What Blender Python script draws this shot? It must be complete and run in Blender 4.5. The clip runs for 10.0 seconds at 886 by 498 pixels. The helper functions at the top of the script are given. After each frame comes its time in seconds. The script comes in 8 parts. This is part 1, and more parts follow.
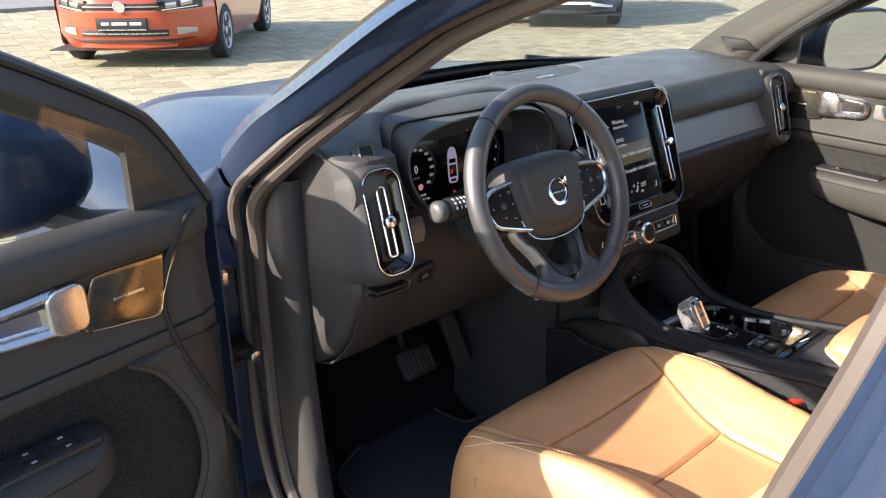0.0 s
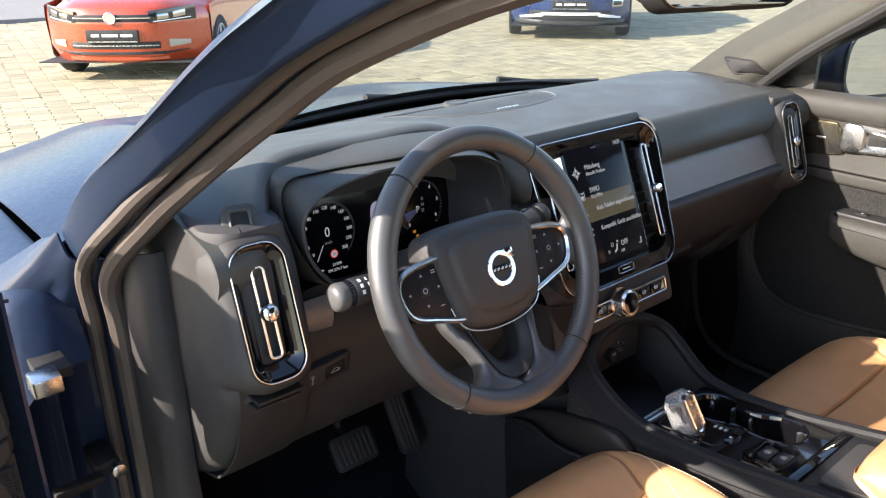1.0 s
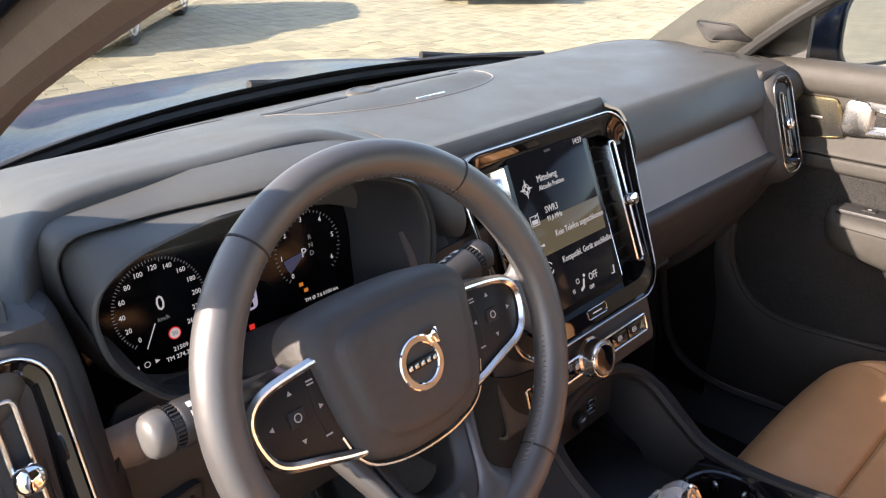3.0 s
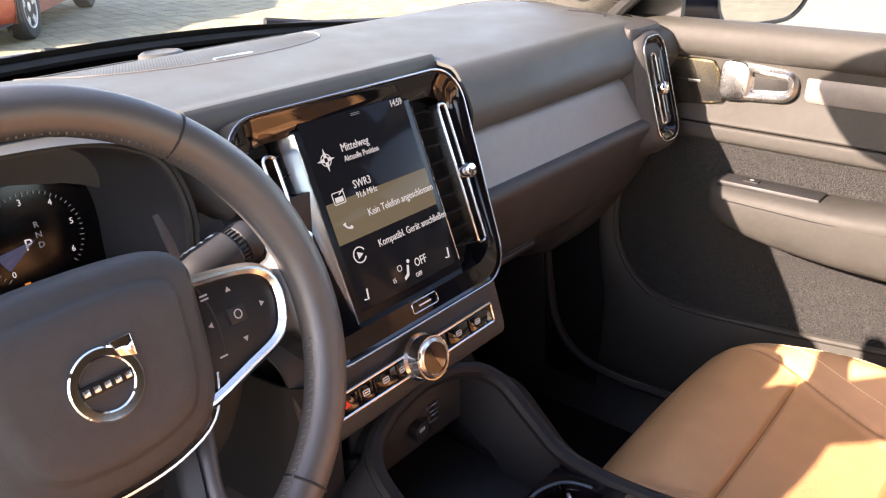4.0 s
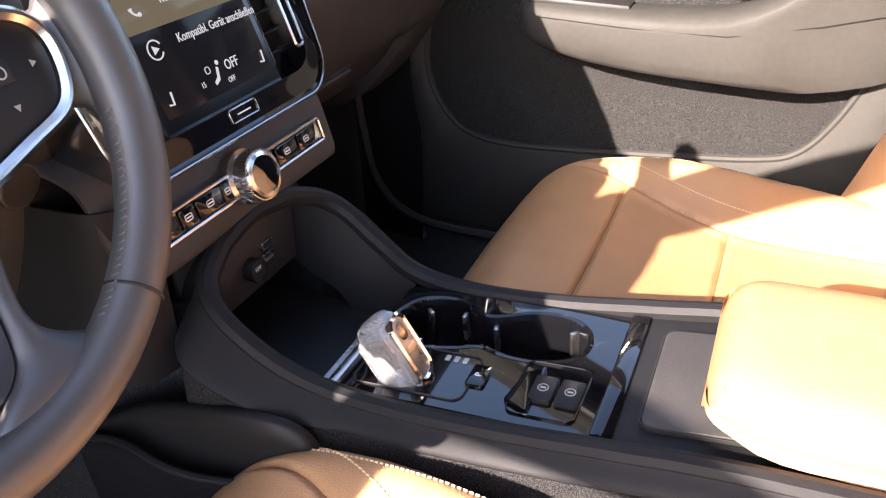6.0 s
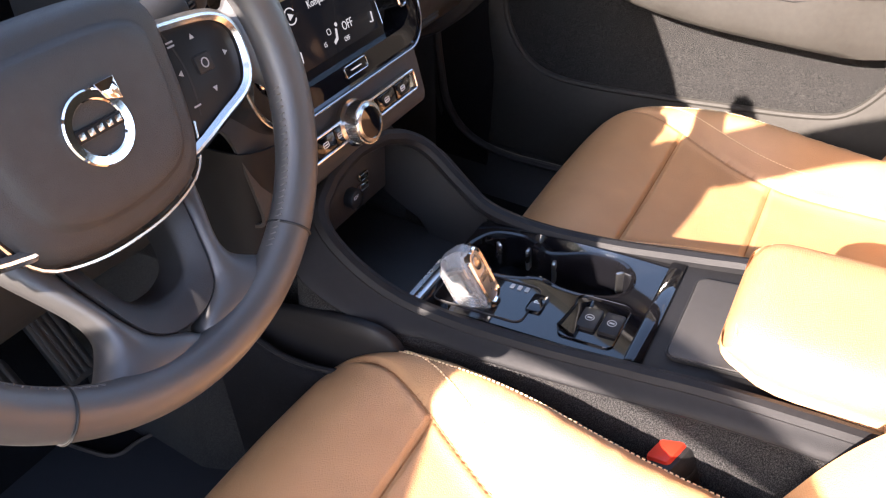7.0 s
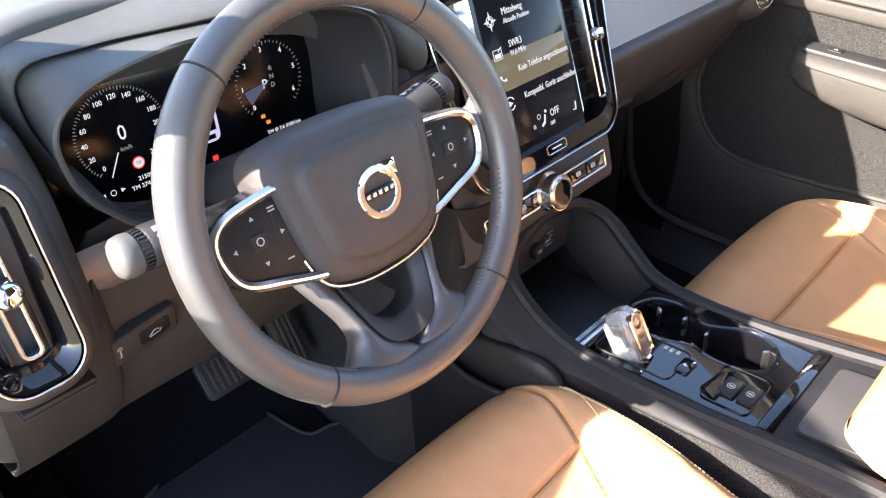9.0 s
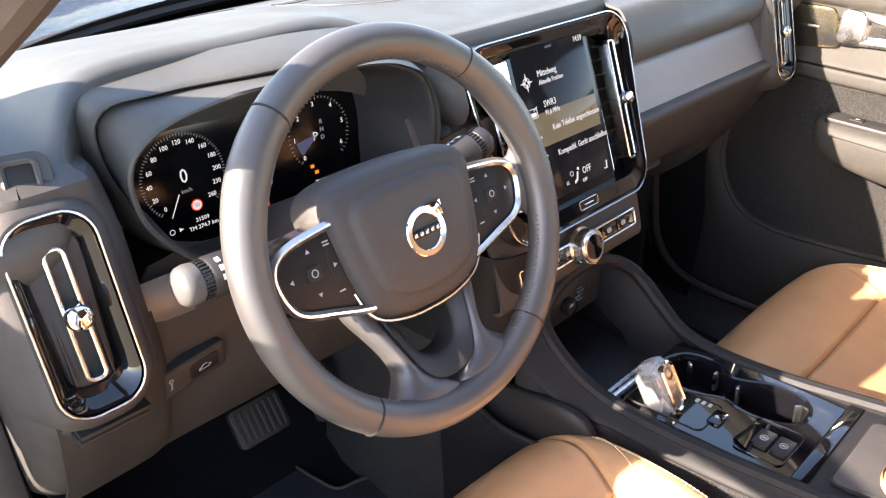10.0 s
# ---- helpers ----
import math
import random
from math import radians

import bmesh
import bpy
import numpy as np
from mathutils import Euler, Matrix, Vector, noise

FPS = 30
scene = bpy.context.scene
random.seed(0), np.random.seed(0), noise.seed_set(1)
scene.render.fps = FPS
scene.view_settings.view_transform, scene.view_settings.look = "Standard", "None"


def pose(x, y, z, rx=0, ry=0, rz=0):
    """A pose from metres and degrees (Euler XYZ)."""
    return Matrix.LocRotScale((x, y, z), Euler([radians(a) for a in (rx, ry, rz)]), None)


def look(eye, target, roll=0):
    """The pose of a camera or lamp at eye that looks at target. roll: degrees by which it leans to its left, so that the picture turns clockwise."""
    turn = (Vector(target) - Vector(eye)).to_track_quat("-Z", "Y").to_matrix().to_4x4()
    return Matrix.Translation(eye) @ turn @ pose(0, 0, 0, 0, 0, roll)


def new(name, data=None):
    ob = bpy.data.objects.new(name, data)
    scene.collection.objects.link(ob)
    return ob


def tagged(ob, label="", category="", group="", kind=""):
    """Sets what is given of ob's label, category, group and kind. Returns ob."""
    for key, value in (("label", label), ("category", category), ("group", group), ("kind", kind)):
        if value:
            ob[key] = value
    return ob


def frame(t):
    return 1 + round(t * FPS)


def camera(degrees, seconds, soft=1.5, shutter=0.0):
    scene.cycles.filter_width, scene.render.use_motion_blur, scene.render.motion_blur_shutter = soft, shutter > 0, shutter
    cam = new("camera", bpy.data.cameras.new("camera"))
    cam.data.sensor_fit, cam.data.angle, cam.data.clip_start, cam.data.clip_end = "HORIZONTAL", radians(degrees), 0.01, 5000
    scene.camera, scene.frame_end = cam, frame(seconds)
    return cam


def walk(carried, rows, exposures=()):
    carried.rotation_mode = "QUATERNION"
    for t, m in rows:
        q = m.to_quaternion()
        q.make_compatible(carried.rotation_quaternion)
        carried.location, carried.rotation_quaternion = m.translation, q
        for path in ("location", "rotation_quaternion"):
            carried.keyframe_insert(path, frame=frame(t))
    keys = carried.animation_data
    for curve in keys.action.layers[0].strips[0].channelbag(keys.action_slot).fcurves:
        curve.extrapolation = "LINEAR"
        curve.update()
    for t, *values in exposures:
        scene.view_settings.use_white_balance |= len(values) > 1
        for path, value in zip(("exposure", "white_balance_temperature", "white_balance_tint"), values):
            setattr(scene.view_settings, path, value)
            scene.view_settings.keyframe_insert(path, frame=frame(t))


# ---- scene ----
from mathutils.bvhtree import BVHTree

cam = camera(59.8, 10.0, soft=1.2)
PATH = [
    (0, (-1.296, -0.904, 1.418), (-0.083, 0.487, 0.648), -0.1),
    (0.5, (-1.135, -0.819, 1.411), (0.068, 0.592, 0.659), -0.1),
    (1, (-0.987, -0.75, 1.4), (0.21, 0.668, 0.652), -0.2),
    (1.5, (-0.892, -0.667, 1.382), (0.311, 0.737, 0.621), -0.4),
    (2, (-0.816, -0.604, 1.382), (0.401, 0.769, 0.586), -0.5),
    (2.2, (-0.79, -0.569, 1.383), (0.444, 0.776, 0.565), -0.2),
    (3.3, (-0.665, -0.504, 1.339), (0.638, 0.771, 0.515), -1.1),
    (3.5, (-0.617, -0.513, 1.331), (0.702, 0.739, 0.498), -1.0),
    (4, (-0.519, -0.522, 1.279), (0.863, 0.656, 0.442), -0.9),
    (4.5, (-0.476, -0.523, 1.203), (0.994, 0.536, 0.357), -0.9),
    (5, (-0.456, -0.513, 1.145), (1.103, 0.38, 0.266), -0.6),
    (5.2, (-0.452, -0.5, 1.115), (1.137, 0.314, 0.214), -0.4),
    (6.3, (-0.559, -0.46, 1.173), (0.986, 0.193, 0.083), 1.1),
    (6.5, (-0.589, -0.463, 1.201), (0.929, 0.185, 0.072), 1.5),
    (7, (-0.609, -0.478, 1.245), (0.778, 0.247, 0.0), 2.0),
    (7.5, (-0.648, -0.493, 1.307), (0.621, 0.358, 0.016), 1.6),
    (8, (-0.677, -0.523, 1.342), (0.507, 0.431, 0.042), 1.2),
    (8.5, (-0.7, -0.53, 1.349), (0.465, 0.5, 0.091), 0.9),
    (9, (-0.722, -0.533, 1.357), (0.459, 0.572, 0.182), 0.7),
    (9.5, (-0.74, -0.543, 1.35), (0.467, 0.623, 0.26), 0.7),
    (10, (-0.769, -0.55, 1.348), (0.452, 0.668, 0.336), 0.7),
]
walk(cam, [(t, look(eye, target, roll)) for t, eye, target, roll in PATH], [(0, 1.95, 6450, 15), (1, 2.15, 6400, 14), (2, 2.3, 6450, 15), (3.5, 2.65, 7150, 23), (4.5, 3.1, 7300, 26), (5.2, 3.1, 7050, 24), (6.5, 2.95, 6600, 22), (8, 3.22, 6600, 19), (9, 3.45, 6500, 17), (10, 3.3, 7050, 20)])

# ---- world and sun ----
world = bpy.data.worlds.new("world")
scene.world = world
world.use_nodes = True
wn = world.node_tree
sky = wn.nodes.new("ShaderNodeTexSky")
sky.sky_type = "NISHITA"
sky.sun_disc = False
sky.sun_elevation = radians(27)
sky.sun_rotation = radians(-72)
wn.links.new(sky.outputs[0], wn.nodes["Background"].inputs[0])
wn.nodes["Background"].inputs[1].default_value = 0.15
sun = new("sun", bpy.data.lights.new("sun", "SUN"))
sun.data.energy = 4.3
sun.data.angle = radians(0.5)
sun.data.color = (1.0, 0.91, 0.78)
sun.matrix_world = look((-9.99, 3.246, 6.95), (0, 0, 1.6))


# ---- materials ----
def material(name, base, rough=0.5, metal=0.0, scale=60.0, vary=0.12, bump=0.0, bump_scale=400.0, spec=0.5, coat=0.0, tint=None):
    m = bpy.data.materials.new(name)
    m.use_nodes = True
    nt = m.node_tree
    bs = nt.nodes["Principled BSDF"]
    bs.inputs["Roughness"].default_value = rough
    bs.inputs["Metallic"].default_value = metal
    bs.inputs["Specular IOR Level"].default_value = spec
    bs.inputs["Coat Weight"].default_value = coat
    bs.inputs["Coat Roughness"].default_value = 0.03
    co = nt.nodes.new("ShaderNodeTexCoord")
    big = nt.nodes.new("ShaderNodeTexNoise")
    big.inputs["Scale"].default_value = scale * 0.12
    big.inputs["Detail"].default_value = 3
    fine = nt.nodes.new("ShaderNodeTexNoise")
    fine.inputs["Scale"].default_value = scale
    fine.inputs["Detail"].default_value = 4
    for n in (big, fine):
        nt.links.new(co.outputs["Object"], n.inputs["Vector"])
    add = nt.nodes.new("ShaderNodeMath")
    add.operation = "ADD"
    nt.links.new(big.outputs[0], add.inputs[0])
    nt.links.new(fine.outputs[0], add.inputs[1])
    ramp = nt.nodes.new("ShaderNodeMapRange")
    ramp.inputs[1].default_value, ramp.inputs[2].default_value = 0.6, 1.4
    nt.links.new(add.outputs[0], ramp.inputs[0])
    mix = nt.nodes.new("ShaderNodeMix")
    mix.data_type = "RGBA"
    lo = [c * (1 - vary) for c in base]
    hi = [min(1, c * (1 + vary)) for c in (tint or base)]
    mix.inputs[6].default_value = (*lo, 1)
    mix.inputs[7].default_value = (*hi, 1)
    nt.links.new(ramp.outputs[0], mix.inputs[0])
    nt.links.new(mix.outputs[2], bs.inputs["Base Color"])
    rr = nt.nodes.new("ShaderNodeMapRange")
    rr.inputs[1].default_value, rr.inputs[2].default_value = 0.3, 0.7
    rr.inputs[3].default_value, rr.inputs[4].default_value = rough * 0.85, min(1, rough * 1.15)
    nt.links.new(big.outputs[0], rr.inputs[0])
    nt.links.new(rr.outputs[0], bs.inputs["Roughness"])
    if bump:
        tex = nt.nodes.new("ShaderNodeTexNoise")
        tex.inputs["Scale"].default_value = bump_scale
        tex.inputs["Detail"].default_value = 3
        nt.links.new(co.outputs["Object"], tex.inputs["Vector"])
        b = nt.nodes.new("ShaderNodeBump")
        b.inputs["Strength"].default_value = bump
        b.inputs["Distance"].default_value = 0.002
        nt.links.new(tex.outputs[0], b.inputs["Height"])
        nt.links.new(b.outputs[0], bs.inputs["Normal"])
    return m


def leather(name, base, rough, cell, bump):
    m = material(name, base, rough, scale=25, vary=0.10)
    nt = m.node_tree
    bs = nt.nodes["Principled BSDF"]
    co = nt.nodes["Texture Coordinate"]
    v = nt.nodes.new("ShaderNodeTexVoronoi")
    v.feature = "DISTANCE_TO_EDGE"
    v.inputs["Scale"].default_value = cell
    nt.links.new(co.outputs["Object"], v.inputs["Vector"])
    r = nt.nodes.new("ShaderNodeMapRange")
    r.inputs[2].default_value = 0.15
    nt.links.new(v.outputs[0], r.inputs[0])
    w = nt.nodes.new("ShaderNodeTexNoise")
    w.inputs["Scale"].default_value = 18
    w.inputs["Detail"].default_value = 4
    nt.links.new(co.outputs["Object"], w.inputs["Vector"])
    b1 = nt.nodes.new("ShaderNodeBump")
    b1.inputs["Strength"].default_value = bump
    b1.inputs["Distance"].default_value = 0.0006
    nt.links.new(r.outputs[0], b1.inputs["Height"])
    b2 = nt.nodes.new("ShaderNodeBump")
    b2.inputs["Strength"].default_value = 0.25
    b2.inputs["Distance"].default_value = 0.006
    nt.links.new(w.outputs[0], b2.inputs["Height"])
    nt.links.new(b1.outputs[0], b2.inputs["Normal"])
    nt.links.new(b2.outputs[0], bs.inputs["Normal"])
    return m


def carpet(name, dark, light, scale=900.0, bump=1.0):
    m = material(name, dark, 0.95, scale=40, vary=0.2, spec=0.1)
    nt = m.node_tree
    bs = nt.nodes["Principled BSDF"]
    co = nt.nodes["Texture Coordinate"]
    n = nt.nodes.new("ShaderNodeTexNoise")
    n.inputs["Scale"].default_value = scale
    n.inputs["Detail"].default_value = 6
    n.inputs["Roughness"].default_value = 0.75
    nt.links.new(co.outputs["Object"], n.inputs["Vector"])
    cr = nt.nodes.new("ShaderNodeValToRGB")
    cr.color_ramp.elements[0].position, cr.color_ramp.elements[0].color = 0.46, (*dark, 1)
    cr.color_ramp.elements[1].position, cr.color_ramp.elements[1].color = 0.66, (*light, 1)
    nt.links.new(n.outputs[0], cr.inputs[0])
    nt.links.new(cr.outputs[0], bs.inputs["Base Color"])
    b = nt.nodes.new("ShaderNodeBump")
    b.inputs["Strength"].default_value = bump
    b.inputs["Distance"].default_value = 0.003
    nt.links.new(n.outputs[0], b.inputs["Height"])
    nt.links.new(b.outputs[0], bs.inputs["Normal"])
    return m


def glass(name, tint=(1, 1, 1), rough=0.0, strength=0.08):
    m = bpy.data.materials.new(name)
    m.use_nodes = True
    nt = m.node_tree
    nt.nodes.remove(nt.nodes["Principled BSDF"])
    out = nt.nodes["Material Output"]
    tr = nt.nodes.new("ShaderNodeBsdfTransparent")
    tr.inputs[0].default_value = (*tint, 1)
    gl = nt.nodes.new("ShaderNodeBsdfGlossy")
    gl.inputs["Roughness"].default_value = rough
    lw = nt.nodes.new("ShaderNodeLayerWeight")
    lw.inputs[0].default_value = 0.5
    pw = nt.nodes.new("ShaderNodeMath")
    pw.operation = "POWER"
    pw.inputs[1].default_value = 4.0
    nt.links.new(lw.outputs["Facing"], pw.inputs[0])
    fr = nt.nodes.new("ShaderNodeMath")
    fr.operation = "MULTIPLY_ADD"
    fr.inputs[1].default_value, fr.inputs[2].default_value = 0.6, 0.03
    nt.links.new(pw.outputs[0], fr.inputs[0])
    mx = nt.nodes.new("ShaderNodeMixShader")
    nt.links.new(fr.outputs[0], mx.inputs[0])
    nt.links.new(tr.outputs[0], mx.inputs[1])
    nt.links.new(gl.outputs[0], mx.inputs[2])
    nt.links.new(mx.outputs[0], out.inputs[0])
    return m


def glow(name, color, strength, base=(0.005, 0.005, 0.006)):
    m = bpy.data.materials.new(name)
    m.use_nodes = True
    bs = m.node_tree.nodes["Principled BSDF"]
    bs.inputs["Base Color"].default_value = (*base, 1)
    bs.inputs["Roughness"].default_value = 0.10
    bs.inputs["Specular IOR Level"].default_value = 0.07
    bs.inputs["Emission Color"].default_value = (*color, 1)
    bs.inputs["Emission Strength"].default_value = strength
    return m


M_PLASTIC = material("charcoal_plastic", (0.040, 0.0375, 0.036), 0.55, scale=120, vary=0.14, bump=0.3, bump_scale=1300, spec=0.38)
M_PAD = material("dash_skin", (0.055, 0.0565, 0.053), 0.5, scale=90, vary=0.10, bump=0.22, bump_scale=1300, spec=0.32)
M_DARK = material("dark_plastic", (0.017, 0.0165, 0.017), 0.5, scale=120, vary=0.15, bump=0.2, bump_scale=1500)
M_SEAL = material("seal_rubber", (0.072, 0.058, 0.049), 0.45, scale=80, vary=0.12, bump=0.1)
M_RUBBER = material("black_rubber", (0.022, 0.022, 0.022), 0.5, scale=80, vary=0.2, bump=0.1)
M_PIANO = material("piano_black", (0.004, 0.004, 0.005), 0.03, scale=30, vary=0.1, spec=0.45, coat=0.25)
M_BLACK = material("matt_black", (0.006, 0.006, 0.006), 0.7, scale=80, vary=0.2)
M_GLOSS = material("gloss_black", (0.010, 0.013, 0.017), 0.10, scale=30, vary=0.05, coat=0.5)
M_LINE = material("light_print", (0.32, 0.32, 0.32), 0.5, scale=100, vary=0.04)
M_GREYTRIM = material("grey_trim", (0.30, 0.26, 0.20), 0.5, scale=60, vary=0.1)
M_CLUSTER = material("dull_glass", (0.004, 0.004, 0.005), 0.16, scale=30, vary=0.1, spec=0.3)
M_EDGE = material("dark_chrome", (0.42, 0.41, 0.40), 0.2, 1.0, scale=200, vary=0.05)
M_CONSOLE = material("console_plastic", (0.0118, 0.0118, 0.0128), 0.5, scale=120, vary=0.12, bump=0.2, bump_scale=1600, spec=0.16)
M_DOOR = material("door_plastic", (0.036, 0.034, 0.030), 0.58, scale=110, vary=0.14, bump=0.3, bump_scale=1300, spec=0.3)
M_CHROME = material("satin_chrome", (0.66, 0.65, 0.63), 0.19, 1.0, scale=200, vary=0.05)
M_CHROME2 = material("bright_chrome", (0.85, 0.85, 0.85), 0.05, 1.0, scale=200, vary=0.03)
M_SILVER = material("brushed_silver", (0.55, 0.55, 0.54), 0.28, 1.0, scale=300, vary=0.08)
M_INLAY = material("grey_inlay", (0.19, 0.175, 0.16), 0.42, 0.35, scale=500, vary=0.14, bump=0.2, bump_scale=2500)
M_TAN = leather("tan_leather", (0.455, 0.245, 0.113), 0.37, 420, 0.35)
M_STITCH = material("grey_thread", (0.13, 0.125, 0.12), 0.6, scale=300)
M_TANSEAM = material("tan_seam", (0.30, 0.13, 0.045), 0.6, scale=100)
M_THREAD = material("tan_thread", (0.72, 0.50, 0.28), 0.6, scale=300)
M_BLKLEATHER = leather("black_leather", (0.043, 0.042, 0.042), 0.41, 1100, 0.10)
M_BLKLEATHER.node_tree.nodes["Principled BSDF"].inputs["Specular IOR Level"].default_value = 0.8
M_CLOTH = carpet("headliner_cloth", (0.052, 0.051, 0.045), (0.094, 0.091, 0.080), 700, 0.4)
M_FELT = carpet("felt", (0.008, 0.008, 0.0085), (0.095, 0.093, 0.088), 850, 0.8)
M_CARPET = carpet("floor_carpet", (0.013, 0.013, 0.014), (0.120, 0.118, 0.115), 950, 1.0)
M_FLOOR = carpet("footwell_carpet", (0.006, 0.006, 0.007), (0.034, 0.034, 0.037), 900, 0.8)
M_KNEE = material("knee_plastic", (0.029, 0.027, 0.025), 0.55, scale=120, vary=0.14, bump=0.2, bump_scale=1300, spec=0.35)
M_STALK_SUN = material("sunlit_stalk_cap", (0.075, 0.074, 0.072), 0.4, scale=120, vary=0.06)
M_MAT = carpet("mat_carpet", (0.038, 0.039, 0.044), (0.095, 0.097, 0.105), 800, 0.6)
M_PAINT = material("dark_blue_paint", (0.013, 0.023, 0.048), 0.5, 0.0, scale=900, vary=0.12, spec=0.15, coat=0.24)
M_GLASS = glass("clear_glass", (0.93, 0.95, 0.94))
M_MIRROR = material("mirror", (0.58, 0.60, 0.62), 0.01, 1.0, scale=10, vary=0.01)
M_GRILLE = material("bronze_mesh", (0.32, 0.265, 0.16), 0.17, 1.0, scale=300, vary=0.2)
M_ORANGE = material("orange_paint", (0.30, 0.038, 0.007), 0.3, 0.1, scale=600, vary=0.08, coat=1.0)
M_BLUE = material("blue_paint", (0.012, 0.035, 0.13), 0.25, 0.4, scale=600, vary=0.1, coat=1.0)
M_TYRE = material("tyre", (0.016, 0.016, 0.016), 0.8, scale=60, vary=0.3)
M_RIM = material("wheel_rim", (0.60, 0.61, 0.63), 0.35, 0.5, scale=200, vary=0.08)
M_ALLOY = material("alloy", (0.55, 0.56, 0.58), 0.3, 0.9, scale=200, vary=0.08)
M_RED = material("red_plastic", (0.60, 0.035, 0.015), 0.35, scale=100, vary=0.08)
M_WHITE = material("white_print", (0.75, 0.75, 0.74), 0.5, scale=100, vary=0.04)
M_SCREEN = glow("lcd_off", (0.12, 0.15, 0.20), 0.005)
M_FLANK = material("pale_gloss", (0.50, 0.54, 0.57), 0.12, 0.85, scale=60, vary=0.05)
M_SWITCH = material("switch_plastic", (0.011, 0.0105, 0.011), 0.45, scale=120, vary=0.1, spec=0.22)
M_HOODLINE = material("hood_skin", (0.030, 0.031, 0.034), 0.45, scale=120, vary=0.12, bump=0.15, bump_scale=1300)
M_SCREENBAND = glow("lcd_band", (0.34, 0.30, 0.19), 0.06)
M_TEXT = glow("lcd_text", (0.95, 0.97, 1.0), 0.09)
M_TEXTDIM = glow("lcd_text_dim", (0.7, 0.75, 0.8), 0.035)
M_LRED = glow("lcd_red", (1.0, 0.05, 0.04), 0.12)
M_LAMBER = glow("lcd_amber", (1.0, 0.35, 0.05), 0.09)
M_LVIOLET = glow("lcd_violet", (0.62, 0.58, 0.80), 0.10)
M_ASPHALT = material("asphalt", (0.14, 0.132, 0.122), 0.9, scale=8, vary=0.2, bump=0.5, bump_scale=60)


# ---- geometry helpers ----
def V(*a):
    return Vector(a)


def basis(o, right, up):
    """A frame at o: x along right, y along up, z out of the two."""
    r = Vector(right).normalized()
    n = r.cross(Vector(up)).normalized()
    u = n.cross(r)
    return Matrix(((r.x, u.x, n.x, o[0]), (r.y, u.y, n.y, o[1]), (r.z, u.z, n.z, o[2]), (0, 0, 0, 1)))


def spline(pts, n=6, closed=False):
    """Points of a smooth curve through pts, n steps to a span."""
    p = [Vector(q) for q in pts]
    k = len(p)
    out = []
    spans = k if closed else k - 1
    for i in range(spans):
        if closed:
            a, b, c, d = p[(i - 1) % k], p[i], p[(i + 1) % k], p[(i + 2) % k]
        else:
            b, c = p[i], p[i + 1]
            a = p[i - 1] if i else b * 2 - c
            d = p[i + 2] if i + 2 < k else c * 2 - b
        for j in range(n):
            t = j / n
            out.append(0.5 * ((2 * b) + (c - a) * t + (2 * a - 5 * b + 4 * c - d) * t * t + (3 * b - a - 3 * c + d) * t ** 3))
    if not closed:
        out.append(p[-1].copy())
    return out


def surf(bm, rows, close_v=False, close_u=False, cap=False):
    """A sheet of quads through rows of points."""
    vs = [[bm.verts.new(q) for q in r] for r in rows]
    n = len(vs[0])
    nr = len(vs)
    for i in range(nr if close_u else nr - 1):
        for j in range(n if close_v else n - 1):
            a, b = vs[i], vs[(i + 1) % nr]
            bm.faces.new((a[j], a[(j + 1) % n], b[(j + 1) % n], b[j]))
    if cap:
        bm.faces.new(list(reversed(vs[0])))
        bm.faces.new(vs[-1])
    return vs


def loft(bm, sections, n=5, m=1, closed=False, cap=False):
    """A smooth skin over sections that hold equally many points; n steps along each, m steps between two."""
    rows = [spline(s, n, closed) for s in sections]
    if m > 1:
        cols = [spline([r[j] for r in rows], m) for j in range(len(rows[0]))]
        rows = [[c[i] for c in cols] for i in range(len(cols[0]))]
    return surf(bm, rows, close_v=closed, cap=cap)


def thicken(bm, t):
    bmesh.ops.recalc_face_normals(bm, faces=bm.faces[:])
    bmesh.ops.solidify(bm, geom=bm.faces[:], thickness=t)


def rrect(w, h, r, n=5):
    """The outline of a rounded rectangle round the origin."""
    out = []
    for cx, cy, a0 in ((w / 2 - r, h / 2 - r, 0), (-w / 2 + r, h / 2 - r, 90), (-w / 2 + r, -h / 2 + r, 180), (w / 2 - r, -h / 2 + r, 270)):
        for i in range(n + 1):
            a = radians(a0 + 90 * i / n)
            out.append((cx + r * math.cos(a), cy + r * math.sin(a)))
    return out


def shrink(outline, d):
    """The outline moved inwards by about d."""
    k = len(outline)
    out = []
    area = sum(outline[i][0] * outline[(i + 1) % k][1] - outline[(i + 1) % k][0] * outline[i][1] for i in range(k))
    sgn = 1 if area > 0 else -1
    for i in range(k):
        a, b = outline[i - 1], outline[(i + 1) % k]
        tx, ty = b[0] - a[0], b[1] - a[1]
        ln = math.hypot(tx, ty) or 1
        out.append((outline[i][0] - sgn * ty / ln * d, outline[i][1] + sgn * tx / ln * d))
    return out


def plate(bm, m, outline, z0, z1, bevel=0.001, steps=2):
    """A solid slab with that outline in the frame m, from z0 up to z1, its upper edge rounded."""
    rings = [[m @ V(x, y, z0) for x, y in outline], [m @ V(x, y, z1 - bevel) for x, y in outline]]
    for i in range(1, steps + 1):
        a = math.pi / 2 * i / steps
        o = shrink(outline, bevel * (1 - math.cos(a)))
        rings.append([m @ V(x, y, z1 - bevel + bevel * math.sin(a)) for x, y in o])
    surf(bm, rings, close_v=True, cap=True)


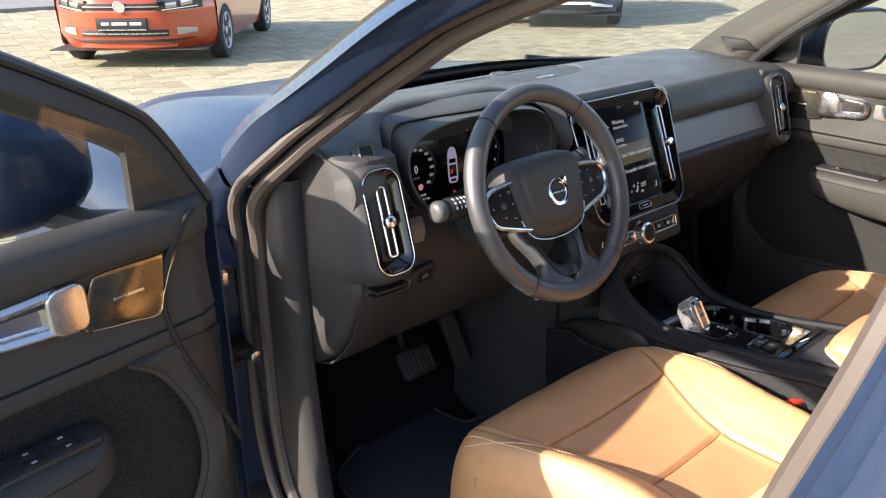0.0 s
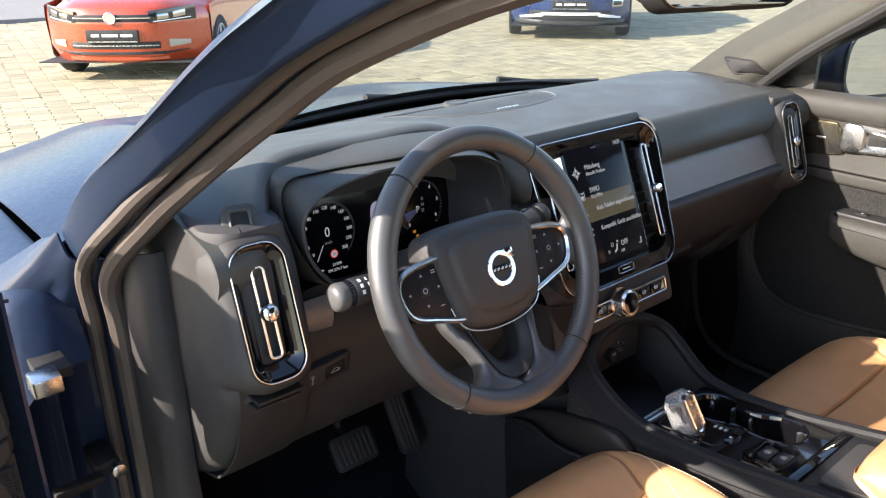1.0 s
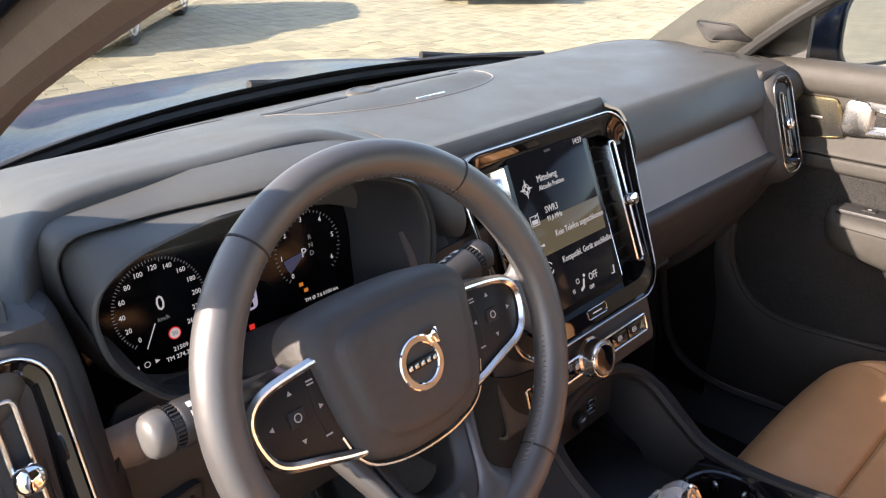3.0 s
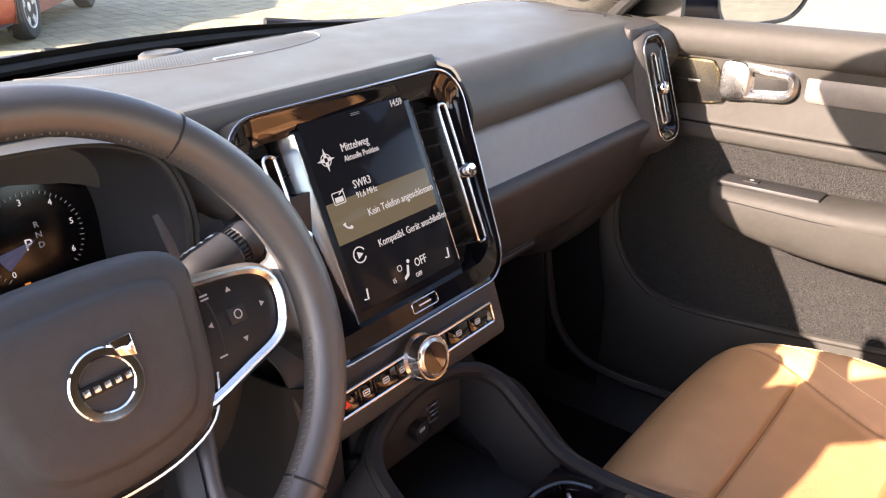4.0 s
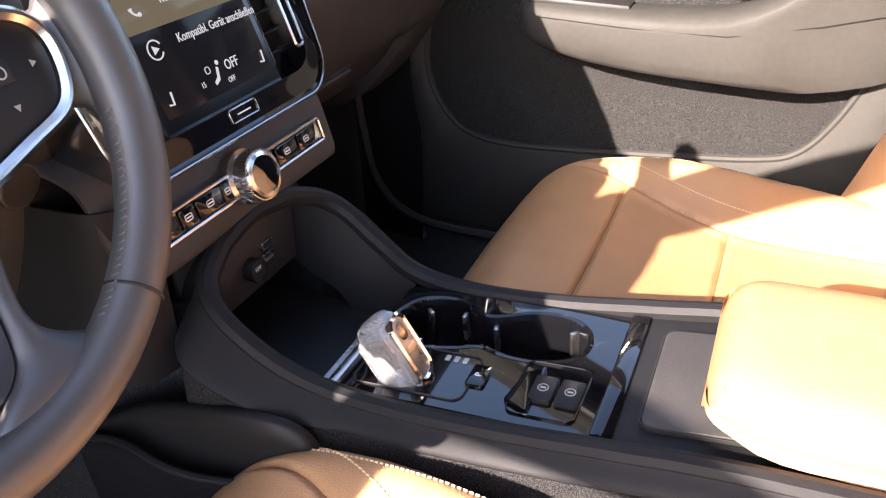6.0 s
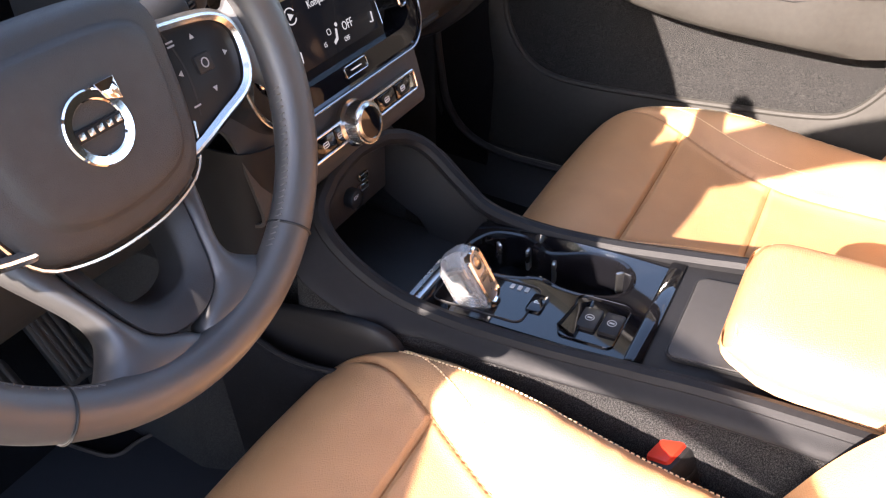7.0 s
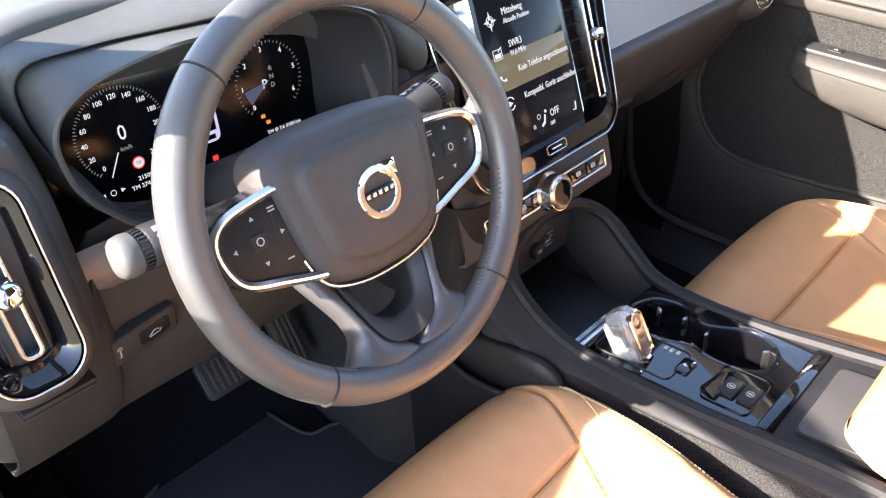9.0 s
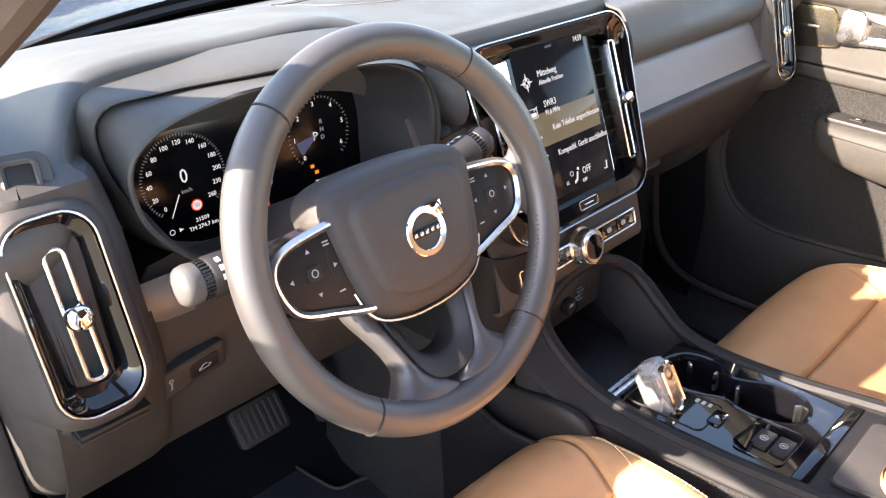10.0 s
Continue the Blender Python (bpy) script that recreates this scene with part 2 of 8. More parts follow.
def ring(bm, m, outline, width, z0, z1, bevel=0.001):
    """A frame that follows the outline, width wide inwards, from z0 to z1."""
    inn = shrink(outline, width)
    prof = [(outline, z0), (outline, z1 - bevel), (shrink(outline, bevel), z1), (shrink(outline, width - bevel), z1), (inn, z1 - bevel), (inn, z0)]
    surf(bm, [[m @ V(x, y, z) for x, y in o] for o, z in prof], close_v=True, close_u=True)


def sweep(bm, pts, rad, n=8, closed=False, flat=1.0, up=None):
    """A tube round pts. rad: a number or one for each point; flat: the height of its section for its width."""
    p = [Vector(q) for q in pts]
    k = len(p)
    rows = []
    prev = None
    for i in range(k):
        t = (p[(i + 1) % k] - p[i - 1]) if closed else (p[min(i + 1, k - 1)] - p[max(i - 1, 0)])
        t.normalize()
        ref = Vector(up) if up else (prev if prev is not None else (V(0, 0, 1) if abs(t.z) < 0.9 else V(1, 0, 0)))
        a = (ref - t * ref.dot(t)).normalized()
        prev = a
        b = t.cross(a)
        r = rad[i] if isinstance(rad, (list, tuple)) else rad
        rows.append([p[i] + (a * math.cos(q) * flat + b * math.sin(q)) * r for q in [2 * math.pi * j / n for j in range(n)]])
    surf(bm, rows, close_v=True, close_u=closed, cap=not closed)


def lathe(bm, m, prof, n=24):
    """A turned solid: prof holds (radius, height) along the frame's z."""
    rows = [[m @ V(r * math.cos(2 * math.pi * j / n), r * math.sin(2 * math.pi * j / n), z) for j in range(n)] for r, z in prof]
    surf(bm, rows, close_v=True, cap=True)


def box(bm, x0, x1, y0, y1, z0, z1, bevel=0.0, m=None, seg=2):
    part_bm = bmesh.new()
    bmesh.ops.create_cube(part_bm, size=1)
    for v in part_bm.verts:
        v.co = V(x0 + (v.co.x + 0.5) * (x1 - x0), y0 + (v.co.y + 0.5) * (y1 - y0), z0 + (v.co.z + 0.5) * (z1 - z0))
    if bevel:
        bmesh.ops.bevel(part_bm, geom=part_bm.edges[:], offset=bevel, segments=seg, profile=0.5, affect="EDGES", clamp_overlap=True)
    if m is not None:
        part_bm.transform(m)
    tmp = bpy.data.meshes.new("tmp")
    part_bm.to_mesh(tmp)
    part_bm.free()
    bm.from_mesh(tmp)
    bpy.data.meshes.remove(tmp)


def part(name, bm, mat, parent=None, label="", angle=35, keep=False):
    """Links a bmesh as one mesh object, under a thing or a part."""
    if not keep:
        bmesh.ops.recalc_face_normals(bm, faces=bm.faces[:])
    me = bpy.data.meshes.new(name)
    bm.to_mesh(me)
    bm.free()
    me.shade_smooth()
    me.set_sharp_from_angle(angle=radians(angle))
    me.materials.append(mat)
    ob = new(name, me)
    if parent is not None:
        ob.parent = parent
        ob.matrix_parent_inverse = parent.matrix_world.inverted()
    if label:
        ob["label"] = label
    return ob


def thing(name, at, label, category, group="", kind=""):
    ob = new(name)
    ob.empty_display_size = 0.05
    ob.matrix_world = Matrix.Translation(at)
    return tagged(ob, label, category, group, kind)


def words(name, text, m, size, mat, parent, align="LEFT", stretch=1.0, depth=0.0002):
    """Raised lettering in the frame m (x along the line, z out of the surface)."""
    cu = bpy.data.curves.new(name, "FONT")
    cu.body, cu.size, cu.align_x, cu.align_y, cu.extrude, cu.resolution_u = text, size, align, "CENTER", depth, 2
    tmp = bpy.data.objects.new(name, cu)
    scene.collection.objects.link(tmp)
    bpy.context.view_layer.update()
    me = bpy.data.meshes.new_from_object(tmp.evaluated_get(bpy.context.evaluated_depsgraph_get()))
    bpy.data.objects.remove(tmp)
    bpy.data.curves.remove(cu)
    me.transform(m @ Matrix.Diagonal((stretch, 1, 1, 1)))
    me.materials.clear()
    me.materials.append(mat)
    ob = new(name, me)
    ob.parent = parent
    ob.matrix_parent_inverse = parent.matrix_world.inverted()
    return ob


# ---- the car: body shell ----
body = thing("suv_body", (0, 0.4, 0), "dark blue painted body shell of a compact suv", "car body")
EDGE = [(-0.758, 0.275, 1.062), (-0.752, 0.18, 1.135), (-0.738, 0.09, 1.188), (-0.727, 0.0, 1.240), (-0.718, -0.1, 1.298), (-0.704, -0.2, 1.350), (-0.67, -0.42, 1.445), (-0.64, -0.75, 1.50), (-0.62, -1.3, 1.52)]
SEAL = [(-0.72, 0.23, 1.0), (-0.69, 0.13, 1.095), (-0.665, 0.06, 1.152), (-0.648, 0.0, 1.195), (-0.63, -0.08, 1.247), (-0.61, -0.19, 1.31), (-0.592, -0.42, 1.385), (-0.58, -0.75, 1.43), (-0.58, -1.3, 1.43)]


def pillar(side):
    f = (lambda p: Vector(p)) if side < 0 else (lambda p: V(-p[0], p[1], p[2]))
    rows = []
    for o, s in zip(spline(EDGE, 3), spline(SEAL, 3)):
        d = s - o
        rows.append([f(o + V(0.030, 0.06, 0.0)), f(o), f(o + d * 0.22 + V(-0.016, 0, 0.006)), f(o + d * 0.50 + V(-0.020, 0, -0.006)), f(o + d * 0.58 + V(-0.015, 0, -0.012)), f(o + d * 0.62 + V(0.004, 0, 0.0)), f(o + d * 0.85 + V(0.004, 0, 0)), f(s + V(0.002, 0, 0.004))])
    bm = bmesh.new()
    loft(bm, rows, 3)
    part("a_pillar", bm, M_PAINT, body, "dark blue painted windscreen pillar")


pillar(-1)
pillar(1)


def seals(side):
    low = [(-0.718, 0.10, 0.335), (-0.716, 0.20, 0.38), (-0.714, 0.248, 0.50), (-0.714, 0.256, 0.7), (-0.716, 0.250, 0.9)]
    pts = [p + V(-0.006, -0.008, 0.0) for p in spline(low + SEAL, 6)]
    outer = [p + V(-0.026, 0.010 + 0.014 * min(1, max(0, (1.15 - p.z) / 0.2)), 0.012) for p in pts]
    if side > 0:
        pts, outer = [V(-p.x, p.y, p.z) for p in pts], [V(-p.x, p.y, p.z) for p in outer]
    # same rubber both sides: warm light coloured into the driver's seals, shade into the passenger's
    bm = bmesh.new()
    sweep(bm, pts, 0.0145, 10)
    part("door_seal", bm, M_SEAL if side < 0 else M_RUBBER, body, "soft rubber door seal, warm light put into its grey-brown" if side < 0 else "rubber door seal, shade put into its black")
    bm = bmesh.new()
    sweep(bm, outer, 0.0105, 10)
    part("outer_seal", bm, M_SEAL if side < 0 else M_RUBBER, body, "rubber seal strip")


seals(-1)
seals(1)


def hinge_pillar(side):
    prof = [(-0.892, 0.45), (-0.885, 0.40), (-0.862, 0.355), (-0.82, 0.325), (-0.80, 0.322), (-0.785, 0.30), (-0.745, 0.285), (-0.714, 0.268)]
    bm = bmesh.new()
    rows = []
    for z, lean in ((0.30, -0.03), (0.5, 0.0), (0.8, 0.0), (0.92, -0.01)):
        rows.append([(x * -side, y + lean * 0.6, z) for x, y in prof])
    o, q = Vector(EDGE[0]), Vector(SEAL[0])
    foot = [o + V(-0.02, 0.05, -0.03), o + V(-0.012, 0.02, -0.02)] + [o.lerp(q, t) + V(dx, 0, dz) for t, dx, dz in ((0.12, -0.018, 0.0), (0.3, -0.024, 0.0), (0.52, -0.028, -0.006), (0.60, -0.015, -0.010), (0.78, 0.004, 0.0), (1.0, 0.002, 0.004))]
    rows.append([(p.x * -side, p.y, p.z) for p in foot])
    loft(bm, rows, 3, 3)
    thicken(bm, 0.004)
    part("hinge_pillar", bm, M_PAINT, body, "dark blue painted hinge pillar")
    bm = bmesh.new()
    lining = [(-0.714, 0.266), (-0.714, 0.235), (-0.711, 0.200), (-0.706, 0.182), (-0.694, 0.172), (-0.682, 0.170), (-0.673, 0.176), (-0.671, 0.22), (-0.671, 0.40)]
    if side > 0:
        lining = [(-0.738, 0.27), (-0.732, 0.262), (-0.728, 0.25), (-0.725, 0.24), (-0.722, 0.24), (-0.715, 0.245), (-0.708, 0.25), (-0.703, 0.27), (-0.702, 0.40)]
    loft(bm, [[(x * -side, y - 0.05 * max(0, (0.62 - z) / 0.3) * (0.27 - y) / 0.1 * (y < 0.27), z) for x, y in lining] for z in (0.3, 0.5, 0.7, 0.9, 1.0, 1.035)], 3)
    thicken(bm, 0.003)
    part("kick_panel", bm, M_PLASTIC, body, "dark grey plastic pillar lining")


hinge_pillar(-1)
hinge_pillar(1)
for side in (-1, 1):
    bm = bmesh.new()
    xs_, y_ = (0.713, 0.11) if side > 0 else (0.676, 0.24)
    surf(bm, [[(xs_ * side, y, z) for z in (0.28, 0.6, 0.8, 0.93)] for y in (y_, 0.40, 0.64)])
    thicken(bm, 0.006)
    part("footwell_side", bm, M_FLOOR, body, "black carpeted footwell side")

bm = bmesh.new()
rows = []
for y, z in ((0.60, 1.046), (0.75, 1.040), (0.95, 1.022), (1.15, 0.997), (1.32, 0.970), (1.43, 0.943), (1.49, 0.905), (1.50, 0.82), (1.48, 0.6)):
    rows.append([(x, y - 0.16 * (abs(x) / 0.78) ** 2.5 + (0.0 if y > 0.7 else -0.10 * (abs(x) / 0.78) ** 2), z - 0.045 * (abs(x) / 0.78) ** 3 + 0.012 * math.exp(-((abs(x) - 0.42) / 0.09) ** 2)) for x in [-0.76 + 1.52 * i / 20 for i in range(21)]])
loft(bm, rows, 2, 4)
thicken(bm, 0.004)
part("hood", bm, M_PAINT, body, "glossy dark blue bonnet reflecting an orange car")


def fender(side):
    bm = bmesh.new()
    rows = []
    for y, dz in ((0.235, -0.10), (0.29, -0.03), (0.34, 0.0), (0.5, 0.0), (0.8, -0.005), (1.05, -0.02), (1.22, -0.045), (1.33, -0.09), (1.40, -0.16)):
        rows.append([((x + (0.06 if y > 1.3 else 0.0)) * -side, y + q, z + dz) for x, z, q in ((-0.765, 0.985, 0), (-0.80, 0.985, -0.01), (-0.845, 0.965, -0.02), (-0.88, 0.915, -0.02), (-0.905, 0.80, 0.0), (-0.91, 0.62, 0.02), (-0.905, 0.42, 0.03))])
    loft(bm, rows, 3, 3)
    thicken(bm, 0.004)
    part("fender", bm, M_PAINT, body)


fender(-1)
fender(1)

bm = bmesh.new()
rows = []
for y, z, w in ((-0.24, 1.475, 0.66), (-0.32, 1.515, 0.66), (-0.5, 1.565, 0.66), (-0.9, 1.60, 0.645), (-1.5, 1.60, 0.63), (-2.2, 1.55, 0.60)):
    rows.append([(w * u, y - 0.16 * u * u * (1 if y > -0.4 else 0.4), z - (0.055 if y > -0.4 else 0.09) * abs(u) ** 3) for u in (-1, -0.85, -0.6, -0.3, 0, 0.3, 0.6, 0.85, 1)])
loft(bm, rows, 3, 2)
thicken(bm, 0.01)
part("roof", bm, M_PAINT, body)
bm = bmesh.new()
rows = []
for y, z in ((-0.24, 1.455), (-0.5, 1.50), (-1.0, 1.515), (-2.2, 1.47)):
    rows.append([(0.60 * u, y - 0.14 * u * u * (1 if y > -0.4 else 0.4), z - 0.07 * abs(u) ** 3) for u in (-1, -0.8, -0.4, 0, 0.4, 0.8, 1)])
loft(bm, rows, 3, 2)
thicken(bm, 0.01)
part("headliner", bm, M_CLOTH, body, "grey cloth roof lining")


def b_pillar(side):
    bm = bmesh.new()
    rows = []
    for z, dx, dy in ((0.28, 0, 0.06), (0.6, 0, 0.04), (0.9, 0.0, 0.0), (1.1, 0.02, -0.045), (1.3, 0.075, -0.08), (1.46, 0.15, -0.12)):
        rows.append([((x + dx) * -side, y + dy, z) for x, y in ((-0.70, -0.90), (-0.71, -0.70), (-0.735, -0.685), (-0.75, -0.70), (-0.775, -0.705), (-0.79, -0.73), (-0.85, -0.735), (-0.875, -0.75), (-0.88, -0.90))])
    loft(bm, rows, 3, 3)
    thicken(bm, 0.004)
    part("b_pillar", bm, M_PAINT, body, "dark blue painted centre pillar")
    bm = bmesh.new()
    pts = [((x + dx) * -side, y + dy, z) for z, dx, dy, x, y in ((0.40, 0, 0.06, -0.722, -0.69), (0.6, 0, 0.04, -0.722, -0.69), (0.9, 0, 0, -0.722, -0.688), (1.1, 0.02, -0.045, -0.722, -0.688), (1.3, 0.075, -0.08, -0.722, -0.688), (1.42, 0.13, -0.11, -0.722, -0.688))]
    sweep(bm, spline(pts, 6), 0.020, 10)
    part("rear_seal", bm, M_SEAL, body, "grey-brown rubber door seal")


b_pillar(-1)
b_pillar(1)


def sill(side):
    bm = bmesh.new()
    rows = [[(x * -side, y, z) for x, z in ((-0.90, 0.24), (-0.90, 0.33), (-0.86, 0.372), (-0.80, 0.378), (-0.765, 0.39), (-0.74, 0.388), (-0.70, 0.33), (-0.66, 0.30))] for y in (0.5, 0.1, -0.3, -0.75, -1.5)]
    loft(bm, rows, 3, 1)
    thicken(bm, 0.004)
    part("door_sill", bm, M_DARK, body, "dark plastic door sill")
    bm = bmesh.new()
    surf(bm, [[(-0.91 * -side, y, z) for z in (0.3, 0.6, 0.9, 1.0)] for y in (-0.75, -1.4, -2.3)])
    surf(bm, [[(-0.70 * -side, y, z) for z in (0.3, 0.6, 0.9, 1.0)] for y in (-0.9, -1.4, -2.3)])
    thicken(bm, 0.01)
    part("rear_side_panel", bm, M_PAINT, body)


sill(-1)
sill(1)

bm = bmesh.new()
surf(bm, [[(x, y, z) for x in (-0.72, -0.5, -0.2, 0, 0.2, 0.5, 0.72)] for y, z in ((-2.2, 0.36), (-0.7, 0.30), (-0.2, 0.30), (0.30, 0.30), (0.46, 0.36), (0.58, 0.52), (0.62, 0.75), (0.62, 1.0))])
thicken(bm, 0.01)
part("floor_carpet", bm, M_FLOOR, body, "black carpeted footwell floor")
bm = bmesh.new()
sweep(bm, spline([(0.698, 0.245, 0.72), (0.692, 0.232, 0.617), (0.69, 0.220, 0.55), (0.688, 0.200, 0.474), (0.688, 0.150, 0.417), (0.69, 0.06, 0.392), (0.70, -0.1, 0.39), (0.70, -0.5, 0.39)], 6), 0.008, 8)
part("edge_strip", bm, M_PLASTIC, body, "grey rubber edge strip of the door opening")
bm = bmesh.new()
box(bm, -0.70, 0.70, -1.75, -1.45, 0.35, 1.05, 0.06)
part("rear_bench", bm, M_TAN, body, "tan leather rear bench")
bm = bmesh.new()
surf(bm, [[(-0.66, -2.2, z), (0, -2.25, z), (0.66, -2.2, z)] for z in (0.3, 0.7, 1.05)])
thicken(bm, 0.02)
part("tailgate", bm, M_DARK, body)
for side in (-1, 1):
    bm = bmesh.new()
    surf(bm, [[(0.88 * side, y, 1.0), (0.80 * side, y, 1.25), (0.64 * side, y, 1.50)] for y in (-0.92, -1.4, -2.0)])
    thicken(bm, 0.004)
    ob = part("rear_side_window", bm, M_GLASS, body, "clear rear side window")
    ob.visible_shadow = False


# cowl, windscreen and wipers
def base_line(x):
    u = abs(x)
    return 0.545 - 0.10 * u * u - 0.62 * u ** 4 - (0.25 * (u - 0.6) if u > 0.6 else 0)


bm = bmesh.new()
xs = [-0.69 + 1.38 * i / 24 for i in range(25)]
surf(bm, [[(x, base_line(x) + q, z - 0.05 * (abs(x) / 0.8) ** 2) for x in xs] for q, z in ((0.0, 1.088), (0.035, 1.075), (0.10, 1.04), (0.16, 1.01), (0.22, 1.0))])
thicken(bm, 0.006)
part("cowl_panel", bm, M_BLACK, body, "black plastic cowl under the windscreen")
bm = bmesh.new()
rows = []
for k in range(11):
    t = k / 10
    row = []
    for i in range(25):
        u = -1 + 2 * i / 24
        base = V(0.735 * u, base_line(0.735 * u) + 0.035, 1.078 - 0.05 * u * u)
        top = V(0.645 * u, -0.225 - 0.07 * u * u, 1.475 - 0.085 * u * u)
        p = base.lerp(top, t)
        p += V(0, 0.045, 0.05) * math.sin(math.pi * t) * (1 - u * u)
        row.append(p)
    rows.append(row)
surf(bm, rows)
thicken(bm, 0.005)
ws = part("windscreen", bm, M_GLASS, body, "clear curved windscreen glass")
ws.visible_shadow = False
bm = bmesh.new()
TRIM = [(-0.695, 0.36, 1.07), (-0.685, 0.31, 1.102), (-0.678, 0.2, 1.184), (-0.665, 0.066, 1.262), (-0.645, -0.08, 1.345), (-0.625, -0.24, 1.41)]
low = [p + V(0, -0.025, 0.006) for p in rows[0]]
sweep(bm, low, 0.016, 8, flat=0.6)
surf(bm, [[a.lerp(b, t) + V(0, -0.007, -0.005) for a, b in zip(rows[0], rows[1])] for t in (0.0, 0.25, 0.5)])
thicken(bm, 0.001)
part("windscreen_edge", bm, M_BLACK, body, "black ceramic border of the windscreen")


def a_trim(side):
    f = (lambda p: Vector(p)) if side < 0 else (lambda p: V(-p[0], p[1], p[2]))
    n = 22
    sp = spline(SEAL, 6)
    wide = spline(TRIM, 5)
    rows_ = []
    for i in range(n):
        t = i / (n - 1)
        s = sp[int(t * 34)]
        w = wide[int(t * (len(wide) - 1))]
        mid = (s + w) / 2 + V(0.014, -0.010, -0.006)
        rows_.append([f(s + V(-0.002, 0, 0.0)), f(s * 0.75 + w * 0.25 + V(0.012, -0.008, -0.005)), f(mid), f(s * 0.25 + w * 0.75 + V(0.008, -0.006, -0.004)), f(w)])
    bm = bmesh.new()
    loft(bm, rows_, 3)
    thicken(bm, 0.003)
    return part("pillar_trim", bm, M_CLOTH, body, "grey-brown woven cloth pillar trim")


a_trim(-1)
trim_r = a_trim(1).data
TRIM_R = BVHTree.FromPolygons([q.co for q in trim_r.vertices], [q.vertices for q in trim_r.polygons])


# ---- dashboard ----
dash = thing("dashboard", (0, 0.2, 1.0), "charcoal soft-touch dashboard with a grey inlay and piano black vents", "dashboard")


def mixed(a, b, t):
    return [(p[0] + (q[0] - p[0]) * t, p[1] + (q[1] - p[1]) * t) for p, q in zip(a, b)]


PROF_R = [(0.0, 1.058), (-0.035, 1.074), (0.34, 1.106), (0.24, 1.110), (0.13, 1.106), (0.070, 1.099), (0.046, 1.091), (0.022, 1.050), (0.028, 1.022), (0.06, 1.012)]
PROF_D = [(0.0, 1.058), (-0.035, 1.074), (0.35, 1.110), (0.28, 1.121), (0.21, 1.134), (0.16, 1.141), (0.135, 1.142), (0.122, 1.132), (0.125, 1.10), (0.14, 1.06)]
PROF_L = [(0.0, 1.058), (-0.035, 1.072), (0.25, 1.100), (0.19, 1.098), (0.13, 1.092), (0.08, 1.084), (0.045, 1.078), (0.02, 1.068), (0.01, 1.04), (0.03, 1.0)]
PROF_C = [(0.0, 1.058), (-0.035, 1.074), (0.34, 1.106), (0.24, 1.110), (0.15, 1.109), (0.105, 1.107), (0.080, 1.104), (0.078, 1.06), (0.085, 1.02), (0.10, 1.0)]
SECT = [(-0.673, PROF_L), (-0.65, PROF_L), (-0.60, mixed(PROF_L, PROF_D, 0.15)), (-0.555, mixed(PROF_L, PROF_D, 0.8)), (-0.50, PROF_D), (-0.38, PROF_D), (-0.27, PROF_D), (-0.215, mixed(PROF_D, PROF_R, 0.35)), (-0.158, PROF_R), (-0.158, PROF_C), (-0.05, PROF_C), (0.10, PROF_C), (0.177, PROF_C), (0.177, PROF_R), (0.35, PROF_R), (0.58, PROF_R), (0.66, mixed(PROF_R, PROF_L, 0.7)), (0.715, PROF_L)]
bm = bmesh.new()
rows = []
for x, prof in SECT:
    yw = base_line(x) - 0.005
    pts = []
    for i, (y, z) in enumerate(prof):
        yy = yw + y if i < 2 else min(y, yw - 0.05 - 0.012 * (i - 1))
        pts.append((x, yy, z - (0.02 * (abs(x) / 0.7) ** 4 if i < 2 else 0)))
    rows.append(pts)
cuts = [i for i in range(1, len(SECT)) if SECT[i][0] == SECT[i - 1][0]]
for a, b in zip([0] + cuts, cuts + [len(SECT)]):
    loft(bm, rows[a:b], 4, 4)
thicken(bm, 0.004)
PAD = BVHTree.FromBMesh(bm)


def on_pad(x, y, up=0.0):
    hit = PAD.ray_cast(V(x, y, 1.4), V(0, 0, -1))[0]
    return V(x, y, (hit.z if hit else 1.1) + up)


part("top_pad", bm, M_PAD, dash, "charcoal soft dashboard top")


def loop(y, x0, x1, z0, z1, r, dy=0.0):
    cx, cz = (x0 + x1) / 2, (z0 + z1) / 2
    return [(cx + a, y + dy * (b / (z1 - z0) + 0.5), cz + b) for a, b in rrect(x1 - x0, z1 - z0, r, 6)]


# the instrument cowl: the pad ends in a lip, a grey band leads to the rim, a dark lining to the glass
def contour(pts, grow=0.0, n=176):
    """Closed outline through pts, as n points by angle round the cowl's middle."""
    mid = V(-0.372, 0, 1.035)
    dense = spline([(x, 0, z) for x, z in pts[-2:] + pts + pts[:3]], 6)
    polar = sorted((math.atan2(p.z - mid.z, p.x - mid.x), (p - mid).length) for p in dense)
    ang, rad = [p[0] for p in polar], [p[1] for p in polar]
    out = []
    for k in range(n):
        a = -math.pi + 2 * math.pi * k / n
        r = float(np.interp(a, ang, rad, period=2 * math.pi)) + grow
        out.append((mid.x + r * math.cos(a), mid.z + r * math.sin(a)))
    return out


def lip_y(x):
    u = min(1.0, max(0.0, (x + 0.48) / 0.12))
    return 0.080 - 0.020 * u * u * (3 - 2 * u)


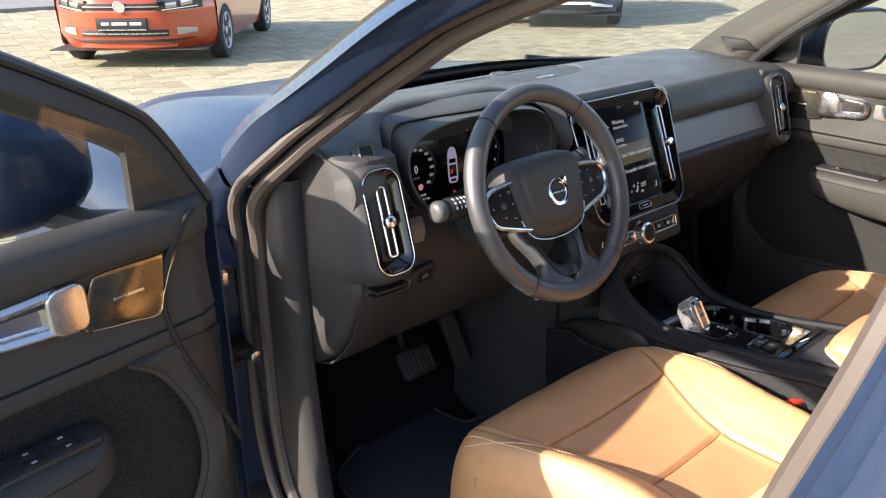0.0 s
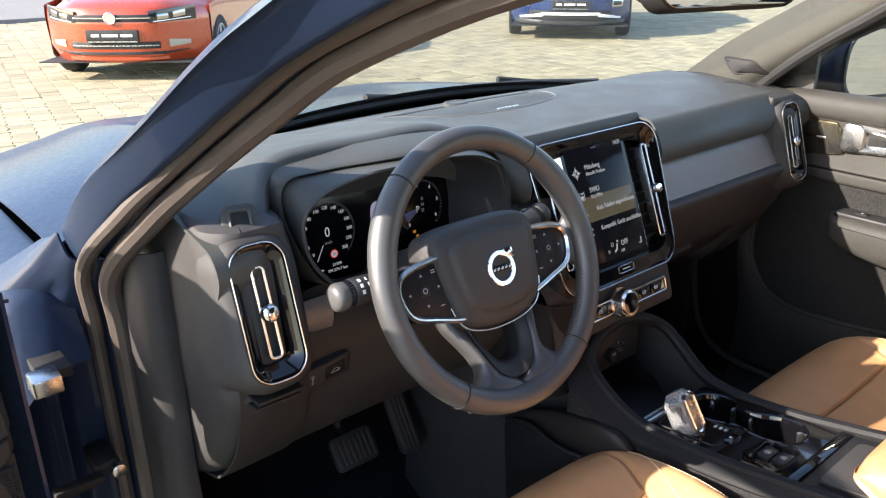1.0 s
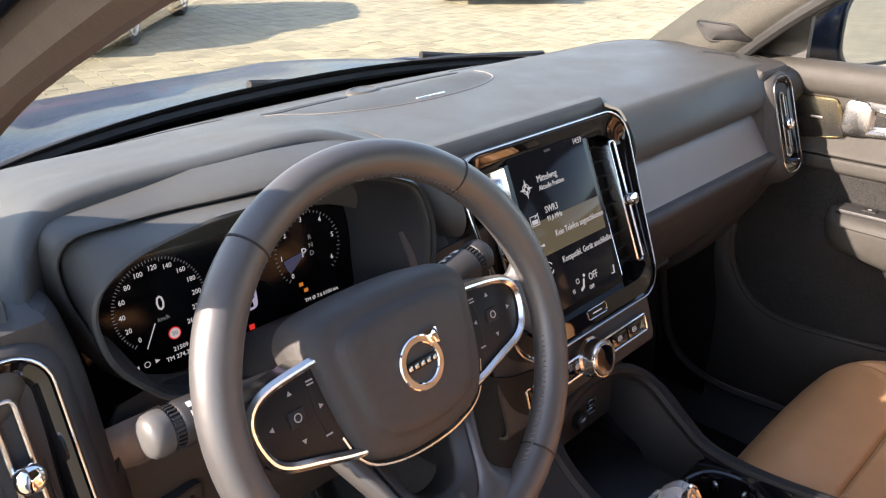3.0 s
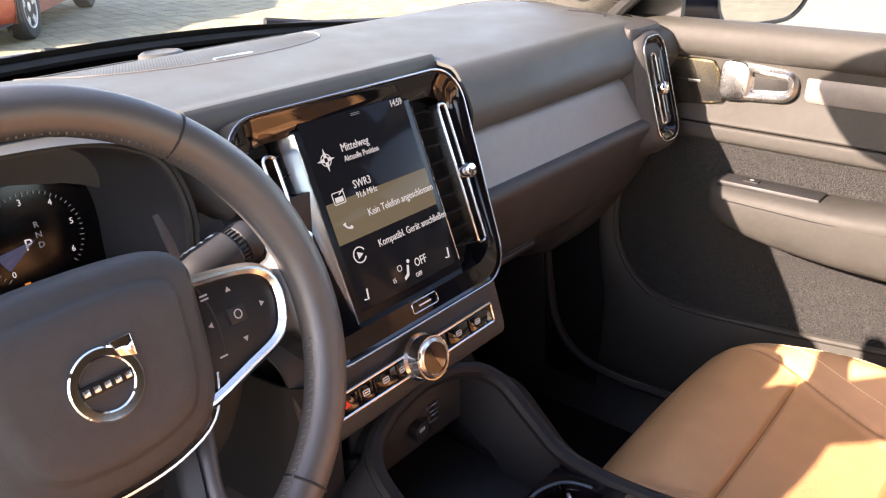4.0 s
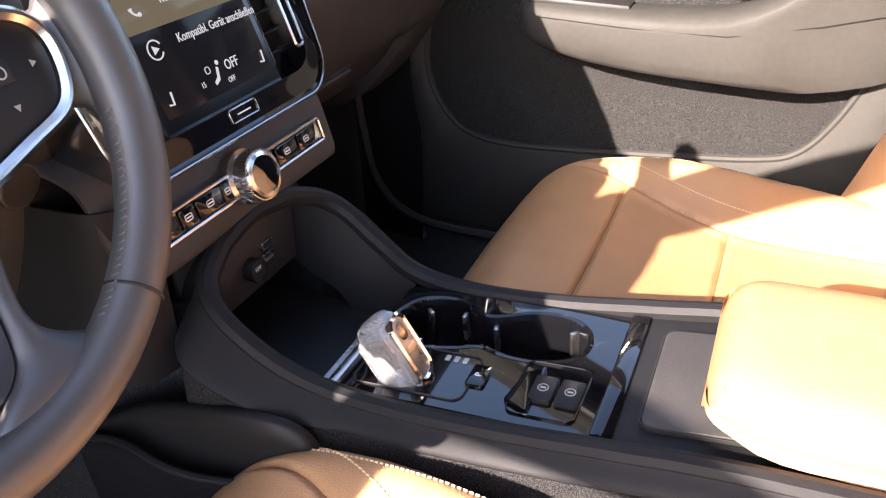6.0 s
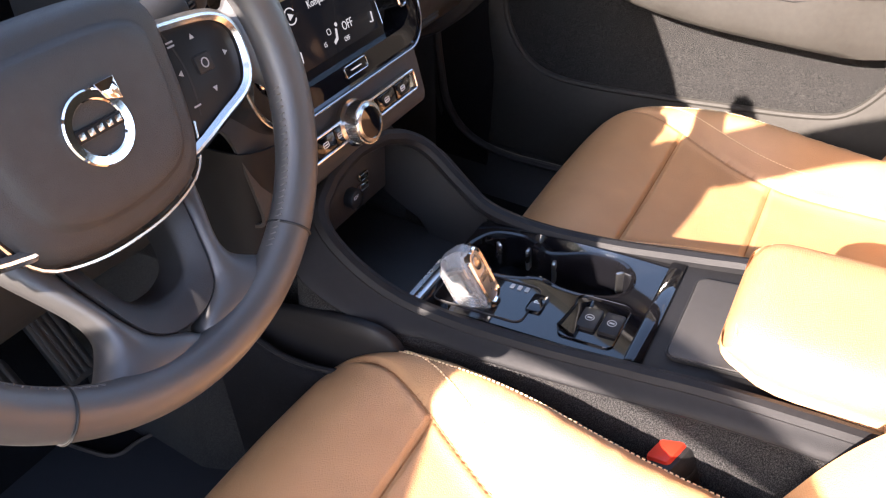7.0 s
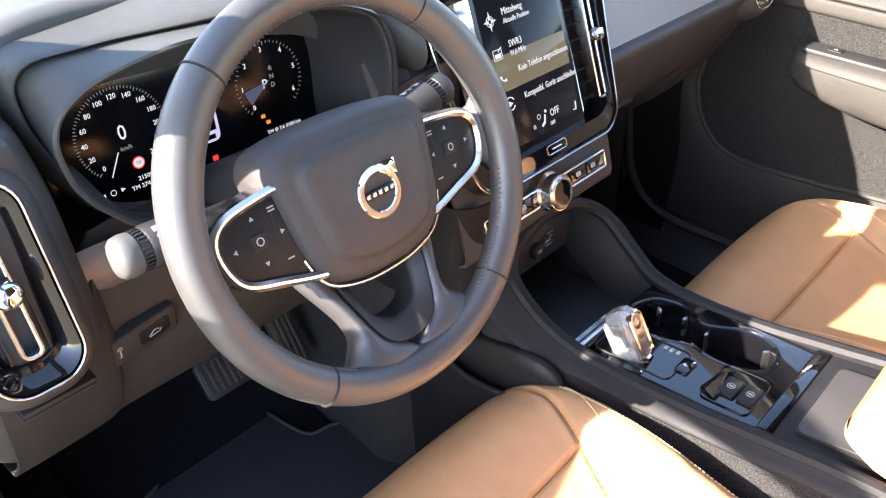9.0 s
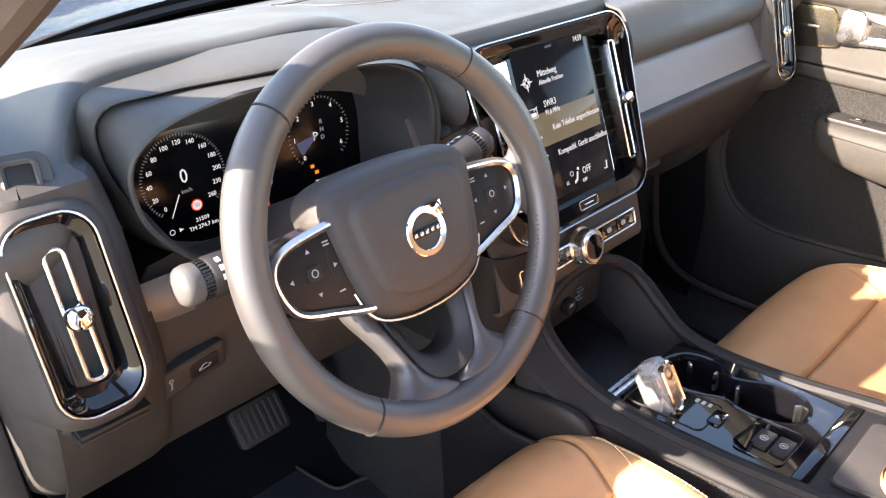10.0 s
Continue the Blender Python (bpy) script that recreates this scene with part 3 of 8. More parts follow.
COWL_LIP = [(-0.520, 1.000), (-0.533, 1.028), (-0.547, 1.066), (-0.551, 1.098), (-0.546, 1.114), (-0.531, 1.123), (-0.497, 1.1235), (-0.446, 1.124), (-0.393, 1.1255), (-0.33, 1.127), (-0.26, 1.124), (-0.212, 1.110), (-0.184, 1.082), (-0.174, 1.035), (-0.177, 0.985), (-0.195, 0.957), (-0.30, 0.944), (-0.42, 0.942), (-0.49, 0.962)]
COWL_RIM = [(-0.521, 0.996), (-0.541, 1.028), (-0.547, 1.062), (-0.543, 1.083), (-0.531, 1.097), (-0.504, 1.1105), (-0.459, 1.119), (-0.413, 1.122), (-0.33, 1.121), (-0.27, 1.115), (-0.233, 1.103), (-0.205, 1.083), (-0.190, 1.038), (-0.194, 0.990), (-0.21, 0.966), (-0.3, 0.953), (-0.42, 0.950), (-0.49, 0.968)]
bm = bmesh.new()
surf(bm, [[(x, lip_y(x) + dy, z) for x, z in contour(COWL_LIP, g)] for g, dy in ((0.013, 0.058), (0.011, 0.040), (0.008, 0.022), (0.0045, 0.008), (0.0018, 0.0015), (0.0, 0.0), (-0.002, 0.001), (-0.003, 0.005), (-0.003, 0.03))], close_v=True)
part("instrument_hood", bm, M_PAD, dash, "charcoal instrument hood")
rim, lip = contour(COWL_RIM), contour(COWL_LIP, -0.005)


def between(t):
    return [(a[0] + (b[0] - a[0]) * t, a[1] + (b[1] - a[1]) * t) for a, b in zip(lip, rim)]


bm = bmesh.new()
rows = [[(x, y + 0.5 * (lip_y(x) - 0.08), z) for x, z in between(t)] for t, y in ((-0.03, 0.100), (0.0, 0.088), (0.25, 0.076), (0.5, 0.064), (0.75, 0.053), (0.95, 0.045))]
surf(bm, rows + [[(x, y, z) for x, z in contour(COWL_RIM, g)] for g, y in ((-0.0005, 0.0415), (-0.003, 0.040), (-0.0055, 0.0415), (-0.0065, 0.046))], close_v=True)
part("cowl_band", bm, M_PAD, dash, "charcoal band round the instruments")
bm = bmesh.new()
surf(bm, [[(x - max(0.0, x + 0.34) * s, y, z - d * min(1.0, max(0.0, (1.0 - z) / 0.03))) for x, z in contour(COWL_RIM, g)] for g, y, s, d in ((-0.0065, 0.046, 0.0, 0.0), (-0.010, 0.075, 0.06, 0.014), (-0.014, 0.11, 0.14, 0.028), (-0.016, 0.150, 0.20, 0.040))], close_v=True)
part("hood_lining", bm, M_HOODLINE, dash, "dark inner skin of the hood")
CL = basis((-0.372, 0.134, 1.012), (1, 0, 0), (0, 0.12, 1))
bm = bmesh.new()
plate(bm, CL, [(a + 0.006, b + 0.018) for a, b in rrect(0.335, 0.165, 0.05)], -0.01, 0.0, 0.0005)
part("cluster_glass", bm, M_CLUSTER, dash, "glossy black digital instrument display")

# lower dash, driver's side
bm = bmesh.new()
LOWA = [(0.03, 0.905), (0.035, 0.87), (0.045, 0.83), (0.07, 0.77), (0.12, 0.71), (0.165, 0.682), (0.24, 0.675), (0.4, 0.74)]
LOWB = [(0.085, 0.962), (0.065, 0.915), (0.062, 0.865), (0.08, 0.785), (0.125, 0.715), (0.17, 0.685), (0.25, 0.68), (0.4, 0.74)]
LOWC = [(0.03, 1.02), (0.02, 0.93), (0.03, 0.85), (0.06, 0.78), (0.10, 0.73), (0.14, 0.70), (0.22, 0.69), (0.4, 0.74)]
loft(bm, [[(x, y, z) for y, z in p] for x, p in ((-0.655, LOWA), (-0.62, LOWA), (-0.555, mixed(LOWA, LOWB, 0.3)), (-0.53, LOWB), (-0.40, LOWB), (-0.24, LOWB), (-0.19, mixed(LOWB, LOWC, 0.7)), (-0.12, LOWC), (-0.04, LOWC))], 4, 3)
thicken(bm, 0.004)
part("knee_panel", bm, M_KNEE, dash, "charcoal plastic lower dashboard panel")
# the grey inlay beside the instrument hood
bm = bmesh.new()
loft(bm, [[(x, y, z) for y, z in ((0.07, 1.03), (0.05, 0.99), (0.045, 0.95), (0.075, 0.93))] for x in (-0.21, -0.17, -0.13)], 3)
thicken(bm, 0.003)
part("inlay", bm, M_INLAY, dash, "grey-brown metal-look inlay")
bm = bmesh.new()
loft(bm, [[(x, y, z) for y, z in ((0.066, 0.958), (0.058, 0.945), (0.056, 0.925), (0.066, 0.900))] for x in (-0.60, -0.57, -0.53, -0.50)], 3)
thicken(bm, 0.003)
part("inlay", bm, M_INLAY, dash, "grey-brown metal-look inlay")
# inlay and glovebox, passenger's side
bm = bmesh.new()
loft(bm, [[(x, y, z) for y, z in ((0.042, 1.022), (0.030, 1.012), (0.018, 0.988), (0.004, 0.962), (0.0, 0.956))] for x in (0.158, 0.3, 0.45, 0.61)], 3, 2)
thicken(bm, 0.003)
part("inlay", bm, M_INLAY, dash, "grey-brown metal-look inlay")
bm = bmesh.new()
PASS = [(0.003, 0.957), (-0.010, 0.953), (-0.014, 0.944), (-0.008, 0.930), (0.012, 0.89), (0.04, 0.835), (0.062, 0.805), (0.085, 0.792), (0.12, 0.745), (0.20, 0.69), (0.35, 0.68)]
loft(bm, [[(x, y + (0.03 if x > 0.68 else 0), z) for y, z in PASS] for x in (0.15, 0.19, 0.3, 0.45, 0.6, 0.66, 0.70)], 3, 2)
thicken(bm, 0.004)
gb = part("glovebox", bm, M_PLASTIC, dash, "charcoal plastic glovebox front")
LT = basis((0.325, 0.064, 0.799), (1, 0, 0), (0, -0.62, 0.78))
bm = bmesh.new()
plate(bm, LT, rrect(0.105, 0.026, 0.011, 5), -0.01, 0.002, 0.0015)
part("latch_recess", bm, M_BLACK, gb, "dark latch recess")
bm = bmesh.new()
plate(bm, LT @ Matrix.Translation((0, 0.004, 0)), rrect(0.094, 0.012, 0.005, 4), 0.0, 0.006, 0.002)
part("latch", bm, M_PLASTIC, gb, "charcoal pull latch")


def end_pod(side):
    """The rounded dash end that holds an outer vent."""
    bm = bmesh.new()
    rows_ = []
    xo = 0.672 if side < 0 else 0.700
    for z, yf, k in ((1.094, 0.055, 0.03), (1.088, 0.022, 0.012), (1.07, 0.004, 0.004), (1.03, -0.008, 0.0), (0.98, -0.02, 0.0), (0.93, -0.03, 0.0), (0.905, -0.026, 0.0), (0.885, 0.004, 0.0), (0.868, 0.020, 0.0), (0.84, 0.034, 0.003), (0.78, 0.066, 0.006), (0.72, 0.110, 0.008), (0.675, 0.158, 0.012), (0.65, 0.205, 0.02)):
        yf += 0.03 if 0.88 < z < 1.08 else 0.012
        r = [(-xo + k * 0.5, 0.26), (-xo - 0.002 + k * 0.5, yf + 0.08), (-xo + k * 0.5, yf + 0.03), (-xo + 0.010 + k, yf + 0.006), (-xo + 0.026 + k, yf - 0.003), (-0.625, yf - 0.004), (-0.582, yf - 0.002), (-0.566 - k, yf + 0.008), (-0.556 - k, yf + 0.03), (-0.552 - k, yf + 0.08), (-0.55 - k, 0.26)]
        rows_.append([(x * -side, y, z) for x, y in r])
    loft(bm, rows_, 3, 2)
    part("vent_pod", bm, M_PLASTIC, dash, "charcoal plastic dashboard end")


end_pod(-1)
end_pod(1)


# ---- seats ----
def seat(name, cx, cy, crown, label):
    """A front seat: cx its middle, cy the front edge of its cushion."""
    s = thing(name, (cx, cy - 0.3, 0.30), label, "car seat")

    def smooth(t):
        t = min(1.0, max(0.0, t))
        return t * t * (3 - 2 * t)

    def edge_at(v):
        return 0.82 - 0.38 * smooth((v - 0.05) / 0.30) + 0.12 * smooth((v - 0.33) / 0.25)

    def half(v):
        return 0.252 - 0.029 * max(0, 1 - v / 0.12) ** 2 - 0.034 * smooth(v / 0.40)

    def top(u, v):
        """The height of the cushion: u across from -1 to 1, v metres behind the front edge."""
        h = crown - 0.03 * min(1, max(0, v / 0.5))
        b = smooth((abs(u) - edge_at(v) + 0.10) / 0.50)
        h += 0.054 * b * smooth((v + 0.04) / 0.20) - 0.008 * (1 - b) * math.cos(min(1, abs(u) / 0.7) * math.pi / 2) * smooth(v / 0.2)
        e = min(1.0, max(0.0, (abs(u) - 0.76) / 0.24))
        h -= 0.085 * (1 - math.sqrt(max(0.0, 1 - e ** 2.4)))
        f = max(0.0, 1 - v / 0.115)
        h -= 0.105 * (1 - math.sqrt(max(0.0, 1 - f ** 2.3)))
        return h

    def seam(u, v):
        edge = edge_at(v)
        g = math.exp(-((abs(u) - edge) / 0.014) ** 2) * smooth((v - 0.015) / 0.06)
        if abs(u) < edge:
            g = max(g, math.exp(-((v - 0.165) / 0.0035) ** 2), math.exp(-((v - 0.32) / 0.0035) ** 2))
        return g

    bm = bmesh.new()
    rows_ = []
    nu, nv = 150, 210
    for j in range(nv + 1):
        v = 0.54 * (0.35 * (j / nv) + 0.65 * (j / nv) ** 2)
        row = []
        for i in range(nu + 1):
            u = math.sin(math.pi / 2 * (-1 + 2 * i / nu)) * 0.45 + 0.55 * (-1 + 2 * i / nu)
            w = half(v)
            x = w * u
            yy = cy - v - 0.014 * abs(u) ** 3 * max(0, 1 - v / 0.2)
            wr = 0.0010 * noise.noise(V(u * 4 + cx * 9, v * 16, 1.7)) + (0.0014 * noise.noise(V(u * 5, v * 85 + cx, 4.1)) * min(1.0, (abs(u) - 0.72) / 0.12) * smooth((v - 0.10) / 0.12) if abs(u) > 0.72 else 0.0)
            row.append((cx + x, yy, top(u, v) - 0.006 * seam(u, v) + wr))
        rows_.append(row)
    vs = surf(bm, rows_)
    loopv = vs[0][::-1] + [r[0] for r in vs[1:]] + vs[-1][1:] + [r[-1] for r in reversed(vs[1:-1])]
    low_ = [bm.verts.new((q.co.x * 0.985 + cx * 0.015, q.co.y - 0.02 * (1 if q.co.y > cy - 0.1 else 0), 0.36)) for q in loopv]
    for i in range(len(loopv)):
        j = (i + 1) % len(loopv)
        bm.faces.new((loopv[i], loopv[j], low_[j], low_[i]))
    part("cushion", bm, M_TAN, s, "tan leather seat cushion with sewn panels", angle=60)
    # the sewn joints
    def at(u, v, up):
        return V(cx + half(v) * u, cy - v - 0.014 * abs(u) ** 3 * max(0, 1 - v / 0.2), top(u, v) + up)

    bm = bmesh.new()
    for sg in (-1, 1):
        sweep(bm, [at(sg * edge_at(v), v, -0.0052) for v in [0.06 + 0.48 * k / 60 for k in range(61)]], 0.0009, 5)
    for v in (0.165, 0.32):
        sweep(bm, [at(edge_at(v) * (-1 + 2 * k / 40), v, -0.0052) for k in range(41)], 0.0009, 5)
    part("seam", bm, M_TANSEAM, s, "dark sewn joint between the panels")
    # top stitching along the bolsters
    bm = bmesh.new()
    for sg in (-1, 1):
        for off in (0.13,):
            for k in range(95):
                v = 0.045 + k * 0.005
                edge = edge_at(v)
                u = sg * (edge + off)
                w = half(v)
                y0 = cy - v - 0.014 * abs(u) ** 3 * max(0, 1 - v / 0.2)
                v2 = v + 0.003
                e2 = edge_at(v2)
                p = V(cx + w * u, y0, top(u, v) + 0.0006)
                q = V(cx + w * sg * (e2 + off), y0 - 0.003, top(sg * (e2 + off), v2) + 0.0006)
                sweep(bm, [p, q], 0.0010, 4)
        for k in range(95):
            v = 0.03 + k * 0.005
            sweep(bm, [at(sg * 0.90, v, 0.0006), at(sg * 0.90, v + 0.003, 0.0006)], 0.0010, 4)
    ob = part("stitching", bm, M_THREAD, s, "pale top stitching")
    ob["kind"] = "stuff"
    # backrest
    bm = bmesh.new()
    rows_ = []
    lean = radians(23)
    o = V(cx, cy - 0.52, 0.60)
    up = V(0, -math.sin(lean), math.cos(lean))
    out = V(0, math.cos(lean), math.sin(lean))
    for j in range(61):
        h = 0.62 * j / 60
        row = []
        for i in range(61):
            u = -1 + 2 * i / 60
            w = 0.255 - 0.05 * (h / 0.62) ** 2
            b = max(0.0, abs(u) - 0.60) / 0.4
            d = 0.075 * math.sin(min(1, b * 1.25) * math.pi / 2) - 0.14 * max(0, (abs(u) - 0.86) / 0.14) ** 2 - 0.05 * max(0, (h - 0.54) / 0.08) ** 2 + 0.02 * math.exp(-((h - 0.16) / 0.12) ** 2)
            g = math.exp(-((abs(u) - 0.60) / 0.02) ** 2)
            row.append(o + V(w * u, 0, 0) + up * h + out * (d - 0.006 * g))
        rows_.append(row)
    surf(bm, rows_)
    back = [[V(p.x * 0.96 + cx * 0.04, p.y - 0.14, p.z) for p in r[::6]] for r in rows_[::6]]
    surf(bm, back)
    ed = [r[0] for r in rows_] + rows_[-1][1:] + [r[-1] for r in reversed(rows_[:-1])]
    surf(bm, [ed, [V(p.x * 0.96 + cx * 0.04, p.y - 0.14, p.z) for p in ed]])
    part("backrest", bm, M_TAN, s, "tan leather backrest with side bolsters", angle=60)
    bm = bmesh.new()
    box(bm, cx - 0.22, cx + 0.22, cy - 0.52, cy - 0.12, 0.30, 0.40, 0.02)
    part("seat_base", bm, M_DARK, s, "dark plastic seat base")
    return s


seat("driver_seat", -0.360, -0.090, 0.675, "tan leather driver's seat with sewn bolsters")
seat("passenger_seat", 0.375, -0.14, 0.635, "tan leather front passenger seat in sun patches")


# ---- outer vents ----
def outer_vent(side):
    m = basis((0.6235 * side, -0.001, 0.995), (1, 0, 0), (0, 0.30, 0.954))
    v = thing("air_vent", (0.625 * side, -0.01, 0.99), "upright piano black air vent with chrome frame and knob", "air vent", "outer dashboard vents")
    o = rrect(0.072, 0.167, 0.027, 7)
    bm = bmesh.new()
    ring(bm, m, o, 0.0020, -0.03, 0.006, 0.0007)
    part("chrome_frame", bm, M_CHROME, v, "thin chrome frame")
    bm = bmesh.new()
    surf(bm, [[m @ V(x, y, z) for x, y in shrink(o, -q)] for q, z in ((-0.001, 0.003), (0.002, 0.0035), (0.006, 0.001), (0.011, -0.006), (0.015, -0.018), (0.018, -0.045))], close_v=True)
    part("collar", bm, M_PLASTIC, v, "charcoal plastic collar")
    bm = bmesh.new()
    o2 = shrink(o, 0.0035)
    o3 = rrect(0.038, 0.126, 0.013, 7)
    surf(bm, [[m @ V(x, y, 0.003) for x, y in o2], [m @ V(x, y, 0.001) for x, y in shrink(o2, 0.004)], [m @ V(x, y, -0.012) for x, y in o3], [m @ V(x, y, -0.05) for x, y in shrink(o3, 0.003)]], close_v=True)
    part("funnel", bm, M_PIANO, v, "glossy piano black surround")
    bm = bmesh.new()
    plate(bm, m, shrink(o3, 0.001), -0.06, -0.048, 0.001)
    part("backing", bm, M_BLACK, v)
    for k in range(6):
        bm = bmesh.new()
        box(bm, -0.019, 0.019, -0.052 + 0.021 * k - 0.0008, -0.052 + 0.021 * k + 0.0008, -0.045, -0.018, 0.0005, m)
        part("slat", bm, M_DARK, v)
    for k in (-1, 1):
        bm = bmesh.new()
        box(bm, k * 0.015 - 0.0012, k * 0.015 + 0.0012, -0.058, 0.058, -0.03, -0.010, 0.0008, m)
        part("vane", bm, M_DARK, v)
    bm = bmesh.new()
    ring(bm, m, rrect(0.0185, 0.114, 0.0075, 6), 0.0038, -0.014, 0.0015, 0.0012)
    part("chrome_loop", bm, M_CHROME, v, "chrome upright loop")
    bm = bmesh.new()
    lathe(bm, m, [(0.0, -0.004), (0.007, -0.004), (0.0085, 0.0), (0.0105, 0.003), (0.0108, 0.010), (0.009, 0.013), (0.006, 0.0145), (0.0, 0.015)], 24)
    part("knob", bm, M_CHROME2, v, "round chrome knob")


outer_vent(-1)
outer_vent(1)

# side window demister on the driver's end
dm = basis((-0.621, 0.050, 1.0905), (0.96, -0.28, 0.02), (0.20, 0.58, 0.79))
v = thing("demister_vent", (-0.62, 0.09, 1.08), "small charcoal window demister vent with dark slot", "air vent")
bm = bmesh.new()
plate(bm, dm, rrect(0.044, 0.050, 0.012), -0.02, 0.002, 0.002)
part("base", bm, M_PAD, v)
bm = bmesh.new()
ring(bm, dm, rrect(0.028, 0.037, 0.007), 0.0042, 0.0, 0.0065, 0.0022)
part("frame", bm, M_PAD, v)
bm = bmesh.new()
plate(bm, dm, rrect(0.020, 0.029, 0.003), 0.0, 0.0035, 0.0005)
part("slot", bm, M_BLACK, v)

# defroster slots, centre speaker and sun sensor on the pad
for (xa, ya), (xb, yb) in (((-0.186, 0.354), (-0.040, 0.366)), ((0.036, 0.380), (0.190, 0.368))):
    bm = bmesh.new()
    rows = []
    for i in range(25):
        t = i / 24
        x, y = xa + (xb - xa) * t, ya + (yb - ya) * t + 0.006 * math.sin(math.pi * t)
        w = 0.0115 * min(1.0, (t + 0.01) / 0.05, (1.01 - t) / 0.05) ** 0.5
        rows.append([on_pad(x, y + 0.004 + w * q, u) for q, u in ((-1, -0.001), (-1, 0.0009), (1, 0.0009), (1, -0.001))])
    surf(bm, rows)
    part("defroster_slot", bm, M_BLACK, dash, "dark defroster slot")
FRONT = spline([(-0.195, 0.338, 0), (-0.172, 0.316, 0), (-0.134, 0.282, 0), (-0.07, 0.254, 0), (0.0, 0.242, 0), (0.07, 0.243, 0), (0.13, 0.254, 0), (0.17, 0.274, 0), (0.190, 0.305, 0), (0.205, 0.345, 0)], 8)
bm = bmesh.new()
sweep(bm, [on_pad(p.x, p.y, 0.0002) for p in FRONT], 0.0011, 6)
part("grille_edge", bm, M_INLAY, dash, "fine pale edge round the speaker field")
bm = bmesh.new()
for j in range(30):
    for i in range(108):
        x, y = -0.19 + 0.0037 * i + (0.00185 if j % 2 else 0.0), 0.246 + 0.0034 * j
        near = min(FRONT, key=lambda p: abs(p.x - x) + (0.03 * (p.y > 0.31)))
        if not (near.y + 0.004 < y < 0.346 + 0.02 * (x + 0.19)) or (abs(x - 0.022) < 0.03 and abs(y - 0.2575) < 0.006) or x > 0.166 + 0.35 * (y - 0.27):
            continue
        bm.faces.new([bm.verts.new(on_pad(x + a, y + b, 0.0003)) for a, b in ((-0.0011, 0), (0, -0.0009), (0.0011, 0), (0, 0.0009))])
ob = part("perforation", bm, M_BLACK, dash, "tiny dark speaker holes", keep=True)
ob["kind"] = "stuff"
bm = bmesh.new()
plate(bm, basis(on_pad(0.022, 0.2575), (1, 0, 0), (0, 1, 0)), rrect(0.054, 0.0045, 0.001), -0.001, 0.0012, 0.0004)
part("nameplate", bm, M_SILVER, dash, "small silver maker's bar")
bm = bmesh.new()
lathe(bm, basis(on_pad(0.000, 0.378, -0.001), (1, 0, 0), (0, 1, 0.02)) @ Matrix.Diagonal((1.25, 0.85, 1, 1)), [(0.0, 0.0), (0.024, 0.0), (0.0235, 0.004), (0.021, 0.0062), (0.018, 0.0068), (0.0165, 0.0058), (0.0, 0.0058)], 28)
part("light_sensor", bm, M_PAD, dash, "flat round sun sensor")
# the joint between the pad and the strip under the windscreen
for xa, xb in ((-0.60, -0.215), (0.215, 0.66)):
    bm = bmesh.new()
    sweep(bm, [on_pad(x, base_line(x) - 0.128 + 0.05 * max(0, abs(x) - 0.35), -0.0004) for x in [xa + (xb - xa) * i / 30 for i in range(31)]], 0.0013, 5)
    part("pad_joint", bm, M_BLACK, dash)
# side window demister at the passenger's end
bm = bmesh.new()
sweep(bm, [on_pad(0.575 + 0.030 * t, 0.150 - 0.055 * t, 0.0) for t in (0, 0.25, 0.5, 0.75, 1)], 0.0105, 8, flat=0.22, up=(0, 0, 1))
dmr = part("demister_frame", bm, M_PLASTIC, dash, "flush demister frame")
bm = bmesh.new()
sweep(bm, [on_pad(0.578 + 0.026 * t, 0.144 - 0.045 * t, 0.0016) for t in (0, 0.5, 1)], 0.006, 8, flat=0.25, up=(0, 0, 1))
part("demister_slot", bm, M_BLACK, dmr)
bm = bmesh.new()
plate(bm, basis((0.565, 0.0265, 1.047), (1, 0, 0), (0, 0.3, 1)), rrect(0.036, 0.006, 0.001), 0, 0.0012, 0.0003)
part("tag", bm, M_SILVER, dash, "small silver tag")
# switch panel, key slots and latch below the driver's vent
sp = basis((-0.530, 0.0525, 0.850), (1, 0.10, 0.06), (0, -0.20, 1))
bm = bmesh.new()
plate(bm, sp, rrect(0.1015, 0.0375, 0.007), -0.01, 0.0025, 0.0005)
part("panel_gap", bm, M_BLACK, dash)
bm = bmesh.new()
plate(bm, sp, rrect(0.098, 0.034, 0.006), -0.01, 0.0035, 0.0015)
panel = part("switch_panel", bm, M_KNEE, dash, "dark switch panel")
for k, w, h in ((-0.030, 0.015, 0.015), (0.024, 0.034, 0.020)):
    bm = bmesh.new()
    plate(bm, sp @ Matrix.Translation((k, 0, 0)), rrect(w, h, 0.004), 0.002, 0.0050, 0.0012)
    part("button", bm, M_SWITCH, panel)
bm = bmesh.new()
ks = sp @ Matrix.Translation((-0.014, 0.0, 0.0035))
ring(bm, ks @ Matrix.Translation((0, 0.005, 0)), [(0.0026 * math.cos(a), 0.0026 * math.sin(a)) for a in [2 * math.pi * q / 14 for q in range(14)]], 0.0009, 0, 0.0004, 0.0001)
box(bm, -0.0006, 0.0006, -0.007, 0.0025, 0, 0.0004, 0, ks)
box(bm, -0.0022, 0.0006, -0.007, -0.0058, 0, 0.0004, 0, ks)
part("key_symbol", bm, M_LINE, panel, "pale printed key symbol")
bm = bmesh.new()
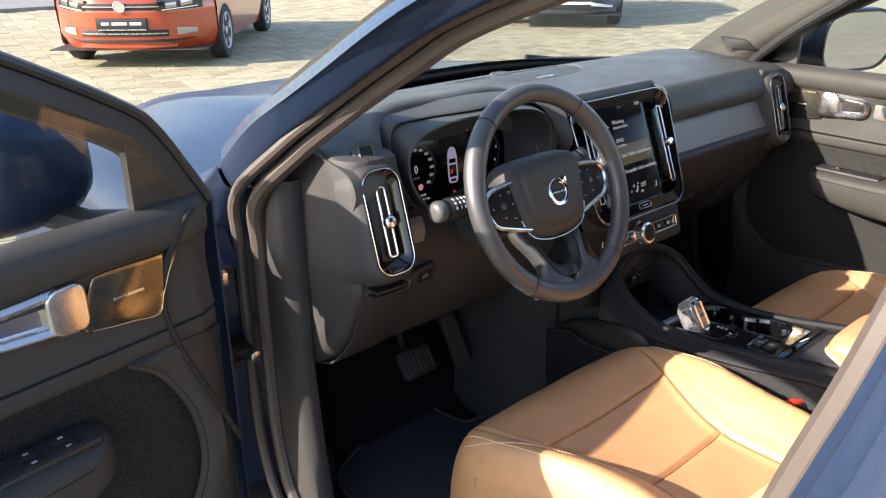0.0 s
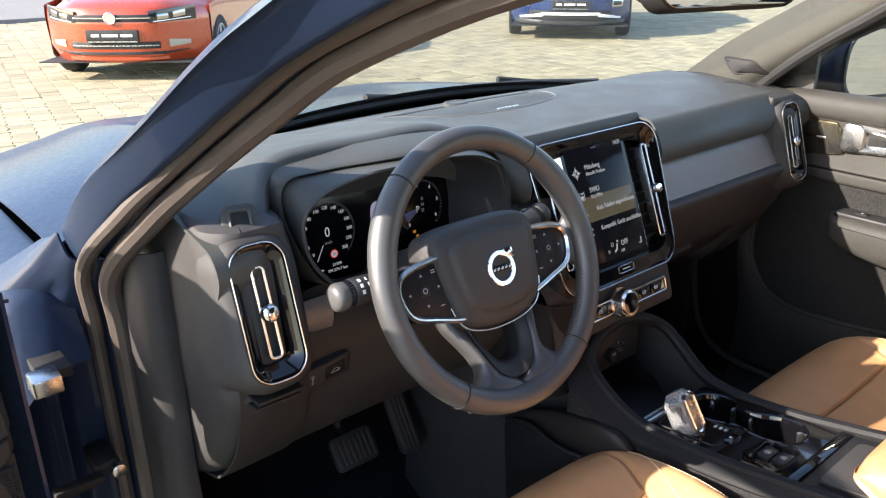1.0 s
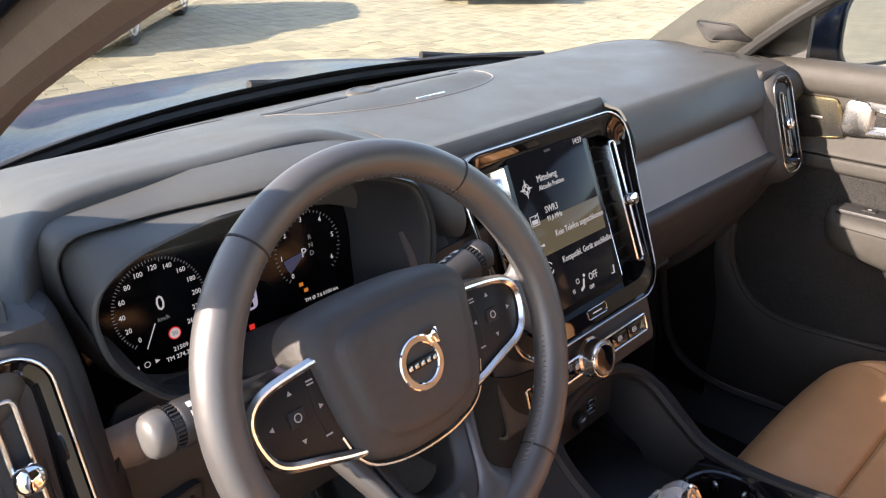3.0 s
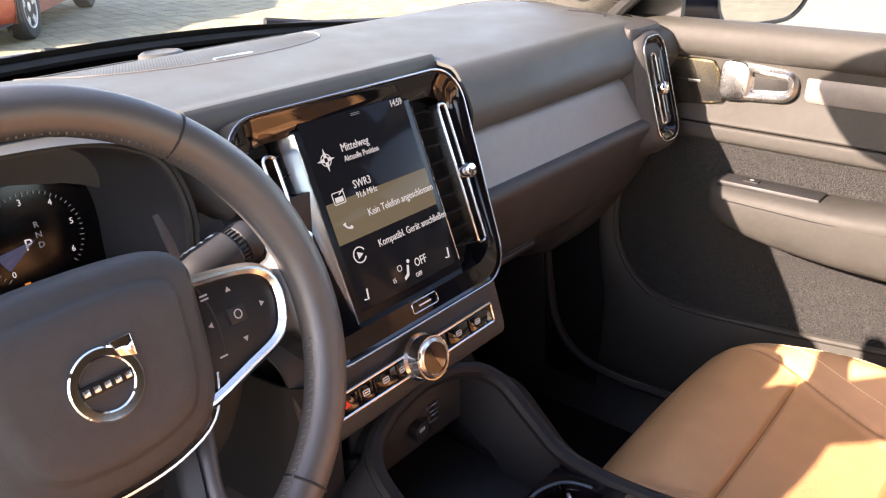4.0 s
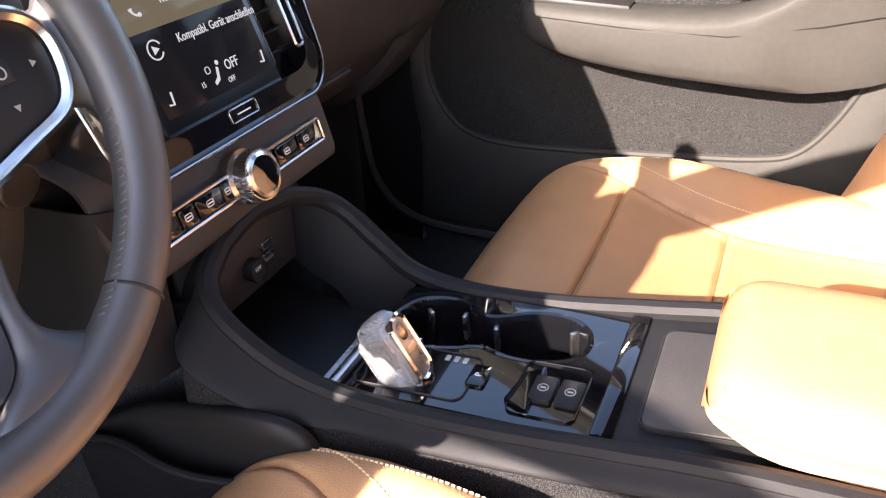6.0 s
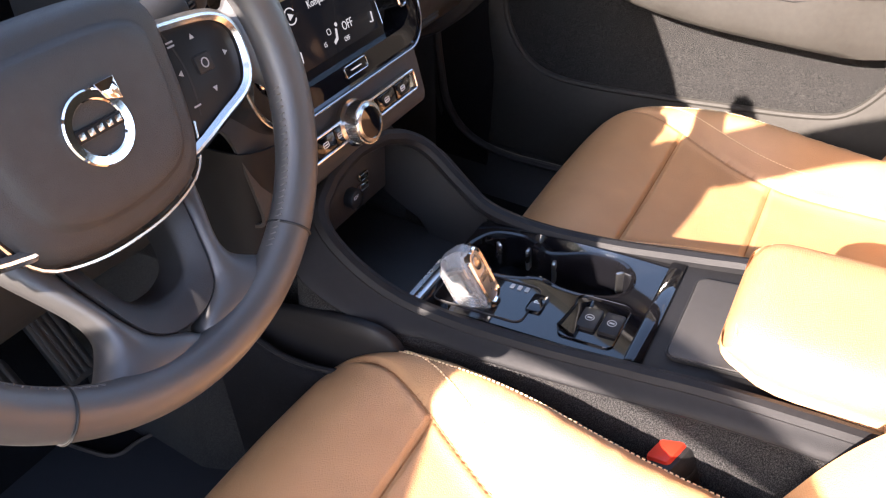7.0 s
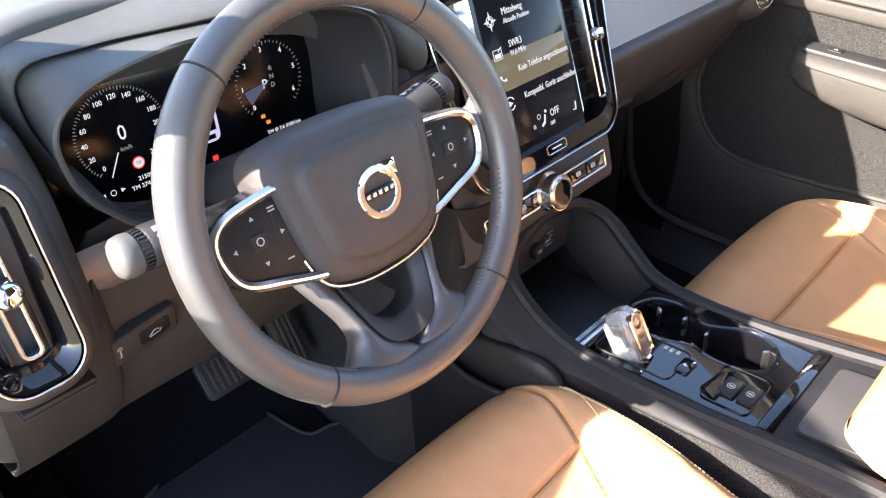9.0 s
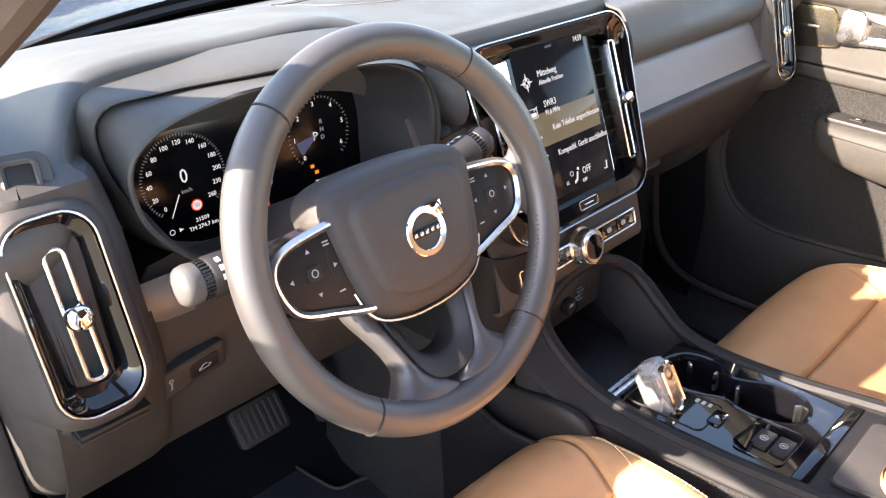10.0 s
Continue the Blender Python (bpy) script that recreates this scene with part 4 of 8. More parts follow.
sweep(bm, [sp @ V(0.024 + x, y, 0.0052) for x, y in ((-0.007, -0.003), (0.005, -0.003), (0.007, -0.0005), (0.004, 0.0005), (0.002, 0.003), (-0.002, 0.003), (-0.0045, 0.0002), (-0.007, -0.0008), (-0.007, -0.003))], 0.0005, 4)
part("trunk_symbol", bm, M_LINE, panel, "pale printed trunk symbol")
for k in range(2):
    bm = bmesh.new()
    box(bm, -0.645, -0.582, 0.002 + 0.008 * k, 0.060, 0.8725 - 0.0125 * k, 0.8775 - 0.0125 * k, 0.001)
    part("slot", bm, M_BLACK, dash)

# ---- steering wheel ----
WC = V(-0.356, -0.105, 1.012)
tilt = radians(24)
WM = basis(WC, (1, 0, 0), (0, math.sin(tilt), math.cos(tilt)))
wheel = thing("steering_wheel", WC, "black leather three-spoke steering wheel with chrome trim", "steering wheel")
bm = bmesh.new()
rows = []
N = 120
for i in range(N):
    a = 2 * math.pi * i / N
    thick = 0.0158 + 0.0016 * math.exp(-((math.degrees(a) % 360 - 30) / 18) ** 2) + 0.0016 * math.exp(-((math.degrees(a) % 360 - 150) / 18) ** 2)
    row = []
    for j in range(16):
        b = 2 * math.pi * j / 16
        r = 0.1685 + thick * math.cos(b) * (1.0 if math.cos(b) > 0 else 1.06)
        row.append(WM @ V(r * math.cos(a), r * math.sin(a), thick * 1.02 * math.sin(b)))
    rows.append(row)
surf(bm, rows, close_v=True, close_u=True)
rim = part("rim", bm, M_BLKLEATHER, wheel, "black leather rim", angle=80)
for a in (51, 129, 232, 308):
    bm = bmesh.new()
    c = V(0.1685 * math.cos(radians(a)), 0.1685 * math.sin(radians(a)), 0)
    rad = V(math.cos(radians(a)), math.sin(radians(a)), 0)
    pts = [WM @ (c + rad * 0.0162 * math.cos(q) + V(0, 0, 0.0164 * math.sin(q))) for q in [2 * math.pi * k / 24 for k in range(24)]]
    sweep(bm, pts, 0.0011, 5, closed=True)
    part("seam", bm, M_BLACK, rim)
bm = bmesh.new()
for i in range(200):
    a = 2 * math.pi * i / 200
    if any(abs((math.degrees(a) - q + 180) % 360 - 180) < 14 for q in (0, 180, 255, 270, 285)):
        continue
    for sg in (-1, 1):
        p = WM @ V(0.1528 * math.cos(a + sg * 0.004), 0.1528 * math.sin(a + sg * 0.004), 0.003 * sg + 0.004)
        q = WM @ V(0.1522 * math.cos(a - sg * 0.006), 0.1522 * math.sin(a - sg * 0.006), -0.003 * sg + 0.004)
        sweep(bm, [p, q], 0.0004, 4)
ob = part("stitching", bm, M_STITCH, rim, "pale grey cross stitching inside the rim")
ob["kind"] = "stuff"
# hub
HUB = spline([(-0.064, 0.064, 0), (0.0, 0.068, 0), (0.064, 0.064, 0), (0.086, 0.049, 0), (0.085, 0.020, 0), (0.077, -0.030, 0), (0.063, -0.058, 0), (0.034, -0.070, 0), (0.0, -0.073, 0), (-0.034, -0.070, 0), (-0.063, -0.058, 0), (-0.077, -0.030, 0), (-0.085, 0.020, 0), (-0.086, 0.049, 0)], 4, True)
hub_o = [(p.x, p.y) for p in HUB]
bm = bmesh.new()
rings_ = []
for d, z in ((0.0, -0.055), (-0.001, -0.024), (0.0, -0.016), (0.002, -0.0085), (0.0045, -0.004), (0.008, -0.0008), (0.012, 0.0010), (0.0160, 0.0016), (0.0180, 0.0030), (0.0205, 0.0068), (0.0225, 0.0086), (0.030, 0.0098), (0.045, 0.0104)):
    rings_.append([WM @ V(x * (1 - d / 0.076), y * (1 - d / 0.070), z) for x, y in hub_o])
vs = surf(bm, rings_, close_v=True)
bm.faces.new(vs[-1])
hub = part("hub", bm, M_PLASTIC, wheel, "charcoal airbag cover", angle=50)
bm = bmesh.new()
sweep(bm, [WM @ V(x * 1.01, y * 1.03, -0.010) for x, y in hub_o if y < -0.02], 0.0016, 6)
part("chrome_edge", bm, M_EDGE, wheel, "thin chrome edge under the hub")
# the maker's mark as plain shapes
BM_ = WM @ Matrix.Translation((0.0, -0.002, 0.0108))
bm = bmesh.new()
circle = [(0.0228 * math.cos(a), 0.0228 * math.sin(a)) for a in [2 * math.pi * q / 48 for q in range(48)]]
ring(bm, BM_, circle, 0.0066, -0.003, 0.0030, 0.0010)
badge = part("badge", bm, M_CHROME2, hub, "round chrome ring emblem")
bm = bmesh.new()
plate(bm, BM_, [(0.0232, 0.0232), (0.0090, 0.0228), (0.0125, 0.0125), (0.0228, 0.0090)], -0.003, 0.0036, 0.0008)
part("arrow", bm, M_CHROME2, badge, "chrome arrow at the ring")
bm = bmesh.new()
box(bm, -0.0168, 0.0168, -0.0038, 0.0038, -0.002, 0.0026, 0.0006, BM_)
bar = part("badge_bar", bm, M_SWITCH, badge, "dark cross bar")
for k in range(5):
    bm = bmesh.new()
    box(bm, -0.0152 + 0.0066 * k, -0.0112 + 0.0066 * k, -0.0020, 0.0020, 0.0024, 0.0030, 0.0001, BM_)
    part("print_bar", bm, M_SILVER, bar)


WP = WM @ Matrix.Translation((0, 0, -0.0065))


def pad_frame(sg):
    """One switch pad of the wheel with its chrome clasp."""
    o = [(sg * p.x, p.y) for p in spline([(0.060, 0.0375, 0), (0.112, 0.035, 0), (0.138, 0.027, 0), (0.149, 0.010, 0), (0.146, -0.014, 0), (0.134, -0.031, 0), (0.106, -0.041, 0), (0.056, -0.053, 0), (0.040, -0.03, 0), (0.040, 0.02, 0)], 4, True)]
    if sg < 0:
        o = o[::-1]
    bm = bmesh.new()
    plate(bm, WP, shrink(o, 0.0072), -0.03, -0.0035, 0.002)
    pad = part("switch_pad", bm, M_SWITCH, wheel, "dark grey switch pad")
    bm = bmesh.new()
    ring(bm, WP, o, 0.0080, -0.026, 0.0026, 0.0030)
    part("chrome_clasp", bm, M_CHROME, wheel, "satin chrome clasp")
    bm = bmesh.new()
    box(bm, 0.108 * sg - 0.0075, 0.108 * sg + 0.0075, -0.0065, 0.0065, -0.005, -0.0015, 0.002, WP)
    part("button", bm, M_BLACK, pad, "square centre button")
    bm = bmesh.new()
    arc = [WP @ V(sg * (0.086 + 0.006 * math.sin(math.pi * k / 10)), 0.030 - 0.060 * k / 10, -0.0038) for k in range(11)]
    sweep(bm, arc, 0.0008, 4)
    part("joint", bm, M_BLACK, pad)
    for px, py, rot in ((0, 0.019, 90), (0.022, 0, 0), (-0.022, 0, 180), (0, -0.019, 270)):
        bm = bmesh.new()
        mm = WP @ Matrix.Translation((0.108 * sg + px, py, -0.0032)) @ pose(0, 0, 0, 0, 0, rot)
        plate(bm, mm, [(-0.0016, -0.0021), (0.0020, 0), (-0.0016, 0.0021)], 0, 0.0004, 0.0001)
        part("arrow_symbol", bm, M_LINE, pad, "pale printed arrow")
    bm = bmesh.new()
    ring(bm, WP @ Matrix.Translation((0.108 * sg, 0, -0.0015)), [(0.0034 * math.cos(a), 0.0036 * math.sin(a)) for a in [2 * math.pi * q / 18 for q in range(18)]], 0.0009, 0, 0.0004, 0.0001)
    part("round_symbol", bm, M_LINE, pad, "pale printed ring")
    for y0, dx in ((0.018, 0.079), (0.0208, 0.079), (-0.024, 0.077)):
        bm = bmesh.new()
        box(bm, sg * dx + sg * 0.010 - 0.003, sg * dx + sg * 0.010 + 0.003, y0, y0 + 0.0012, -0.0036, -0.0030, 0, WP)
        part("bar_symbol", bm, M_LINE, pad)
    # spoke under the pad
    bm = bmesh.new()
    rows_ = []
    for x, h, zc in ((0.05, 0.028, -0.036), (0.08, 0.030, -0.034), (0.115, 0.026, -0.030), (0.138, 0.024, -0.026), (0.152, 0.030, -0.018), (0.162, 0.052, -0.006)):
        rows_.append([WM @ V(sg * x, h * math.cos(q) - 0.002, zc + 0.010 * math.sin(q)) for q in [2 * math.pi * k / 14 for k in range(14)]])
    surf(bm, rows_, close_v=True, cap=True)
    part("spoke", bm, M_BLKLEATHER, wheel, "black leather spoke", angle=60)


pad_frame(-1)
pad_frame(1)
# the lower spoke: leather arms round an opening, with a plastic insert
LEVELS = ((-0.045, 0.050, 0.080, -0.034), (-0.058, 0.051, 0.077, -0.030), (-0.070, 0.050, 0.072, -0.026), (-0.085, 0.047, 0.065, -0.020), (-0.100, 0.0425, 0.0585, -0.015), (-0.112, 0.039, 0.0555, -0.011), (-0.122, 0.035, 0.057, -0.007), (-0.130, 0.031, 0.064, -0.004), (-0.137, 0.024, 0.074, 0.0), (-0.144, 0.012, 0.086, 0.003), (-0.152, 0.002, 0.094, 0.004), (-0.160, 0.0005, 0.094, 0.002))
for sg in (-1, 1):
    bm = bmesh.new()
    rows_ = []
    for y, xi, xo, z in LEVELS:
        w = xo - xi
        rows_.append([WM @ V(sg * x, y, z + q) for x, q in ((xi, -0.022), (xi, -0.006), (xi + 0.12 * w, -0.001), (xi + 0.35 * w, 0.002), (xi + 0.65 * w, 0.001), (xi + 0.88 * w, -0.004), (xo, -0.012), (xo - 0.1 * w, -0.024))])
    loft(bm, rows_, 2, 3)
    part("lower_spoke", bm, M_BLKLEATHER, wheel, "black leather lower spoke", angle=70)
bm = bmesh.new()
half_o = [(-0.052, -0.048), (-0.0512, -0.060), (-0.0495, -0.074), (-0.046, -0.088), (-0.0415, -0.103), (-0.036, -0.120), (-0.029, -0.133), (-0.016, -0.1425), (0.0, -0.145)]
half_i = [(-0.038, -0.048), (-0.037, -0.058), (-0.0355, -0.070), (-0.033, -0.082), (-0.030, -0.094), (-0.026, -0.106), (-0.020, -0.115), (-0.010, -0.1205), (0.0, -0.122)]
oo = [(p.x, p.y) for p in spline([(a, b, 0) for a, b in half_o] + [(-a, b, 0) for a, b in half_o[-2::-1]], 3)]
ii = [(p.x, p.y) for p in spline([(a, b, 0) for a, b in half_i] + [(-a, b, 0) for a, b in half_i[-2::-1]], 3)]
lift = lambda y: -0.030 + 0.024 * min(1.0, max(0.0, (-0.05 - y) / 0.085))
rows = []
for k, q in ((0.0, -0.012), (0.02, -0.001), (0.10, 0.0005), (0.25, -0.001), (0.7, -0.007), (0.95, -0.012), (1.0, -0.016), (1.0, -0.040)):
    rows.append([WM @ V(a[0] + (b[0] - a[0]) * k, a[1] + (b[1] - a[1]) * k, lift(a[1]) + q) for a, b in zip(oo, ii)])
surf(bm, rows)
thicken(bm, 0.002)
part("spoke_insert", bm, M_DARK, wheel, "charcoal plastic spoke insert", angle=40)
# column shroud and stalks
bm = bmesh.new()
rows = []
for k, (z, w, h, dy) in enumerate(((-0.055, 0.058, 0.045, 0.004), (-0.075, 0.064, 0.052, 0.0), (-0.11, 0.066, 0.055, -0.004), (-0.18, 0.066, 0.055, -0.008), (-0.24, 0.06, 0.05, -0.01))):
    rows.append([WM @ V(x, y + dy, z) for x, y in rrect(2 * w, 2 * h, 0.035, 5)])
surf(bm, rows, close_v=True, cap=True)
shroud = thing("steering_column", WM @ V(0, 0, -0.2), "charcoal plastic steering column shroud with two stalks", "steering column")
part("shroud", bm, M_PLASTIC, shroud, "charcoal column shroud")
for sg in (-1, 1):
    a = WM @ V(sg * 0.05, 0.015, -0.085)
    b = V(-0.553, -0.028, 1.000) if sg < 0 else WM @ V(0.185, 0.045, -0.075)
    d = b - a
    L = d.length
    zz = d.normalized()
    xx = zz.cross(V(0, 0, 1)).normalized()
    yy = zz.cross(xx)
    m = Matrix(((xx.x, yy.x, zz.x, a.x), (xx.y, yy.y, zz.y, a.y), (xx.z, yy.z, zz.z, a.z), (0, 0, 0, 1)))
    bm = bmesh.new()
    lathe(bm, m, [(0.0, 0), (0.010, 0), (0.011, L * 0.42), (0.0165, L * 0.50), (0.0185, L * 0.58), (0.0190, L * 0.80), (0.0175, L * 0.815), (0.0, L * 0.82)], 24)
    st = part("stalk", bm, M_DARK, shroud, "dark plastic control stalk")
    bm = bmesh.new()
    lathe(bm, m, [(0.0, L * 0.80), (0.0155, L * 0.80), (0.0155, L * 0.865), (0.0175, L * 0.875), (0.0182, L * 0.92), (0.0172, L * 0.96), (0.0140, L * 0.985), (0.008, L * 0.998), (0.0, L * 1.0)], 24)
    # the sun on the left end is put into a paler colour
    part("stalk_end", bm, M_STALK_SUN if sg < 0 else M_DARK, st)
    bm = bmesh.new()
    for k in range(28):
        aa = 2 * math.pi * k / 28
        box(bm, -0.0008, 0.0008, 0.0155, 0.0178, L * 0.818, L * 0.862, 0, m @ pose(0, 0, 0, 0, 0, math.degrees(aa)))
    part("grip_ribs", bm, M_DARK, st)
    bm = bmesh.new()
    for k, (q, w) in enumerate(((0.58, 0.004), (0.63, 0.006), (0.69, 0.004), (0.76, 0.006))):
        for ang in (200, 225, 250):
            mm = m @ pose(0, 0, 0, 0, 0, ang) @ Matrix.Translation((0.0189, 0, L * q))
            box(bm, 0, 0.0004, -0.0025, 0.0025, -w / 2, w / 2 - 0.002, 0, mm)
    part("symbols", bm, M_WHITE, st, "white printed symbols")
bm = bmesh.new()
sb = basis((-0.178, 0.016, 0.888), (1, 0.0, 0), (0, -0.15, 1)) @ Matrix.Diagonal((0.80, 0.80, 1, 1))
lathe(bm, sb, [(0.0, -0.03), (0.021, -0.03), (0.022, 0.001), (0.0195, 0.003), (0.0, 0.003)], 28)
start = thing("start_knob", (-0.178, 0.02, 0.888), "round dark start knob with a bronze ring", "start knob")
part("knob", bm, M_DARK, start)
bm = bmesh.new()
rows = [[sb @ V((0.0215 + 0.002 * math.cos(b)) * math.cos(a), (0.0215 + 0.002 * math.cos(b)) * math.sin(a), 0.001 + 0.002 * math.sin(b)) for b in [math.pi * k / 3 for k in range(6)]] for a in [2 * math.pi * i / 32 for i in range(32)]]
surf(bm, rows, close_v=True, close_u=True)
part("bezel", bm, M_CHROME, start, "satin chrome ring")

# ---- centre display ----
DM = basis((0.008, 0.0, 0.985), (1, 0, 0), (0, 0.375, 0.927))
disp = thing("centre_display", (0.008, 0.02, 0.985), "portrait touchscreen in a piano black housing with chrome edge", "touchscreen")
o = rrect(0.312, 0.252, 0.042, 8)
o = [(x * (1 + 0.06 * (y / 0.126)), y) for x, y in o]
bm = bmesh.new()
ring(bm, DM, o, 0.0024, -0.05, 0.0035, 0.0008)
part("chrome_edge", bm, M_EDGE, disp, "thin chrome edge")
o2 = shrink(o, 0.0028)
mouth = [(x * 0.915, y * 0.80) for x, y in o2]
bm = bmesh.new()
bowl = [(o2, -0.004), (o2, 0.0012), (shrink(o2, 0.0015), 0.002), (shrink(o2, 0.004), 0.0005)]
bowl += [([(p[0] + (q[0] - p[0]) * t, p[1] + (q[1] - p[1]) * t) for p, q in zip(shrink(o2, 0.004), mouth)], z) for t, z in ((0.35, -0.0055), (0.7, -0.0098), (1.0, -0.012))] + [(mouth, -0.040)]
surf(bm, [[DM @ V(x, y, z * (-0.12 if y < -0.06 and -0.02 < z < 0 else 1.0)) for x, y in ol] for ol, z in bowl], close_v=True)
part("housing", bm, M_PIANO, disp, "glossy piano black dished housing", angle=25)
bm = bmesh.new()
plate(bm, DM, o2, -0.055, -0.038, 0.001)
part("back_plate", bm, M_BLACK, disp)
# the screen block with its sloping flanks between the two vents
SM = DM @ Matrix.Translation((0.003, 0.010, -0.0220)) @ Matrix.Diagonal((1.05, 1.05, 1, 1))
bm = bmesh.new()
surf(bm, [[DM @ V(x + 0.003, y, z) for y in (-0.101, -0.05, 0, 0.05, 0.101)] for x, z in ((-0.099, -0.040), (-0.0965, -0.030), (-0.0815, -0.0085), (-0.080, -0.0080), (0.080, -0.0080), (0.0815, -0.0085), (0.0965, -0.030), (0.099, -0.040))])
part("screen_block", bm, M_CLUSTER, disp, "glossy black screen surround with sloping flanks", angle=12)
for sg in (-1, 1):
    bm = bmesh.new()
    surf(bm, [[DM @ V(0.003 + sg * x, y, z) for x, z in ((0.0818, -0.0072), (0.0818 + 0.5 * w, -0.0072 - 0.8 * w), (0.0818 + w, -0.0082 - 1.55 * w))] for y, w in ((-0.085, 0.0008), (-0.04, 0.0045), (0.03, 0.0095), (0.092, 0.0140), (0.099, 0.0120))])
    thicken(bm, 0.0008)
    part("flank_trim", bm, M_FLANK, disp, "tapering bright trim beside the screen")
bm = bmesh.new()
plate(bm, SM, rrect(0.139, 0.184, 0.001, 1), 0.012, 0.0146, 0.0002)
lcd = part("screen", bm, M_SCREEN, disp, "dark touchscreen")
SW = 0.139
bm = bmesh.new()
plate(bm, SM @ Matrix.Translation((0, -0.0055, 0.0146)), rrect(SW, 0.040, 0.0005, 1), 0, 0.0004, 0.0001)
part("band", bm, M_SCREENBAND, lcd, "lighter olive menu band")
T = lambda x, y, s, txt, mat=None, al="LEFT", st=0.82: words("lettering", txt, SM @ Matrix.Translation((x, y, 0.0152)), s, mat or M_TEXT, lcd, al, st)
T(0.066, 0.087, 0.0098, "14:59", al="RIGHT")
T(-0.031, 0.060, 0.0112, "Mittelweg")
T(-0.031, 0.0495, 0.0082, "Aktuelle Position")
T(-0.031, 0.0235, 0.0112, "SWR3")
T(-0.031, 0.0130, 0.0086, "91,6 MHz")
T(-0.024, -0.0065, 0.0104, "Kein Telefon angeschlossen")
T(-0.024, -0.0385, 0.0104, "Kompatibl. Gerät anschließen")
T(0.013, -0.0725, 0.0125, "OFF")
T(0.010, -0.0845, 0.0066, "OFF")
T(-0.022, -0.0795, 0.0066, "15")
bm = bmesh.new()
ic = SM @ Matrix.Translation((-0.052, 0.054, 0.0148))
for k in range(4):
    plate(bm, ic @ pose(0, 0, 0, 0, 0, 90 * k), [(-0.0022, 0.002), (0, 0.011), (0.0022, 0.002)][::-1], 0, 0.0004, 0.0001)
ring(bm, ic, [(0.0062 * math.cos(a), 0.0062 * math.sin(a)) for a in [2 * math.pi * k / 20 for k in range(20)]], 0.0008, 0, 0.0004, 0.0001)
part("compass_icon", bm, M_TEXT, lcd, "white compass icon")
bm = bmesh.new()
ic = SM @ Matrix.Translation((-0.052, 0.017, 0.0148))
ring(bm, ic, rrect(0.015, 0.012, 0.0015, 2), 0.0009, 0, 0.0004, 0.0001)
box(bm, -0.0005, 0.0005, 0.006, 0.014, 0, 0.0004, 0, ic @ pose(-0.004, 0, 0, 0, 0, -60))
box(bm, -0.005, 0.005, -0.004, 0.001, 0, 0.0004, 0, ic)
part("radio_icon", bm, M_TEXT, lcd, "white radio icon")
bm = bmesh.new()
ic = SM @ Matrix.Translation((-0.050, -0.009, 0.0152))
sweep(bm, [ic @ V(0.006 * math.cos(a), 0.006 * math.sin(a) + 0.002, 0) for a in [math.pi * (1.0 + 0.6 * k / 8) for k in range(9)]], [0.0019, 0.0016, 0.001, 0.0009, 0.0009, 0.0009, 0.001, 0.0016, 0.0019], 6)
part("phone_icon", bm, M_TEXT, lcd, "white telephone icon")
bm = bmesh.new()
ic = SM @ Matrix.Translation((-0.050, -0.0405, 0.0148))
sweep(bm, [ic @ V(0.0075 * math.cos(a), 0.0075 * math.sin(a), 0) for a in [math.pi * (0.15 + 1.7 * k / 20) for k in range(21)]], 0.0007, 5)
plate(bm, ic, [(-0.0025, -0.0035), (0.0045, 0), (-0.0025, 0.0035)], 0, 0.0004, 0.0001)
part("play_icon", bm, M_TEXT, lcd, "white play icon")
bm = bmesh.new()
ic = SM @ Matrix.Translation((0.001, -0.075, 0.0148))
plate(bm, ic, [(-0.006, -0.009), (0.0005, -0.006), (0.004, 0.004), (0.0015, 0.005), (-0.0015, -0.003), (-0.0065, -0.006)], 0, 0.0004, 0.0001)
lathe(bm, ic @ Matrix.Translation((0.0045, 0.008, 0)), [(0, 0), (0.002, 0), (0.002, 0.0004), (0, 0.0004)], 12)
ring(bm, ic @ Matrix.Translation((-0.009, 0.005, 0)), rrect(0.006, 0.006, 0.002, 3), 0.0007, 0, 0.0004, 0.0001)
part("climate_icon", bm, M_TEXT, lcd, "white climate icon")
for x in (-0.060, 0.060):
    bm = bmesh.new()
    sweep(bm, [SM @ V(x - 0.002, -0.082, 0.015), SM @ V(x + 0.003, -0.083, 0.015), SM @ V(x + 0.0045, -0.073, 0.015)], 0.0009, 5)
    part("seat_icon", bm, M_TEXT, lcd, "white seat icon")
bm = bmesh.new()
box(bm, -0.006, 0.006, 0.0868, 0.0874, 0.0146, 0.015, 0, SM)
box(bm, -0.006, 0.006, 0.0884, 0.089, 0.0146, 0.015, 0, SM)
part("handle_icon", bm, M_TEXTDIM, lcd)
bm = bmesh.new()
ring(bm, DM @ Matrix.Translation((0.006, -0.107, 0.0012)), rrect(0.040, 0.013, 0.003, 3), 0.0012, -0.002, 0.0012, 0.0004)
part("home_button", bm, M_CHROME, disp, "chrome-rimmed home button")
bm = bmesh.new()
box(bm, -0.009, 0.009, -0.0006, 0.0006, -0.001, 0.0012, 0.0002, DM @ Matrix.Translation((0.006, -0.107, 0.0012)))
part("home_mark", bm, M_WHITE, disp)
